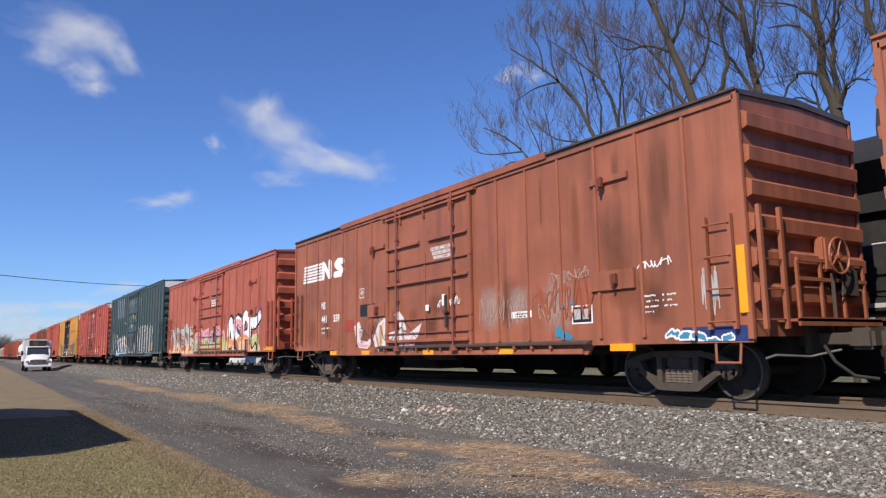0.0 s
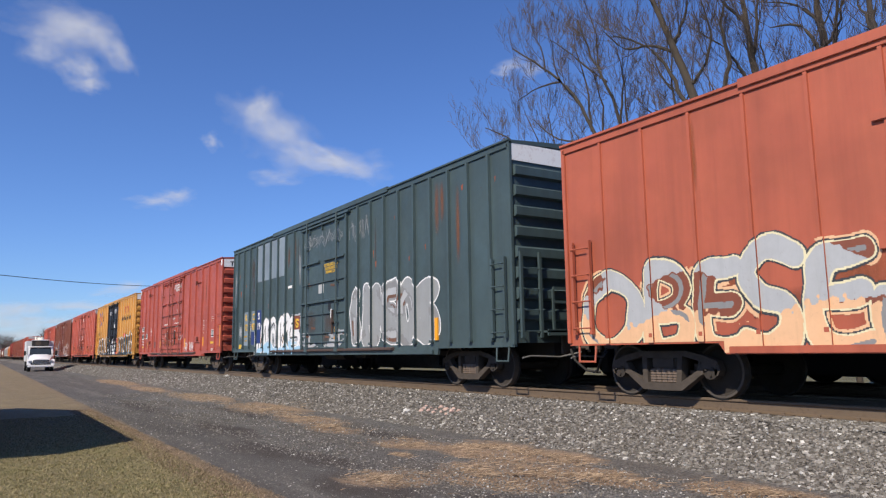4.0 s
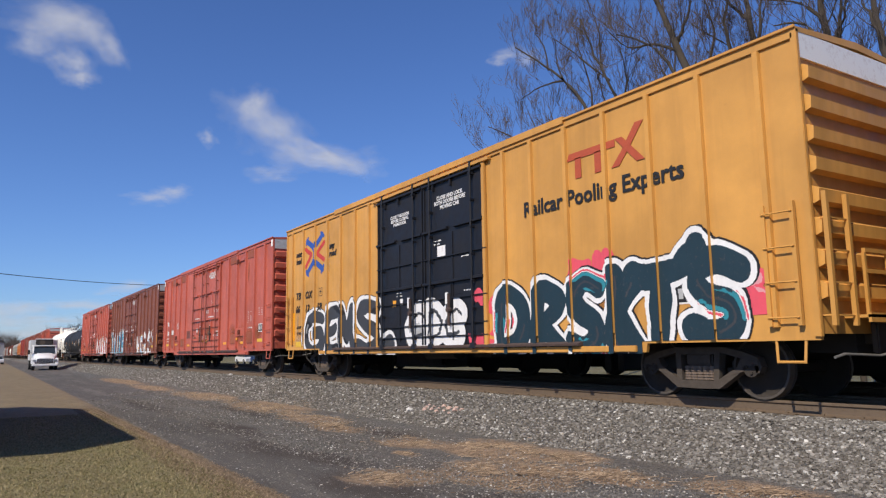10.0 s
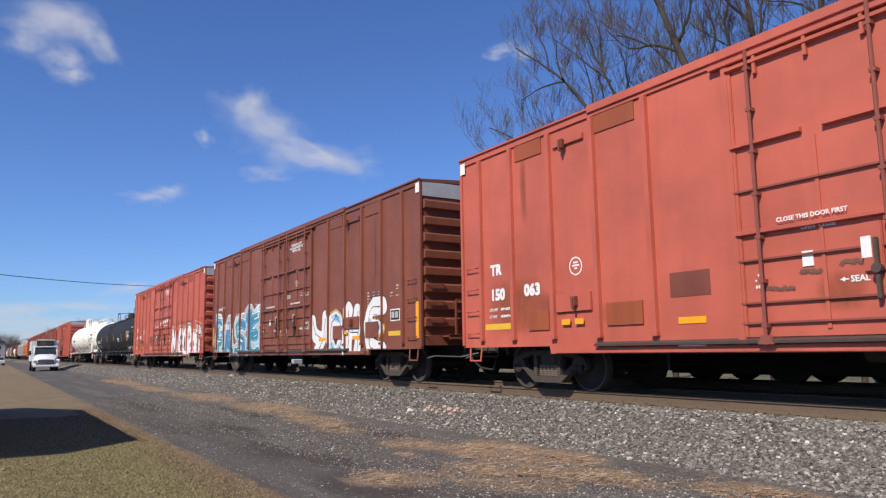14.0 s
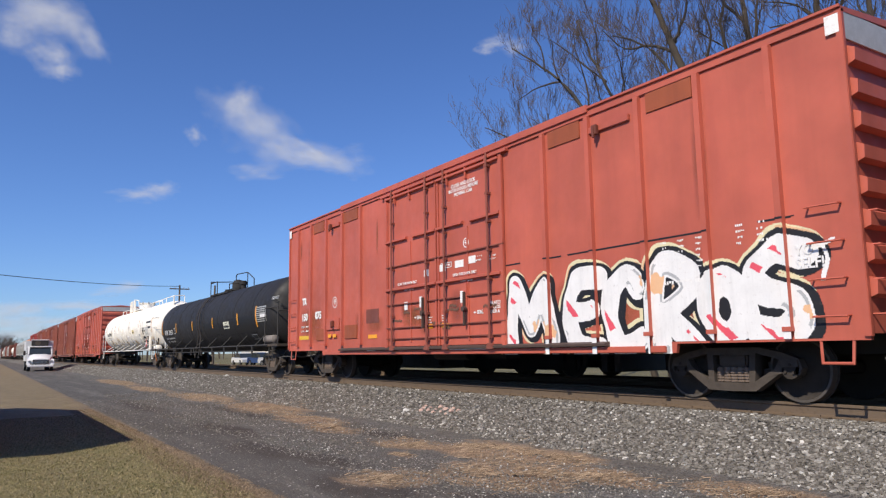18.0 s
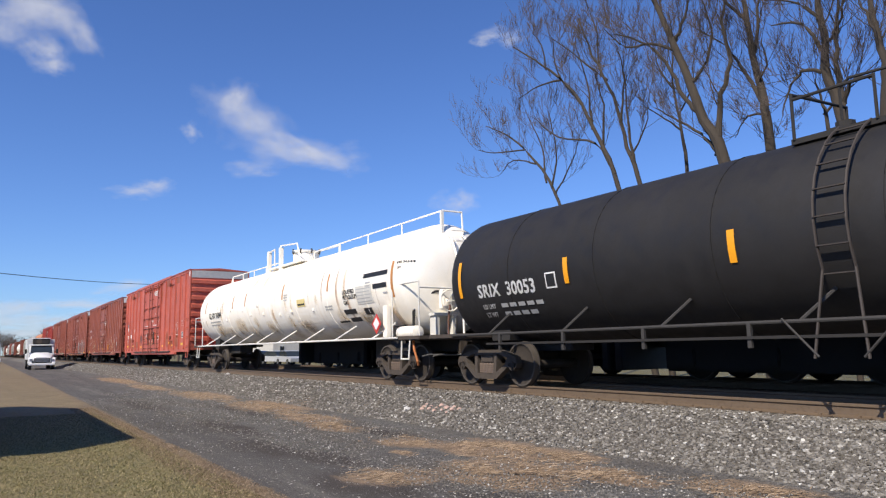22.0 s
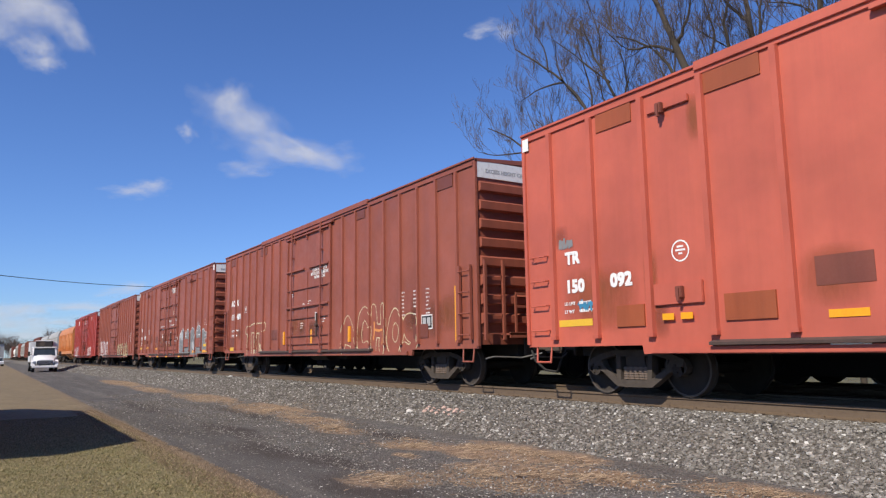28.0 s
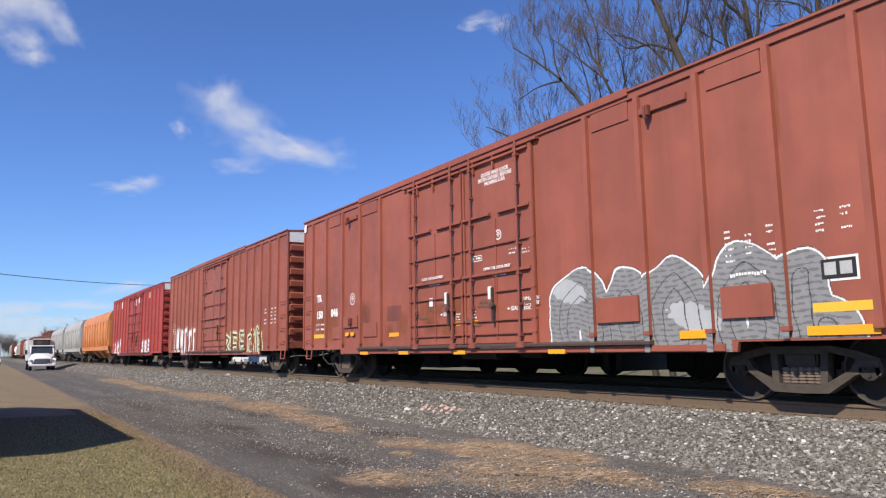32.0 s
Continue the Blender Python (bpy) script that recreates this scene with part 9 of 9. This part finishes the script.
def saloon(x, y, turn, paint_mat, label):
    v = thing("parked_car", label, "car", "parked cars", at=pose(x, y, LOW, 0, 0, turn))
    part("body", Build().prism([(-2.2, 0.35), (2.2, 0.35), (2.25, 0.7), (1.3, 0.88), (-2.1, 0.95), (-2.25, 0.7)], -0.88, 0.88), paint_mat, v)
    part("cabin", Build().prism([(-1.6, 0.92), (1.1, 0.88), (0.45, 1.42), (-1.0, 1.45)], -0.76, 0.76), M["glass"], v)
    part("roof", Build().prism([(-1.0, 1.42), (0.45, 1.39), (0.4, 1.47), (-0.95, 1.5)], -0.74, 0.74), paint_mat, v)
    for a in (-1.4, 1.4):
        for s in (-1, 1):
            road_wheel(v, a, s * 0.82, 0.32, 0.2)


_c1, _c2, _c3 = plain("silver_car_paint", (0.45, 0.46, 0.48), 0.3), plain("blue_car_paint", (0.03, 0.06, 0.16), 0.3), plain("white_car_paint", (0.7, 0.7, 0.7), 0.3)
for _k, (_x, _m, _l) in enumerate(((-88, _c3, "white parked car beyond the tracks"), (-81, _c2, "dark blue parked car beyond the tracks"), (-76.5, _c1, "silver parked car beyond the tracks"), (-72.5, _c1, "silver parked car beyond the tracks"), (-64, _c2, "dark blue parked car beyond the tracks"))):
    saloon(_x, 17, 8 * (_k % 3), _m, _l)
saloon(-150, -8.2, 3, _c3, "white parked car far along the road")
saloon(-162, -9.0, 3, _c1, "silver parked car far along the road")


def house(x, y, w, d, h, wall, label):
    hs = thing("house", label, "house", "far houses", at=pose(x, y, LOW))
    part("wall", Build().box(-w / 2, w / 2, -d / 2, d / 2, 0, h), wall, hs)
    part("roof", Build().sweep([(-d / 2 - 0.3, h - 0.1), (0, h + d * 0.35), (d / 2 + 0.3, h - 0.1)], -w / 2 - 0.3, w / 2 + 0.3), M["shingle"], hs)
    for k in range(3):
        for z in (1.0, 3.6):
            if z + 1.3 < h:
                wd = part("window", Build().box(w / 2 - 0.01, w / 2 + 0.06, -d / 2 + 1.0 + k * (d - 2.8) / 2, -d / 2 + 1.9 + k * (d - 2.8) / 2, z, z + 1.3), M["clapboard"], hs)
                part("pane", Build().box(w / 2 + 0.05, w / 2 + 0.07, -d / 2 + 1.1 + k * (d - 2.8) / 2, -d / 2 + 1.8 + k * (d - 2.8) / 2, z + 0.1, z + 1.2), M["glass"], wd)


house(-230, -15.5, 9, 8, 5.4, M["clapboard"], "pale two-storey house far down the road")
house(-260, -9, 10, 8, 5.6, plain("grey_siding", (0.32, 0.33, 0.34)), "grey two-storey house far down the road")
house(-120, 34, 16, 10, 5.0, M["clapboard"], "long pale building beyond the tracks")
house(-92, 36, 12, 9, 4.2, plain("brick_wall", (0.28, 0.11, 0.07)), "low brick building beyond the tracks")
house(-60, 42, 14, 9, 4.5, M["clapboard"], "pale building beyond the tracks")


# ---- what moves ----
def motions():
    times = [2.0 * k for k in range(17)]
    for car, x in MOVERS:
        walk(car, [(t, pose(x + run_of(t), 0, 0)) for t in times])
    for w, x, r in AXLES:
        walk(w, [(k / 15, pose(x, 0, 0.42, 0, math.degrees(run_of(k / 15) / r), 0)) for k in range(481)])
    for c, way in CLOUDS:
        walk(c, [(0.0, pose(0, 0, 0)), (32.0, Matrix.Translation(way))])


motions()
